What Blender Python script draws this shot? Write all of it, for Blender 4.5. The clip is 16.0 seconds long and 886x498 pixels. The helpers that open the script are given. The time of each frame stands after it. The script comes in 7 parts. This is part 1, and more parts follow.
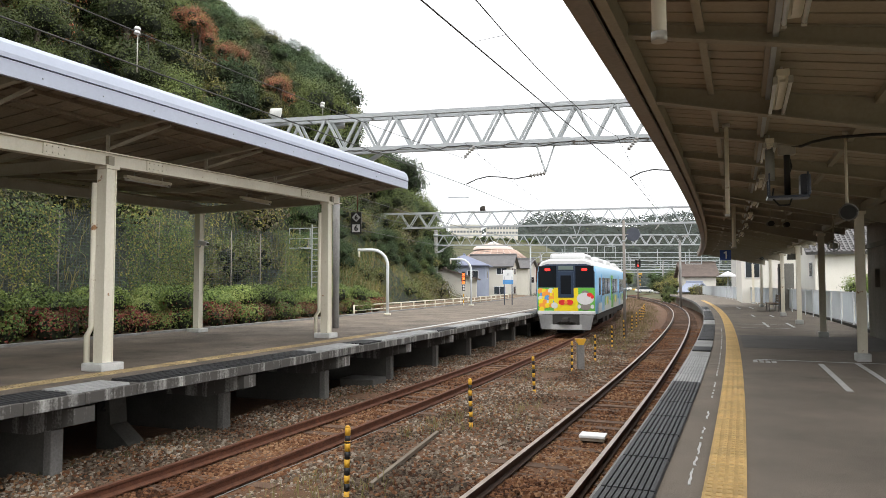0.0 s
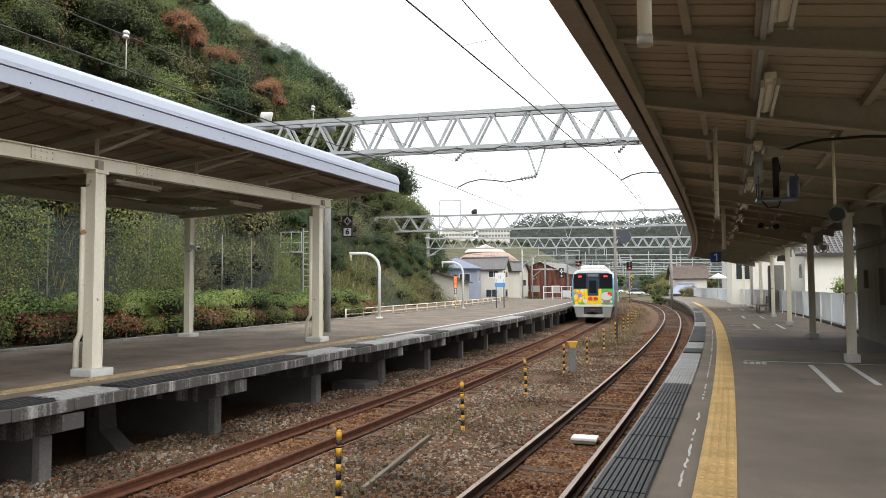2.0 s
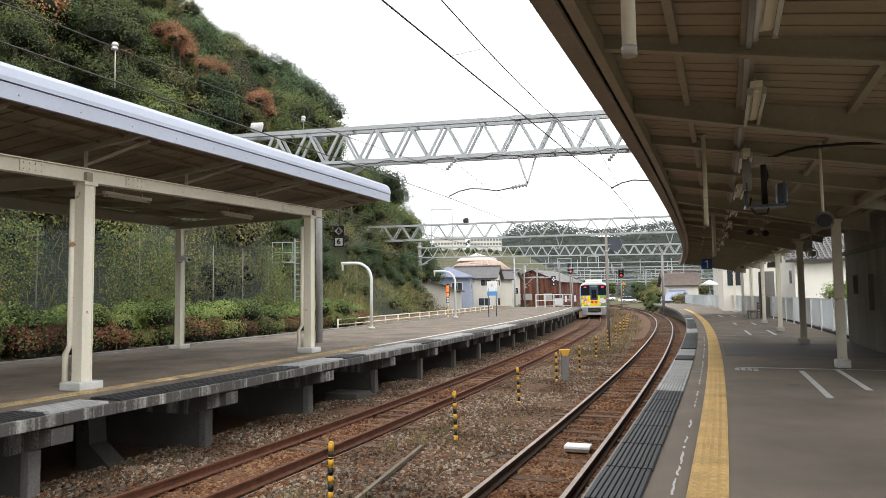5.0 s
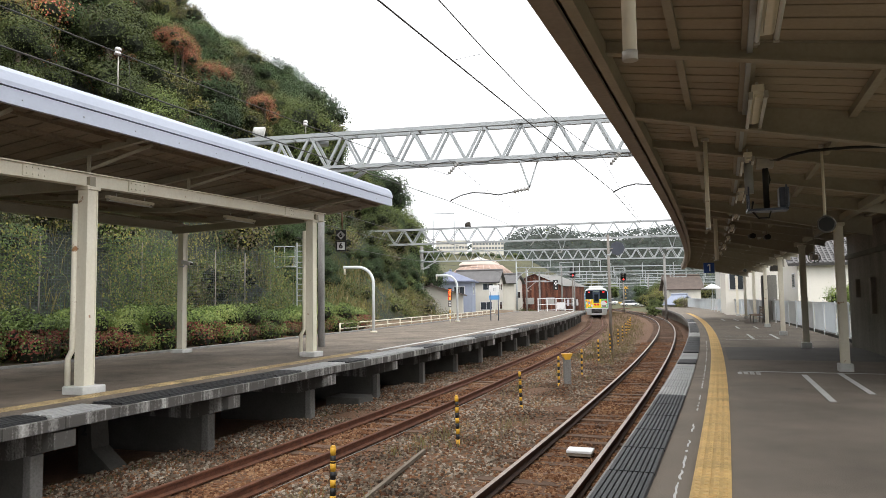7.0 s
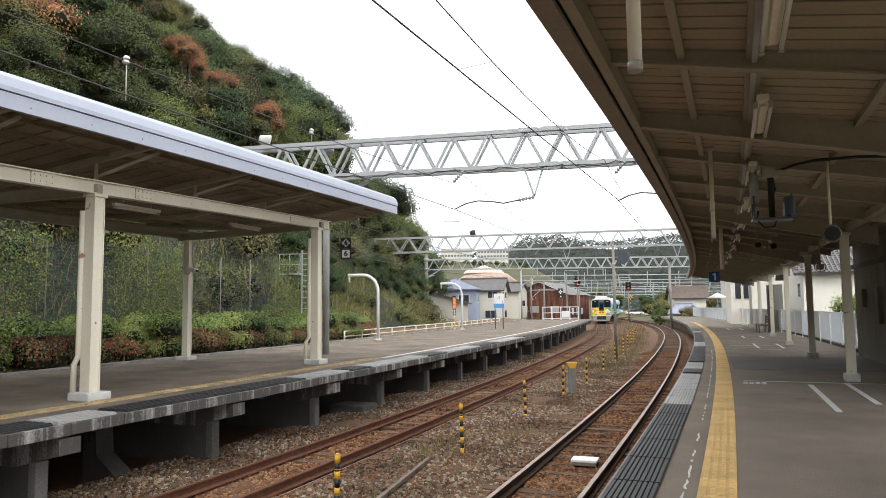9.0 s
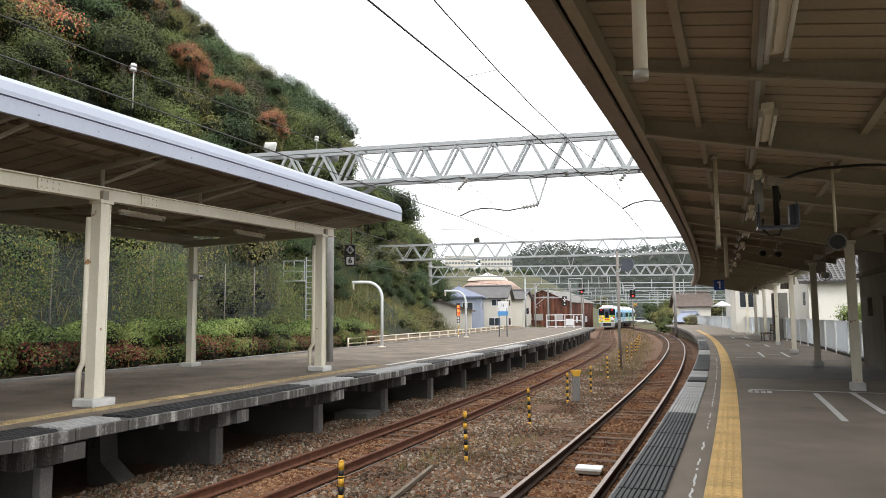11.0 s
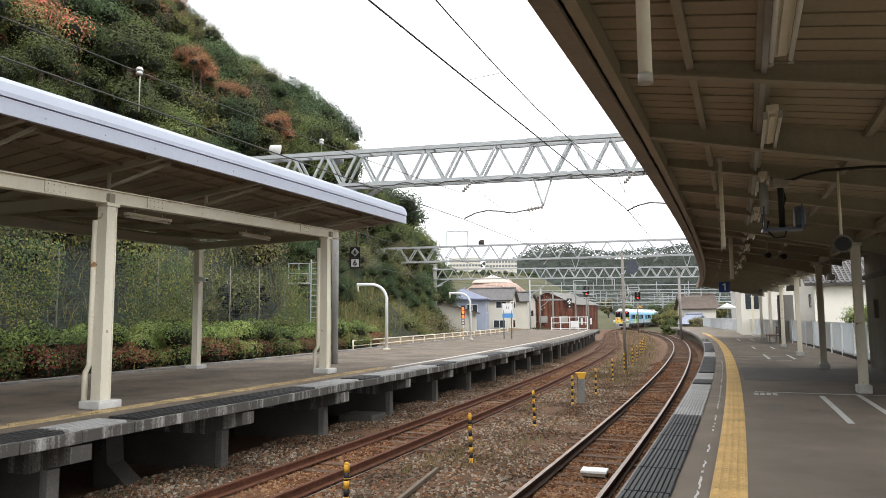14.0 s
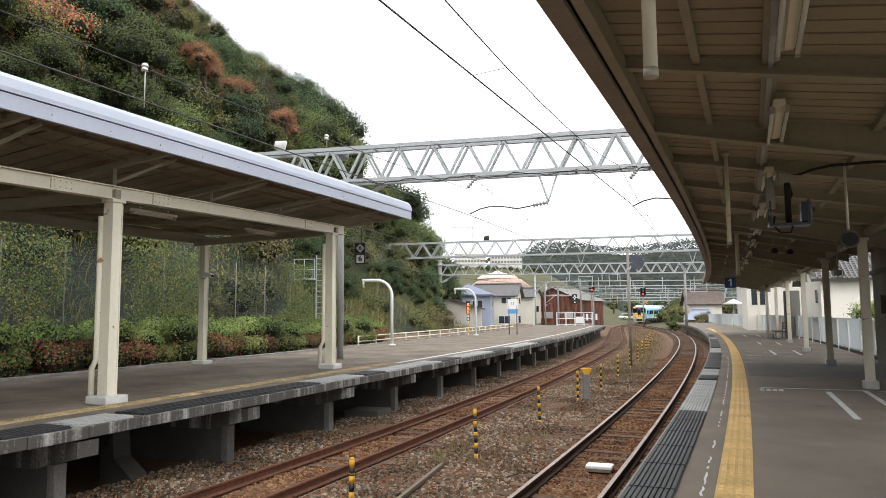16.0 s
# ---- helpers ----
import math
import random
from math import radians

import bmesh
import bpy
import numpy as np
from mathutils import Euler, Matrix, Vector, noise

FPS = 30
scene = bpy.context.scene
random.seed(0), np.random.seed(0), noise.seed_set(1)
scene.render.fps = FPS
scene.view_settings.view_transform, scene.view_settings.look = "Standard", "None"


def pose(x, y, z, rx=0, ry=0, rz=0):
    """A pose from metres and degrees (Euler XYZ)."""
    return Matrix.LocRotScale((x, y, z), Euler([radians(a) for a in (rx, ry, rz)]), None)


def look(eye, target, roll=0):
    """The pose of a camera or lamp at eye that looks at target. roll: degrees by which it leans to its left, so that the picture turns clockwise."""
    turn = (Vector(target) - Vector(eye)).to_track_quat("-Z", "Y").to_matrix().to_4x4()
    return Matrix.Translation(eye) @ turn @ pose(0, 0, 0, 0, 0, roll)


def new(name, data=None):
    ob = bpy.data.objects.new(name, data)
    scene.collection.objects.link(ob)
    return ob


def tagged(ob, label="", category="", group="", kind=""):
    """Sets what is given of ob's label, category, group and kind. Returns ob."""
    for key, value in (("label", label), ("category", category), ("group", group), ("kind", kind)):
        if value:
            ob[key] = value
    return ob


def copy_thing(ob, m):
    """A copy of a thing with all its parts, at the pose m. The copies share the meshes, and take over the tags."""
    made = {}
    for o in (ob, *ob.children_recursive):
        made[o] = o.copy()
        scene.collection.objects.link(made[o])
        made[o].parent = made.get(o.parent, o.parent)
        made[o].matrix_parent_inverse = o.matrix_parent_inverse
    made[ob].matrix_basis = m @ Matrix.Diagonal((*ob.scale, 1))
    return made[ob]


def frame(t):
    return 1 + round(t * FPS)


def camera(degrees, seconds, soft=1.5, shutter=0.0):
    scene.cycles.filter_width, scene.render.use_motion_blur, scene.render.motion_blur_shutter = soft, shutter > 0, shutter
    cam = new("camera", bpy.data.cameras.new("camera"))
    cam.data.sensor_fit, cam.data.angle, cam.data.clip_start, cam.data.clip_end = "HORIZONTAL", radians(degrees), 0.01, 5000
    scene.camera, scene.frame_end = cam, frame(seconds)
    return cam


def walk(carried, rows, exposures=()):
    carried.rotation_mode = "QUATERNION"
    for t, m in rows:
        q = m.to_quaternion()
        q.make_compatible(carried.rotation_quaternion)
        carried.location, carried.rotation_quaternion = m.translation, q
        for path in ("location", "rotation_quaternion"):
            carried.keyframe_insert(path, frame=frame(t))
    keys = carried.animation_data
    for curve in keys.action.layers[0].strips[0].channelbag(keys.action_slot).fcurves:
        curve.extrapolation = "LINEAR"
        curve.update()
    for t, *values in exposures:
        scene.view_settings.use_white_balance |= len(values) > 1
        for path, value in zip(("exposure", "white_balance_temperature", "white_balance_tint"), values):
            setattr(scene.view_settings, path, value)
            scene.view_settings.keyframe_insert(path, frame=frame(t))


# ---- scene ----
# Lens and the hand-held path of the camera
cam = camera(64.61, 16.0, 0.7)
PATH = [
    (0, pose(-0, 0, 1.5, 92.816, -0, 0)),
    (0.5, pose(0.001, 0.003, 1.502, 92.862, 0.024, -0.186)),
    (1, pose(0.003, -0.001, 1.503, 92.94, 0.101, -0.346)),
    (1.5, pose(0.011, 0.004, 1.507, 93.02, 0.175, -0.536)),
    (2, pose(0.014, 0.001, 1.502, 93.075, 0.282, -0.643)),
    (2.5, pose(0.018, 0.001, 1.5, 93.043, 0.378, -0.865)),
    (3, pose(0.016, -0.003, 1.503, 93.205, 0.416, -0.868)),
    (3.5, pose(0.017, -0.004, 1.504, 93.461, 0.498, -0.992)),
    (4, pose(0.022, 0.001, 1.506, 93.609, 0.622, -1.114)),
    (6.5, pose(0.032, -0.002, 1.509, 94.029, 0.931, -1.238)),
    (7, pose(0.03, -0.007, 1.507, 94.131, 0.837, -1.087)),
    (7.5, pose(0.023, -0.017, 1.507, 94.298, 0.633, -1.048)),
    (8, pose(0.025, -0.009, 1.506, 94.464, 0.561, -0.845)),
    (8.5, pose(0.025, -0.018, 1.505, 94.556, 0.591, -0.726)),
    (9, pose(0.025, -0.024, 1.507, 94.794, 0.611, -0.72)),
    (11.5, pose(0.015, -0.038, 1.503, 95.425, 0.371, -0.353)),
    (12, pose(0.017, -0.037, 1.503, 95.359, 0.348, -0.307)),
    (12.5, pose(0.017, -0.039, 1.506, 95.347, 0.337, -0.186)),
    (13, pose(0.013, -0.044, 1.506, 95.474, 0.353, -0.11)),
    (13.5, pose(0.011, -0.051, 1.505, 95.588, 0.405, 0.039)),
    (14, pose(0.012, -0.053, 1.504, 95.587, 0.44, -0.04)),
    (14.5, pose(0.016, -0.057, 1.505, 95.578, 0.511, 0.047)),
    (15, pose(0.014, -0.049, 1.508, 95.514, 0.493, 0.06)),
    (15.5, pose(0.014, -0.043, 1.506, 95.41, 0.405, 0.255)),
    (16, pose(0.015, -0.048, 1.503, 95.243, 0.441, 0.387)),
]

walk(cam, PATH)

# World: bright overcast sky
world = bpy.data.worlds.new("overcast")
scene.world = world
world.use_nodes = True
wn = world.node_tree.nodes
wl = world.node_tree.links
sky = wn.new("ShaderNodeTexSky")
sky.sky_type = "NISHITA"
sky.sun_disc = False
sky.sun_elevation = radians(38)
sky.sun_rotation = radians(150)
sky.air_density = 1.0
sky.dust_density = 4.0
hsv = wn.new("ShaderNodeHueSaturation")
hsv.inputs["Saturation"].default_value = 0.12
mixw = wn.new("ShaderNodeMix")
mixw.data_type = "RGBA"
mixw.inputs[0].default_value = 0.72
mixw.inputs[7].default_value = (12.5, 12.7, 13.0, 1)
wl.new(sky.outputs[0], hsv.inputs["Color"])
wl.new(hsv.outputs[0], mixw.inputs[6])
wl.new(mixw.outputs[2], wn["Background"].inputs[0])
wn["Background"].inputs[1].default_value = 0.11
sun_data = bpy.data.lights.new("sun", "SUN")
sun_data.energy = 0.9
sun_data.angle = radians(20)
sun_data.color = (1, 0.97, 0.92)
sun = new("sun", sun_data)
sun.matrix_world = look((0, 0, 60), (22, 30, 0))
scene.view_settings.exposure = 0.75


# ---- materials ----
def material(name, base, rough=0.7, metal=0.0, dark=None, scale=3.0, amount=0.5, fine=60.0, bump=0.15, dist=0.01, streak=None, rand=0.0, spec=0.4, hi=0.3, spot=None, grain=0.35):
    """Two scales of variation between base and dark, and a fine relief. streak: a stretch along z for runs and grain."""
    m = bpy.data.materials.new(name)
    m.use_nodes = True
    n, l = m.node_tree.nodes, m.node_tree.links
    b = n["Principled BSDF"]
    b.inputs["Roughness"].default_value = rough
    b.inputs["Metallic"].default_value = metal
    b.inputs["Specular IOR Level"].default_value = spec
    dark = dark or tuple(c * 0.6 for c in base)
    geo = n.new("ShaderNodeNewGeometry")
    src = geo.outputs["Position"]
    if streak:
        mp = n.new("ShaderNodeMapping")
        mp.inputs["Scale"].default_value = streak
        l.new(src, mp.inputs[0])
        src = mp.outputs[0]
    big = n.new("ShaderNodeTexNoise")
    big.inputs["Scale"].default_value = scale
    big.inputs["Detail"].default_value = 6
    big.inputs["Roughness"].default_value = 0.65
    l.new(src, big.inputs["Vector"])
    small = n.new("ShaderNodeTexNoise")
    small.inputs["Scale"].default_value = fine
    small.inputs["Detail"].default_value = 3
    l.new(geo.outputs["Position"], small.inputs["Vector"])
    ramp = n.new("ShaderNodeValToRGB")
    ramp.color_ramp.elements[0].position = 0.5 - 0.22 * amount - 0.05
    ramp.color_ramp.elements[1].position = 0.5 + hi
    ramp.color_ramp.elements[0].color = (*dark, 1)
    ramp.color_ramp.elements[1].color = (*base, 1)
    mean = n.new("ShaderNodeMix")
    mean.inputs[0].default_value = grain
    l.new(big.outputs[0], mean.inputs[2])
    l.new(small.outputs[0], mean.inputs[3])
    l.new(mean.outputs[0], ramp.inputs[0])
    col = ramp.outputs[0]
    if spot:
        sp = n.new("ShaderNodeTexNoise")
        sp.inputs["Scale"].default_value = spot[1]
        sp.inputs["Detail"].default_value = 5
        l.new(geo.outputs["Position"], sp.inputs["Vector"])
        sr = n.new("ShaderNodeMapRange")
        sr.inputs[1].default_value, sr.inputs[2].default_value = spot[2], spot[2] + 0.05
        l.new(sp.outputs[0], sr.inputs[0])
        sm = n.new("ShaderNodeMix")
        sm.data_type = "RGBA"
        sm.inputs[7].default_value = (*spot[0], 1)
        l.new(sr.outputs[0], sm.inputs[0])
        l.new(col, sm.inputs[6])
        col = sm.outputs[2]
    if rand:
        info = n.new("ShaderNodeObjectInfo")
        mr = n.new("ShaderNodeMapRange")
        mr.inputs[3].default_value = 1 - rand
        mr.inputs[4].default_value = 1 + rand
        l.new(info.outputs["Random"], mr.inputs[0])
        mul = n.new("ShaderNodeMix")
        mul.data_type, mul.blend_type = "RGBA", "MULTIPLY"
        mul.inputs[0].default_value = 1
        l.new(col, mul.inputs[6])
        l.new(mr.outputs[0], mul.inputs[7])
        col = mul.outputs[2]
    l.new(col, b.inputs["Base Color"])
    bp = n.new("ShaderNodeBump")
    bp.inputs["Strength"].default_value = bump
    bp.inputs["Distance"].default_value = dist
    l.new(small.outputs[0], bp.inputs["Height"])
    l.new(bp.outputs[0], b.inputs["Normal"])
    return m


def glow(name, color, strength):
    m = bpy.data.materials.new(name)
    m.use_nodes = True
    b = m.node_tree.nodes["Principled BSDF"]
    b.inputs["Base Color"].default_value = (*color, 1)
    b.inputs["Emission Color"].default_value = (*color, 1)
    b.inputs["Emission Strength"].default_value = strength
    return m


def leafy(name, colors, rough=0.6, vary=0.38):
    """Leaves: colours vary from leaf to leaf and in patches, with a little light through them."""
    m = bpy.data.materials.new(name)
    m.use_nodes = True
    n, l = m.node_tree.nodes, m.node_tree.links
    b = n["Principled BSDF"]
    geo = n.new("ShaderNodeNewGeometry")
    info = n.new("ShaderNodeObjectInfo")
    no = n.new("ShaderNodeTexNoise")
    no.inputs["Scale"].default_value = 0.6
    no.inputs["Detail"].default_value = 4
    l.new(geo.outputs["Position"], no.inputs["Vector"])
    a = n.new("ShaderNodeMath")
    a.operation = "MULTIPLY_ADD"
    a.inputs[1].default_value = vary
    l.new(geo.outputs["Random Per Island"], a.inputs[0])
    l.new(no.outputs[0], a.inputs[2])
    s = n.new("ShaderNodeMath")
    s.operation = "SUBTRACT"
    s.inputs[1].default_value = vary / 2
    l.new(a.outputs[0], s.inputs[0])
    ramp = n.new("ShaderNodeValToRGB")
    e = ramp.color_ramp.elements
    e[0].position, e[0].color = 0.15, (*colors[0], 1)
    e[1].position, e[1].color = 0.85, (*colors[-1], 1)
    for i, c in enumerate(colors[1:-1]):
        k = e.new(0.15 + 0.7 * (i + 1) / (len(colors) - 1))
        k.color = (*c, 1)
    l.new(s.outputs[0], ramp.inputs[0])
    mr = n.new("ShaderNodeMapRange")
    mr.inputs[3].default_value, mr.inputs[4].default_value = 0.62, 1.38
    l.new(info.outputs["Random"], mr.inputs[0])
    mul = n.new("ShaderNodeMix")
    mul.data_type, mul.blend_type = "RGBA", "MULTIPLY"
    mul.inputs[0].default_value = 1
    l.new(ramp.outputs[0], mul.inputs[6])
    l.new(mr.outputs[0], mul.inputs[7])
    l.new(mul.outputs[2], b.inputs["Base Color"])
    b.inputs["Roughness"].default_value = rough
    b.inputs["Specular IOR Level"].default_value = 0.25
    return m


M = {}
M["asphalt"] = material("asphalt", (0.27, 0.216, 0.165), 0.85, dark=(0.068, 0.058, 0.047), scale=0.7, amount=0.3, fine=55, bump=0.8, dist=0.006, hi=0.12, spot=((0.075, 0.066, 0.056), 1.6, 0.66), grain=0.55)
M["asphalt_worn"] = material("asphalt_worn", (0.248, 0.205, 0.16), 0.85, dark=(0.112, 0.094, 0.074), scale=0.6, amount=0.3, fine=85, bump=0.8, dist=0.008, hi=0.15, spot=((0.1, 0.088, 0.074), 1.1, 0.66), grain=0.5)
M["concrete"] = material("concrete", (0.42, 0.41, 0.39), 0.85, dark=(0.13, 0.125, 0.12), scale=1.6, fine=30, bump=0.3, streak=(1, 1, 0.25))
M["streaked"] = material("streaked", (0.5, 0.49, 0.46), 0.85, dark=(0.075, 0.07, 0.063), scale=1.0, amount=-0.25, fine=30, bump=0.3, streak=(4.0, 4.0, 0.3), hi=0.2, grain=0.18)
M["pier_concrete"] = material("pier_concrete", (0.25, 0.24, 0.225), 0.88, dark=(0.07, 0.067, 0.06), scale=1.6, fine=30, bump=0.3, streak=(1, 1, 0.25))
# base darkened to carry the shade under the platform deck
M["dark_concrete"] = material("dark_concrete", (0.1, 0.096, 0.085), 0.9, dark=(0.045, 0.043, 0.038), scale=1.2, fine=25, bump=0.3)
M["ballast"] = material("ballast", (0.21, 0.11, 0.057), 0.9, dark=(0.055, 0.029, 0.016), scale=6, amount=0.9, fine=45, bump=0.9, dist=0.03)
M["rust"] = material("rust", (0.2, 0.075, 0.036), 0.85, dark=(0.065, 0.026, 0.015), scale=7, fine=70, bump=0.2)
M["rail_dark"] = material("rail_dark", (0.085, 0.045, 0.028), 0.8, dark=(0.035, 0.02, 0.014), scale=7, fine=70, bump=0.2)
M["rail_top"] = material("rail_top", (0.46, 0.4, 0.35), 0.45, 0.55, dark=(0.2, 0.14, 0.1), scale=2, fine=50, bump=0.05)
M["sleeper"] = material("sleeper", (0.22, 0.135, 0.085), 0.9, dark=(0.06, 0.034, 0.022), scale=3, fine=50, bump=0.4, rand=0.25)
M["cream"] = material("cream", (0.82, 0.78, 0.66), 0.5, dark=(0.66, 0.61, 0.49), scale=1.5, amount=0.3, fine=25, bump=0.08, streak=(1, 1, 0.2), spot=((0.3, 0.15, 0.06), 5.0, 0.68))
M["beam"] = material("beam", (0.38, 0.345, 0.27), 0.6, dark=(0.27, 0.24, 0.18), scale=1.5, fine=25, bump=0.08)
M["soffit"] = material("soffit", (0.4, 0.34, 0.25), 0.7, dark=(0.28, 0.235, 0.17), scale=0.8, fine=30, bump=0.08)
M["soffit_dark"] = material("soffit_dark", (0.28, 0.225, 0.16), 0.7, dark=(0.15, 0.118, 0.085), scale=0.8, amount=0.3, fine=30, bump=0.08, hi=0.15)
M["soffit_gap"] = material("soffit_gap", (0.06, 0.05, 0.04), 0.9, dark=(0.03, 0.025, 0.02), scale=1, fine=20)
M["tile_worn"] = material("tile_worn", (0.66, 0.49, 0.24), 0.8, dark=(0.2, 0.165, 0.11), scale=4, amount=0.4, fine=50, bump=0.5, rand=0.15, hi=0.2)
M["fascia"] = material("fascia", (0.44, 0.475, 0.56), 0.45, dark=(0.37, 0.4, 0.48), scale=0.7, amount=0.3, fine=20, bump=0.04)
M["brown_fascia"] = material("brown_fascia", (0.34, 0.29, 0.24), 0.6, dark=(0.2, 0.17, 0.14), scale=1, fine=20, bump=0.1)
M["galvanised"] = material("galvanised", (0.46, 0.48, 0.49), 0.5, 0.3, dark=(0.33, 0.35, 0.36), scale=2, fine=30, bump=0.05)
M["yellow_tile"] = material("yellow_tile", (0.84, 0.57, 0.23), 0.75, dark=(0.46, 0.32, 0.14), scale=3, amount=0.6, fine=70, bump=0.5, rand=0.12)
M["white_paint"] = material("white_paint", (0.72, 0.72, 0.7), 0.6, dark=(0.45, 0.45, 0.43), scale=5, amount=0.4, fine=60, bump=0.15)
M["rubber"] = material("rubber", (0.03, 0.031, 0.033), 0.6, dark=(0.03, 0.03, 0.032), scale=3, fine=60, bump=0.3, rand=0.2)
M["light_slat"] = material("light_slat", (0.46, 0.46, 0.45), 0.6, dark=(0.26, 0.26, 0.255), scale=3, fine=60, bump=0.2, rand=0.1)
M["black"] = material("black", (0.02, 0.02, 0.02), 0.5, dark=(0.012, 0.012, 0.012), scale=3, fine=40)
M["yellow"] = material("yellow", (0.75, 0.42, 0.03), 0.5, dark=(0.55, 0.3, 0.03), scale=4, fine=40)


# ---- plan: the two curved tracks; off is metres to the right of a track's centre ----
RAIL = -1.01
GROUND = -1.2


def bend(c, y):
    """x and slope of a track at y; straight on before y = 3."""
    if y < 3:
        s = 3 * c[0] * 9 + 2 * c[1] * 3 + c[2]
        return c[0] * 27 + c[1] * 9 + c[2] * 3 + c[3] + s * (y - 3), s
    e = c[4] * max(0.0, y - 110)
    x, s = ((c[0] * y + c[1]) * y + c[2]) * y + c[3] + e * max(0.0, y - 110), (3 * c[0] * y + 2 * c[1]) * y + c[2] + 2 * e
    if len(c) > 5:
        # transition of the curve: a gentle swing outwards round y = c[6]
        u = (y - c[6]) / c[7]
        g = c[5] * math.exp(-u * u / 2)
        x, s = x + g, s - g * u / c[7]
    return x, s


LINE2 = (7.09e-6, -0.002125, 0.4552, -7.46, 0.002, 0.40, 58.0, 13.0)
NEAR = (0.0, -0.00113, 0.4445, -2.80, 0.0)
LINE1 = (0.0, -0.00113, 0.4445, -2.80, 0.0, 0.52, 72.0, 22.0)
FAR = (5.7e-6, -0.00183, 0.446, -7.545, 0.0016)


def at(track, y, off=0.0, z=0.0):
    x, s = bend(track, y)
    k = math.hypot(1, s)
    return Vector((x + off / k, y - off * s / k, z))


def heading(track, y):
    return -math.degrees(math.atan(bend(track, y)[1]))


def steps(a, b, d):
    n = max(1, round((b - a) / d))
    return [a + (b - a) * i / n for i in range(n + 1)]


# ---- mesh helpers ----
def mesh_ob(name, bm, mat, parent=None, label=""):
    me = bpy.data.meshes.new(name)
    bm.to_mesh(me)
    bm.free()
    for m in (mat if isinstance(mat, (list, tuple)) else [mat]):
        me.materials.append(M[m] if isinstance(m, str) else m)
    ob = new(name, me)
    if parent:
        ob.parent = parent
    if label:
        ob["label"] = label
    return ob


def part(name, bm, mat, parent, label=""):
    return mesh_ob(name, bm, mat, parent, label)


def structure(name, bm, mat, label, category, kind="structure"):
    return tagged(mesh_ob(name, bm, mat), label, category, kind=kind)


def empty(name, m=None):
    ob = new(name)
    ob.empty_display_size = 0.2
    if m is not None:
        ob.matrix_basis = m
    return ob


def box(bm, x0, x1, y0, y1, z0, z1, bevel=0.0, mat=0, m=None):
    made = bmesh.ops.create_cube(bm, size=1)["verts"]
    bmesh.ops.scale(bm, vec=(x1 - x0, y1 - y0, z1 - z0), verts=made)
    bmesh.ops.translate(bm, vec=((x0 + x1) / 2, (y0 + y1) / 2, (z0 + z1) / 2), verts=made)
    faces = {f for v in made for f in v.link_faces}
    for f in faces:
        f.material_index = mat
    if bevel:
        edges = {e for v in made for e in v.link_edges}
        r = bmesh.ops.bevel(bm, geom=list(edges), offset=bevel, segments=2, affect="EDGES", profile=0.5)
        made = list({v for f in r["faces"] for v in f.verts} | {v for v in made if v.is_valid})
        for v in made:
            for f in v.link_faces:
                f.material_index = mat
    if m is not None:
        bmesh.ops.transform(bm, matrix=m, verts=made)
    return bm


def cyl(bm, p, q, r, r2=None, seg=12, mat=0, caps=True):
    p, q = Vector(p), Vector(q)
    d = q - p
    made = bmesh.ops.create_cone(bm, cap_ends=caps, segments=seg, radius1=r, radius2=r if r2 is None else r2, depth=d.length)["verts"]
    bmesh.ops.transform(bm, matrix=Matrix.Translation((p + q) / 2) @ d.to_track_quat("Z", "Y").to_matrix().to_4x4(), verts=made)
    for f in {f for v in made for f in v.link_faces}:
        f.material_index = mat
        f.smooth = len(f.verts) == 4
    return bm


def bar(bm, p, q, w, h=None, mat=0):
    """A rectangular bar from p to q, h upright, w across."""
    h = h or w
    p, q = Vector(p), Vector(q)
    d = (q - p).normalized()
    side = d.cross(Vector((0, 0, 1)))
    side = (side if side.length > 1e-4 else Vector((1, 0, 0))).normalized()
    up = side.cross(d).normalized()
    vs = []
    for e in (p, q):
        for a, b in ((-1, -1), (1, -1), (1, 1), (-1, 1)):
            vs.append(bm.verts.new(e + side * a * w / 2 + up * b * h / 2))
    for f in ((3, 2, 1, 0), (4, 5, 6, 7), (0, 1, 5, 4), (1, 2, 6, 5), (2, 3, 7, 6), (3, 0, 4, 7)):
        bm.faces.new([vs[i] for i in f]).material_index = mat
    return bm


def sweep(bm, track, ys, profile, closed=True, mat=0, mats=None):
    """Carry a profile of (off, z) along a track."""
    rings = [[bm.verts.new(at(track, y, o, z)) for o, z in profile] for y in ys]
    n = len(profile)
    for a, b in zip(rings, rings[1:]):
        for i in range(n if closed else n - 1):
            j = (i + 1) % n
            f = bm.faces.new((a[i], b[i], b[j], a[j]))
            f.material_index = mats[i] if mats else mat
    if closed:
        bm.faces.new(rings[0])
        bm.faces.new(rings[-1][::-1])
    return bm


def tube(bm, pts, r, seg=8, mat=0):
    """A round tube along points."""
    pts = [Vector(p) for p in pts]
    rings = []
    for i, p in enumerate(pts):
        d = (pts[min(i + 1, len(pts) - 1)] - pts[max(i - 1, 0)]).normalized()
        s = d.cross(Vector((0.13, 0.31, 1))).normalized()
        u = s.cross(d)
        rings.append([bm.verts.new(p + (s * math.cos(a) + u * math.sin(a)) * r) for a in (2 * math.pi * k / seg for k in range(seg))])
    for a, b in zip(rings, rings[1:]):
        for i in range(seg):
            f = bm.faces.new((a[i], a[(i + 1) % seg], b[(i + 1) % seg], b[i]))
            f.smooth, f.material_index = True, mat
    bm.faces.new(rings[0][::-1]).material_index = mat
    bm.faces.new(rings[-1]).material_index = mat
    return bm


B = bmesh.new


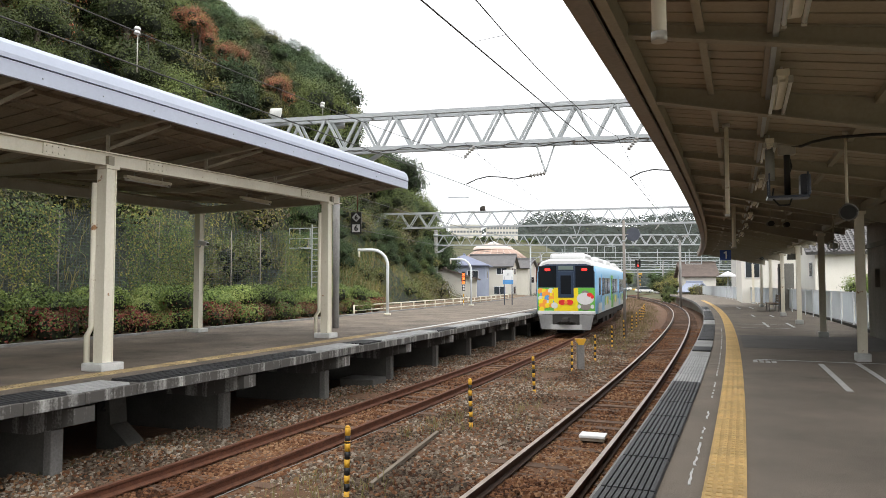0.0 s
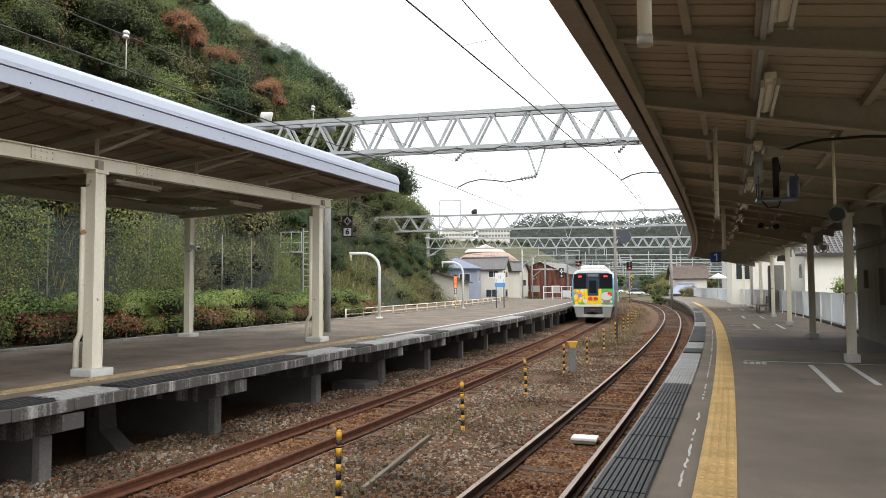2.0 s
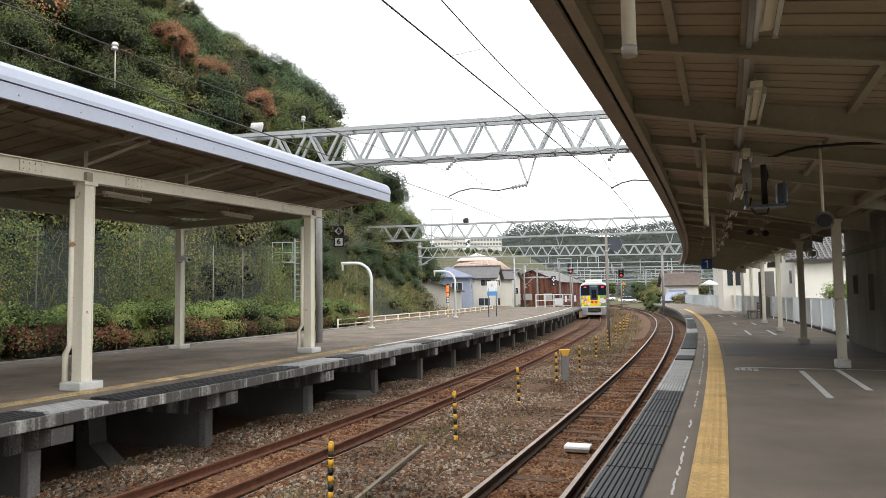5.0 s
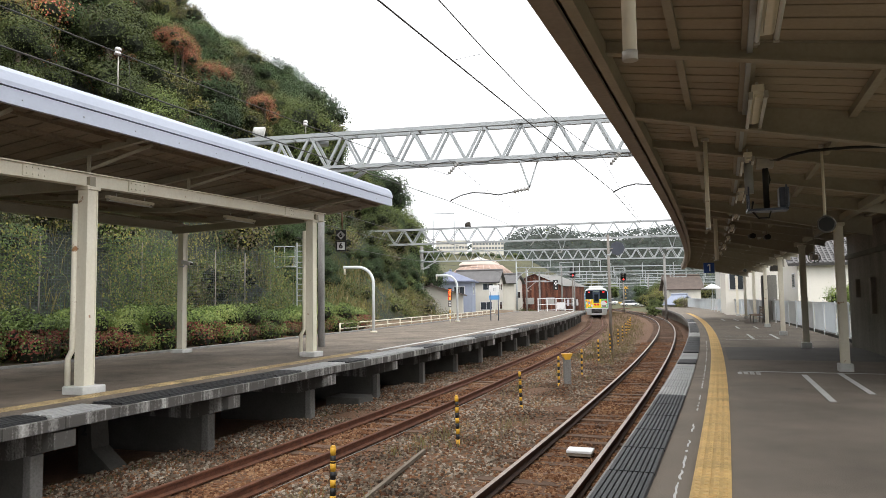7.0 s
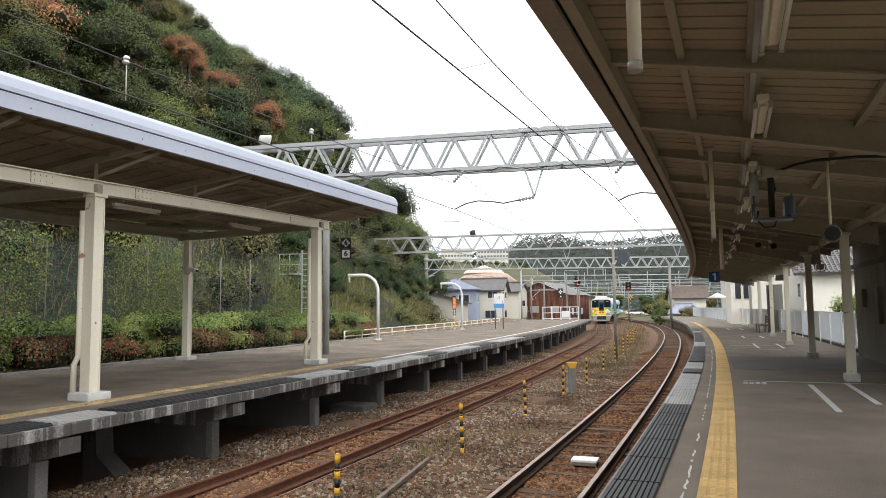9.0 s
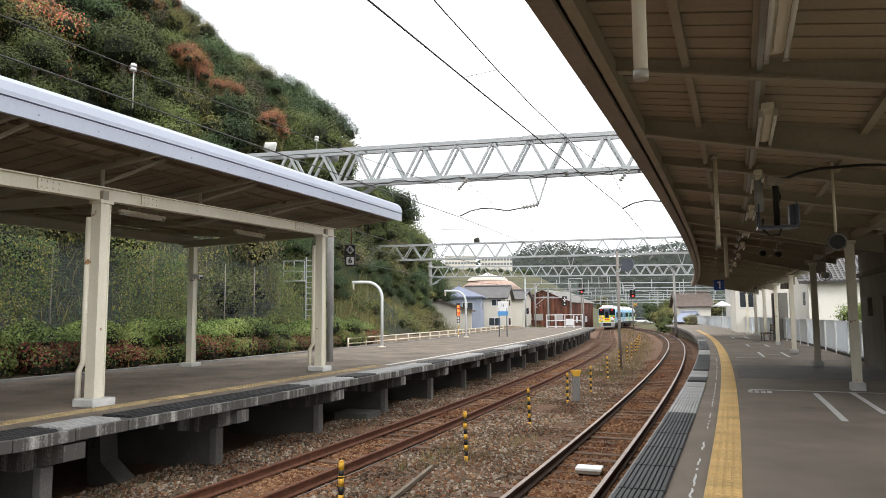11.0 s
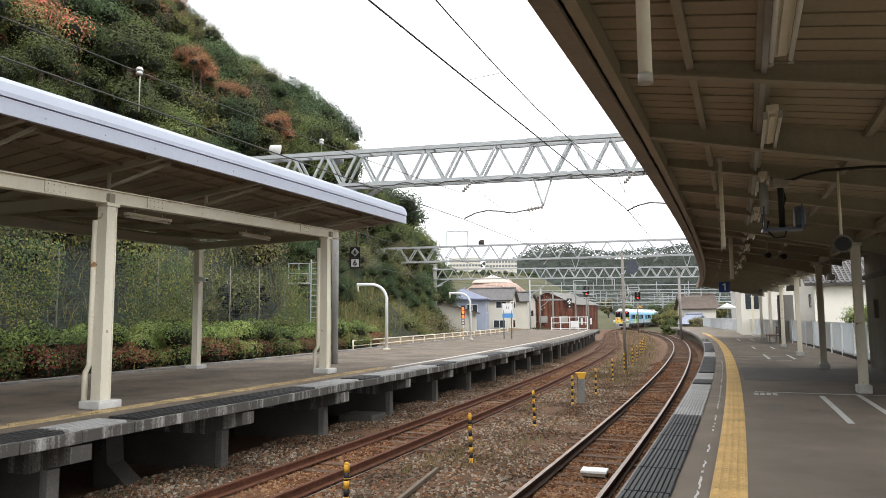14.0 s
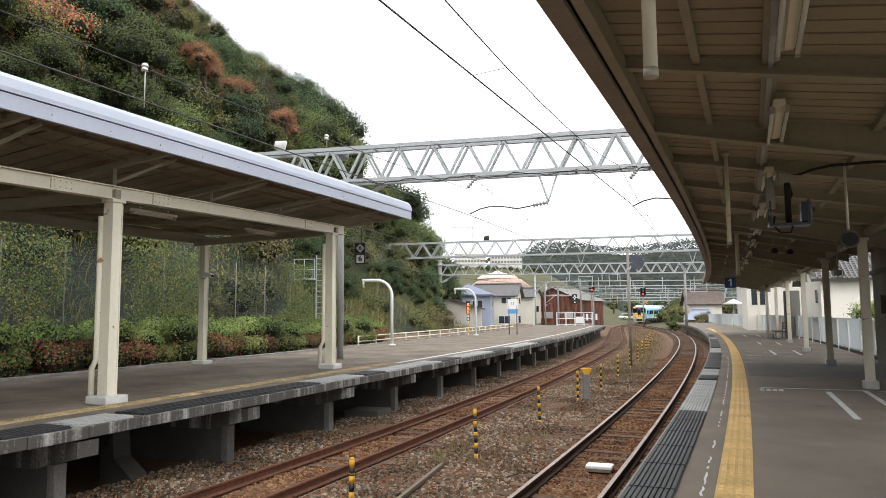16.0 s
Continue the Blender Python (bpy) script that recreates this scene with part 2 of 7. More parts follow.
# ---- the large structure: ground, tracks, platforms ----
M["grass_soil"] = material("grass_soil", (0.13, 0.12, 0.055), 0.95, dark=(0.05, 0.052, 0.022), scale=0.25, fine=12, bump=0.6, dist=0.05)
# dark undergrowth, with the shaded depth between the growth put into its colour
M["wood_floor_shade"] = material("wood_floor_shade", (0.05, 0.058, 0.04), 0.95, dark=(0.022, 0.027, 0.02), scale=0.12, fine=3, bump=0.8, dist=0.3)
M["brown_soil"] = material("brown_soil", (0.24, 0.17, 0.11), 0.95, dark=(0.12, 0.085, 0.05), scale=1.2, fine=30, bump=0.7, dist=0.03)


def land(x, y):
    """Height of the ground: flat by the line, a wooded hill on one side, low hills far off."""
    bx, s = bend(FAR, min(max(y, -20), 95))
    u = (bx - x) / math.hypot(1, s) - 12.0 - 0.12 * max(0, min(y, 95) - 50) - 0.2 * max(0, min(y, 95) - 62)
    fade = 1 / (1 + math.exp((y - 89) / 4.0))
    z = GROUND - 0.3
    if u > 0:
        rise = (1.42 * u if u < 6 else 8.52 + 1.05 * (u - 6)) * min(1.0, u / 5.0 + 0.25)
        rise = rise if rise < 22 else 22 + 26 * (1 - math.exp(-(rise - 22) / 26))
        z += (rise + 1.2 * min(1, u)) * fade
    z += 1.7 * max(0.0, min(1.0, (u + 1) / 4)) * max(0.0, min(1.0, (y - 66) / 10)) * max(0.0, min(1.0, (150 - y) / 20))
    far = min(max(0.0, y - 150) * 0.13, 24)
    k = min(1.0, max(0.12, 1 - (x - 0.11 * y - 8) / (0.1 * y + 12)))
    z += far * k * (0.92 + 0.08 * math.sin(x * 0.02 + y * 0.013))
    hills = 0.0
    for hx, hy, r, h in ((92, 530, 50, 27), (138, 550, 50, 21), (200, 565, 62, 39), (300, 600, 90, 36), (18, 350, 34, 5), (-160, 560, 140, 20)):
        hills += h * math.exp(-((x - hx) ** 2 + ((y - hy) * 0.8) ** 2) / r ** 2)
    return z + hills


xs = [-900, -600, -400, -300, -230, -180] + [-150 + 5 * i for i in range(54)] + [125, 140, 160, 180, 210, 240, 280, 330, 400, 500, 700, 900]
ysg = [-400, -200, -100, -60, -40] + [-25 + 5 * i for i in range(44)] + [205, 220, 240, 260, 290, 330, 370, 410, 450, 490, 530, 570, 610, 660, 720, 800, 1000, 1500]
bm = B()
gv = [[bm.verts.new((x, y, land(x, y))) for x in xs] for y in ysg]
for ra, rb in zip(gv, gv[1:]):
    for i in range(len(xs) - 1):
        f = bm.faces.new((ra[i], ra[i + 1], rb[i + 1], rb[i]))
        f.smooth = True
# wooded hills and the bank get the undergrowth colour with painted shade
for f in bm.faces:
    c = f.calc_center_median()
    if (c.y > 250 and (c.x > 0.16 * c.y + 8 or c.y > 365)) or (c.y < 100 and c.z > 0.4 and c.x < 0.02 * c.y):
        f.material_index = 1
structure("ground", bm, ["grass_soil", "wood_floor_shade"], "rough grassy earth rising into a hillside", "ground")

bm = B()
YS = steps(-12, 60, 1.5) + steps(63, 150, 4)
rings = []
for y in YS:
    row = [at(FAR, y, -7.5, GROUND - 0.12), at(FAR, y, -2.6, GROUND - 0.1)]
    a, b = at(FAR, y, -1.5, GROUND - 0.02), at(NEAR, y, 1.7, GROUND - 0.02)
    for i in range(16):
        p = a.lerp(b, i / 15)
        p.z += 0.05 * noise.noise(p * 0.8) + 0.03 * noise.noise(p * 2.5)
        row.append(p)
    row.append(at(NEAR, y, 2.6, GROUND))
    rings.append([bm.verts.new(p) for p in row])
for a, b in zip(rings, rings[1:]):
    for i in range(len(a) - 1):
        bm.faces.new((a[i], a[i + 1], b[i + 1], b[i])).smooth = True
structure("ballast_bed", bm, "ballast", "rusty brown crushed stone bed between and under the tracks", "ballast")

PROFILE = [(-0.065, -0.15), (0.065, -0.15), (0.065, -0.135), (0.01, -0.11), (0.01, -0.045), (0.033, -0.03), (0.033, 0), (-0.033, 0), (-0.033, -0.03), (-0.01, -0.045), (-0.01, -0.11), (-0.065, -0.135)]


def rails(track, name, label, last, mats, words):
    top = tagged(empty(name), label, "railway track", kind="structure")
    ys = steps(-12, 60, 1) + steps(62, last, 3)
    for o in (-0.5665, 0.5665):
        bm = sweep(B(), track, ys, [(o + a, RAIL + z) for a, z in PROFILE], mats=[0] * 6 + [1] + [0] * 5)
        part("rail", bm, mats, top, words)
    return top


track_near = rails(LINE1, "track_1", "railway track with rusty rails polished on top", 148, ["rail_dark", "rail_top"], "dark rusty steel rail with a bright worn head")
track_far = rails(LINE2, "track_2", "railway track with rust-brown rails in ballast", 215, ["rust", "rust"], "rust-brown steel rail")
# drive rod that runs beside the outer rail of the second track
bm = tube(B(), [at(LINE2, y, 0.86, RAIL - 0.08) for y in steps(-6, 40, 1.5)], 0.005, 6)
tagged(mesh_ob("signal_cable", bm, "concrete"), "thin pale cable laid along the rail", "cable")

# Near platform: slab with a pale edge course
P1 = steps(-12, 60, 1.5) + steps(63, 96, 3)
bm = sweep(B(), NEAR, P1, [(1.55, 0), (1.55, -0.22), (2.3, -0.24), (2.3, GROUND - 0.4), (6.75, GROUND - 0.4), (6.75, 0)])
platform_1 = structure("platform_1", bm, "asphalt_worn", "dark grey patched asphalt station platform", "platform")
bm = sweep(B(), NEAR, P1, [(1.5, 0.004), (1.5, -0.2), (1.548, -0.2), (1.548, 0.004)])
part("edge_course", bm, "concrete", platform_1, "worn pale concrete platform edge")

# Far platform: deck, edge slabs, cross beams, piers, dark back wall
P2 = steps(-12, 81, 1.5)
bm = sweep(B(), FAR, P2, [(-2.05, 0), (-2.05, -0.16), (-9.0, -0.16), (-9.0, 0)])
platform_2 = structure("platform_2", bm, "asphalt", "dark grey asphalt platform raised on concrete piers", "platform")
bm = sweep(B(), FAR, P2, [(-9.0, 0.06), (-9.0, -0.5), (-9.2, -0.5), (-9.2, 0.06)])
part("kerb", bm, "concrete", platform_2, "pale concrete kerb along the planting")
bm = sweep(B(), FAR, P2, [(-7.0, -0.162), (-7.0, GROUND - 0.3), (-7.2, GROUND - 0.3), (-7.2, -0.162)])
part("back_wall", bm, "dark_concrete", platform_2, "concrete wall under the deck, painted dark for shade")


def edge_slab():
    bm = box(B(), -0.4, 0.44, -0.45, 0.45, -0.165, -0.004, 0.01)
    return bm


slab_mesh = None
y = -8.0
while y < 81:
    if slab_mesh is None:
        ob = part("edge_slab", edge_slab(), "streaked", platform_2, "weathered concrete edge slab streaked black")
        slab_mesh = ob.data
    else:
        ob = new("edge_slab", slab_mesh)
        ob.parent = platform_2
    ob.matrix_basis = Matrix.Translation(at(FAR, y, -1.87, random.uniform(-0.008, 0.004))) @ pose(0, 0, 0, 0, 0, heading(FAR, y))
    y += 0.913 * math.cos(radians(heading(FAR, y)))

cross = pier = None
y = 2.5
while y < 81:
    m = Matrix.Translation(at(FAR, y, 0)) @ pose(0, 0, 0, 0, 0, heading(FAR, y))
    if cross is None:
        bm = B()
        prof = [(-1.46, -0.2), (-1.46, -0.42), (-1.7, -0.47), (-2.3, -0.62), (-4.6, -0.62), (-4.6, -0.2)]
        va = [bm.verts.new((a, -0.17, b)) for a, b in prof]
        vb = [bm.verts.new((a, 0.17, b)) for a, b in prof]
        bm.faces.new(va)
        bm.faces.new(vb[::-1])
        for i in range(len(prof)):
            j = (i + 1) % len(prof)
            bm.faces.new((va[j], va[i], vb[i], vb[j]))
        bmesh.ops.recalc_face_normals(bm, faces=bm.faces)
        a = part("cross_beam", bm, "streaked", platform_2, "stained concrete cross beam with a tapered end")
        cross = a.data
        # pier left lighter as the lit face; web behind painted dark for shade
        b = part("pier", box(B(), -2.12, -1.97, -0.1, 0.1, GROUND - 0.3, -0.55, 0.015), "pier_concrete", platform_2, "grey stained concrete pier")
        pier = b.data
        c = part("web_wall", box(B(), -4.5, -2.12, -0.08, 0.08, GROUND - 0.3, -0.55), "dark_concrete", platform_2, "concrete web wall, painted dark for shade")
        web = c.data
    else:
        a, b, c = new("cross_beam", cross), new("pier", pier), new("web_wall", web)
        a.parent = b.parent = c.parent = platform_2
    a.matrix_basis = b.matrix_basis = c.matrix_basis = m
    y += 3.35

# Strips on the platforms: ribbed mats, tactile tiles, painted lines
def mats_along(track, parent, o0, o1, spans, ribs, z=0.0):
    """Ribbed mats in sections of about a metre; spans: (from, to, material)."""
    kept = {}
    for a, b, mat in spans:
        y = a
        while y < b - 0.2:
            x0, s = bend(track, y)
            d = 1.0
            key = (mat, round(o1 - o0, 2))
            if key not in kept:
                bm = B()
                w = (o1 - o0) / ribs
                for i in range(ribs):
                    c = o0 - (o0 + o1) / 2 + w * (i + 0.5)
                    box(bm, c - w * 0.36, c + w * 0.36, -0.485, 0.485, 0.002, 0.028)
                box(bm, -(o1 - o0) / 2, (o1 - o0) / 2, -0.49, 0.49, -0.012, 0.012)
                ob = part("mat", bm, mat, parent, "ribbed anti-slip mat section")
                kept[key] = ob.data
            else:
                ob = new("mat", kept[key])
                ob.parent = parent
            ob.matrix_basis = Matrix.Translation(at(track, y, (o0 + o1) / 2, z + 0.004)) @ pose(0, 0, 0, 0, 0, heading(track, y) + random.uniform(-0.4, 0.4))
            y += d * math.cos(math.atan(s))


mats_along(NEAR, platform_1, 1.53, 1.92, [(-2, 11.25, "rubber"), (11.72, 15.9, "light_slat"), (16.68, 16.9, "rubber"), (17.45, 18.9, "light_slat"), (19.7, 26.2, "rubber"), (26.7, 29.1, "light_slat"), (29.9, 38.7, "rubber"), (39.1, 40.4, "light_slat"), (41.2, 46, "rubber")], 9)
mats_along(FAR, platform_2, -2.1, -1.5, [(3, 9.4, "rubber"), (9.5, 10.4, "light_slat"), (10.6, 15.0, "rubber"), (15.2, 17, "light_slat"), (17.2, 18, "rubber"), (18.2, 22, "light_slat"), (22, 23.5, "rubber"), (23.6, 27, "light_slat"), (27.2, 30, "rubber"), (30.2, 35, "light_slat"), (35.2, 40, "rubber")], 5, 0.0)


def tiles(track, parent, o, a, b, mat):
    kept = None
    y = a
    while y < b:
        if kept is None:
            bm = box(B(), -0.147, 0.147, -0.147, 0.147, -0.01, 0.008)
            for i in range(4):
                c = -0.105 + 0.07 * i
                for e in (-0.1, 0.0, 0.1):
                    box(bm, c - 0.019, c + 0.019, e - 0.034, e + 0.034, 0.008, 0.019)
            ob = part("tactile_tile", bm, mat, parent, "worn yellow ribbed tactile tile")
            kept = ob.data
        else:
            ob = new("tactile_tile", kept)
            ob.parent = parent
        ob.matrix_basis = Matrix.Translation(at(track, y, o, 0.004)) @ pose(0, 0, 0, 0, 0, heading(track, y))
        y += 0.3 * math.cos(radians(heading(track, y)))


tiles(NEAR, platform_1, 2.37, -0.5, 62, "yellow_tile")
tiles(FAR, platform_2, -2.82, 5.5, 20.5, "tile_worn")


def stripe(track, parent, o0, o1, ya, yb, name="painted_line"):
    bm = sweep(B(), track, steps(ya, yb, 1.0), [(o0, 0.001), (o1, 0.001), (o1, 0.006), (o0, 0.006)])
    return part(name, bm, "white_paint", parent, "worn white painted line")


for ya, yb, o in ((11.3, 14.6, 3.87), (12.2, 15.0, 4.52), (21.5, 23.2, 4.9), (25.5, 28.3, 3.65), (25.6, 28.3, 4.45), (33, 35, 3.65), (33, 35, 4.45), (43, 46, 3.65), (43, 46, 4.4)):
    stripe(NEAR, platform_1, o - 0.045, o + 0.045, ya, yb)
for yc, oa, ob_ in ((15.0, 2.75, 5.6), (24.9, 2.75, 4.3), (27, 2.75, 4.3)):
    bm = B()
    for q in steps(oa, ob_, 0.5)[:-1]:
        a, b = at(NEAR, yc, q, 0.003), at(NEAR, yc, q + 0.5, 0.003)
        bar(bm, a, b, 0.05, 0.004)
    part("painted_line", bm, "white_paint", platform_1, "thin white painted cross line")
stripe(FAR, platform_2, -2.76, -2.6, 20.7, 77)
# short bars of unreadable lettering by the cross line
bm = B()
for r in range(2):
    for q in range(4):
        a = at(NEAR, 14.55 + 0.2 * r, 2.72 + q * 0.11, 0.003)
        bar(bm, a, at(NEAR, 14.55 + 0.2 * r, 2.8 + q * 0.11, 0.003), 0.12, 0.004)
part("painted_marking", bm, "white_paint", platform_1, "small white painted marking")
# flaked line beside the tactile strip
bm = B()
y = 2.0
while y < 24:
    L = random.choice((0.08, 0.15, 0.3, 0.45))
    if random.random() < 0.62:
        pts = [at(NEAR, y + L * i / 5, 2.12 + random.uniform(-0.008, 0.008), 0.004) for i in range(6)]
        for p, q in zip(pts, pts[1:]):
            bar(bm, p, q, random.uniform(0.01, 0.022), 0.004)
    y += L + random.uniform(0.05, 0.35)
part("flaked_line", bm, "white_paint", platform_1, "flaking white painted line")
# darker repaired patches of asphalt
M["patch"] = material("patch", (0.17, 0.155, 0.14), 0.85, dark=(0.09, 0.084, 0.076), scale=1.2, fine=180, bump=0.5, dist=0.004)
for ya, yb, oa, ob_ in ((17.5, 21.5, 2.6, 6.6),):
    bm = sweep(B(), NEAR, steps(ya, yb, 0.6), [(oa, 0.001), (ob_, 0.001), (ob_, 0.004), (oa, 0.004)])
    part("asphalt_patch", bm, "patch", platform_1, "darker asphalt repair patch")


# ---- canopies ----
def ceiling_z(o):
    return 3.62 - 0.16 * (o - 1.5)


C1 = steps(-1.6, 50, 1.0)
canopy_1 = tagged(empty("canopy_1"), "brown panelled canopy on cream posts over the near platform", "canopy", kind="structure")
bm = sweep(B(), NEAR, C1, [(1.472, ceiling_z(1.55) + 0.06), (5.3, ceiling_z(5.3) + 0.06), (5.3, ceiling_z(5.3) + 0.12), (1.472, ceiling_z(1.55) + 0.12)])
part("roof_deck", bm, ["soffit_gap"], canopy_1, "brown sheet roof deck")
bm = sweep(B(), NEAR, C1, [(1.44, 3.41), (1.59, 3.41), (1.59, 3.45), (1.47, 3.46), (1.47, 3.74), (1.44, 3.74)])
part("fascia", bm, "brown_fascia", canopy_1, "dark brown metal edge fascia")
bm = sweep(B(), NEAR, C1, [(1.62, 3.43), (1.7, 3.43), (1.7, 3.6), (1.62, 3.6)])
part("edge_channel", bm, "beam", canopy_1, "grey brown steel edge channel")
# soffit planks laid across, each with its own edge
bm = B()
y = -1.6
while y < 50:
    k = math.cos(radians(heading(NEAR, y)))
    dz = random.uniform(-0.003, 0.003)
    w = 0.2 * k
    pa = [at(NEAR, y, o, ceiling_z(o) + 0.055 + dz) for o in (1.5, 5.3)]
    pb = [at(NEAR, y + w, o, ceiling_z(o) + 0.055 + dz) for o in (1.5, 5.3)]
    vs = [bm.verts.new(p) for p in (pa[0], pa[1], pb[1], pb[0])]
    vl = [bm.verts.new(p - Vector((0, 0, 0.03))) for p in (pa[0], pa[1], pb[1], pb[0])]
    bm.faces.new(vl[::-1])
    for i in range(4):
        bm.faces.new((vs[i], vs[(i + 1) % 4], vl[(i + 1) % 4], vl[i]))
    y += 0.232 * k
part("soffit", bm, "soffit", canopy_1, "brown tongue and groove soffit boards")
for o, w, h in ((2.25, 0.06, 0.07), (2.78, 0.12, 0.06), (3.75, 0.07, 0.07), (5.2, 0.07, 0.07)):
    bm = sweep(B(), NEAR, C1, [(o - w / 2, ceiling_z(o) + 0.033), (o - w / 2, ceiling_z(o) + 0.033 - h), (o + w / 2, ceiling_z(o) + 0.033 - h), (o + w / 2, ceiling_z(o) + 0.033)])
    part("purlin", bm, "beam", canopy_1, "painted steel purlin")
# cantilever rafters, deeper towards the posts; every fourth is a heavy girder
y = -0.95
n = 2
while y < 50:
    bm = B()
    d0, d1 = (0.17, 0.4) if n % 4 == 3 else (0.1, 0.22)
    tops = [at(NEAR, y, o, ceiling_z(o) + 0.03) for o in (1.7, 5.28)]
    lows = [tops[0] - Vector((0, 0, d0)), tops[1] - Vector((0, 0, d1))]
    along = (at(NEAR, y + 0.1, 3, 0) - at(NEAR, y, 3, 0)).normalized() * 0.015
    va = [bm.verts.new(p - along) for p in (tops[0], tops[1], lows[1], lows[0])]
    vb = [bm.verts.new(p + along) for p in (tops[0], tops[1], lows[1], lows[0])]
    bm.faces.new(va)
    bm.faces.new(vb[::-1])
    for i in range(4):
        bm.faces.new((va[(i + 1) % 4], va[i], vb[i], vb[(i + 1) % 4]))
    bar(bm, *tops, 0.1, 0.018)
    bar(bm, *lows, 0.13 if n % 4 == 3 else 0.1, 0.02)
    part("rafter", bm, "beam", canopy_1, "grey brown tapered steel rafter")
    y += 1.87 * math.cos(radians(heading(NEAR, y))) + 0.1
    n += 1
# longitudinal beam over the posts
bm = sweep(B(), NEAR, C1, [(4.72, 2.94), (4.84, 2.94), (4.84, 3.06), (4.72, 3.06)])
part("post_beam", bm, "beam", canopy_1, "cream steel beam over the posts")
# conduits in a bundle under the boards
for o in (5.0, 5.08, 5.16):
    bm = tube(B(), [at(NEAR, y, o, ceiling_z(o) - 0.02) for y in steps(-1, 40, 2)], 0.016, 6)
    part("conduit", bm, "beam", canopy_1, "thin painted steel conduit")

M["tube_lamp"] = material("tube_lamp", (0.75, 0.75, 0.72), 0.3, dark=(0.6, 0.6, 0.57), scale=3, fine=20, bump=0.02)
M["lamp_body"] = material("lamp_body", (0.5, 0.48, 0.43), 0.5, dark=(0.36, 0.34, 0.3), scale=3, fine=20, bump=0.05)


def strip_light(m, n=2, length=1.25):
    top = tagged(empty("strip_light", m), "unlit twin-tube fluorescent strip light under the canopy", "light", "canopy strip lights")
    bm = box(B(), -0.05, 0.05, -length / 2, length / 2, -0.03, 0.03, 0.008)
    box(bm, -0.022, 0.022, -length / 2 + 0.1, length / 2 - 0.1, -0.055, -0.03)
    part("housing", bm, "cream", top, "cream metal lamp housing")
    for i in range(n):
        c = (i - (n - 1) / 2) * 0.12
        part("lamp_tube", cyl(B(), (c, -length / 2 + 0.04, -0.07), (c, length / 2 - 0.04, -0.07), 0.016, seg=10), "tube_lamp", top, "white glass lamp tube")
        for e in (-length / 2, length / 2 - 0.045):
            part("lamp_holder", box(B(), c - 0.018, c + 0.018, e, e + 0.045, -0.09, -0.03, 0.004), "lamp_body", top)
    for e in (-0.4, 0.4):
        part("bracket", bar(B(), (0, e, 0.03), (0, e, 0.11), 0.02), "lamp_body", top)
    return top


proto = None
for y in (2.6, 5.1, 7.5, 10.3, 13.2, 16.1, 19.2, 22.5, 26, 30, 34):
    m = Matrix.Translation(at(NEAR, y, 2.86, ceiling_z(2.86) - 0.13)) @ pose(0, 0, 0, 0, 0, heading(NEAR, y))
    if proto is None:
        proto = strip_light(m)
    else:
        copy_thing(proto, m)
# flat cable duct that joins the lamps
bm = sweep(B(), NEAR, steps(-1, 36, 1), [(2.76, ceiling_z(2.78) - 0.06), (2.8, ceiling_z(2.78) - 0.06), (2.8, ceiling_z(2.78) - 0.025), (2.76, ceiling_z(2.78) - 0.025)])
part("cable_duct", bm, "galvanised", canopy_1, "grey cable duct")


def canopy_post(m, h, w, label, group, base=(0.3, 0.22), pipe=False):
    top = tagged(empty("canopy_post", m), label, "post", group)
    bm = B()
    e, g = w / 2, w / 2 - 0.018
    prof = [(-e, -e), (e, -e), (e, -g), (g, -g), (g, g), (e, g), (e, e), (-e, e), (-e, g), (-g, g), (-g, -g), (-e, -g)]
    lo = [bm.verts.new((a, b, 0)) for a, b in prof]
    hi = [bm.verts.new((a, b, h)) for a, b in prof]
    for i in range(12):
        j = (i + 1) % 12
        bm.faces.new((lo[i], lo[j], hi[j], hi[i]))
    bm.faces.new(hi)
    part("shaft", bm, "cream", top, "cream painted steel shaft with rust spots")
    part("base_block", box(B(), -base[0] / 2, base[0] / 2, -base[0] / 2, base[0] / 2, 0, base[1], 0.02), "white_paint", top, "white painted concrete base block")
    bm = box(B(), -w / 2 - 0.03, w / 2 + 0.03, -w / 2 - 0.03, w / 2 + 0.03, h - 0.06, h, 0.005)
    part("head_plate", bm, "cream", top)
    if pipe:
        bm = tube(B(), [(-w / 2 - 0.05, -w / 2, h - 0.3), (-w / 2 - 0.05, -w / 2, 0.75), (-w / 2 - 0.15, -w / 2, 0.6), (-w / 2 - 0.15, -w / 2, 0.02)], 0.05, 10)
        part("drain_pipe", bm, "cream", top, "cream plastic drain pipe")
    return top


proto = None
for y, o in ((8.1, 4.6), (15.36, 4.68), (21.44, 4.76), (27.68, 4.84), (34.48, 4.98), (40.8, 5.1), (47.0, 5.25), (53.2, 5.4)):
    m = Matrix.Translation(at(NEAR, y, o)) @ pose(0, 0, 0, 0, 0, heading(NEAR, y))
    if proto is None:
        proto = canopy_post(m, 2.9, 0.155, "cream painted steel canopy post on a white base", "near canopy posts", (0.26, 0.16))
    else:
        copy_thing(proto, m)

# far canopy
C2 = steps(-6, 20.1, 1.2)
canopy_2 = tagged(empty("canopy_2"), "island canopy with a broad pale grey fascia and brown soffit", "canopy", kind="structure")


def climb(y):
    return 0.02 + 0.0075 * (y - 8)


def soff(o):
    return 4.28 - 0.1 * (-1.95 - o) if o > -6 else 3.875 + 0.06 * (-6 - o)


def sweep_2(ys, profile):
    bm = sweep(B(), FAR, ys, profile)
    for i, v in enumerate(bm.verts):
        v.co.z += climb(ys[i // len(profile)])
    return bm


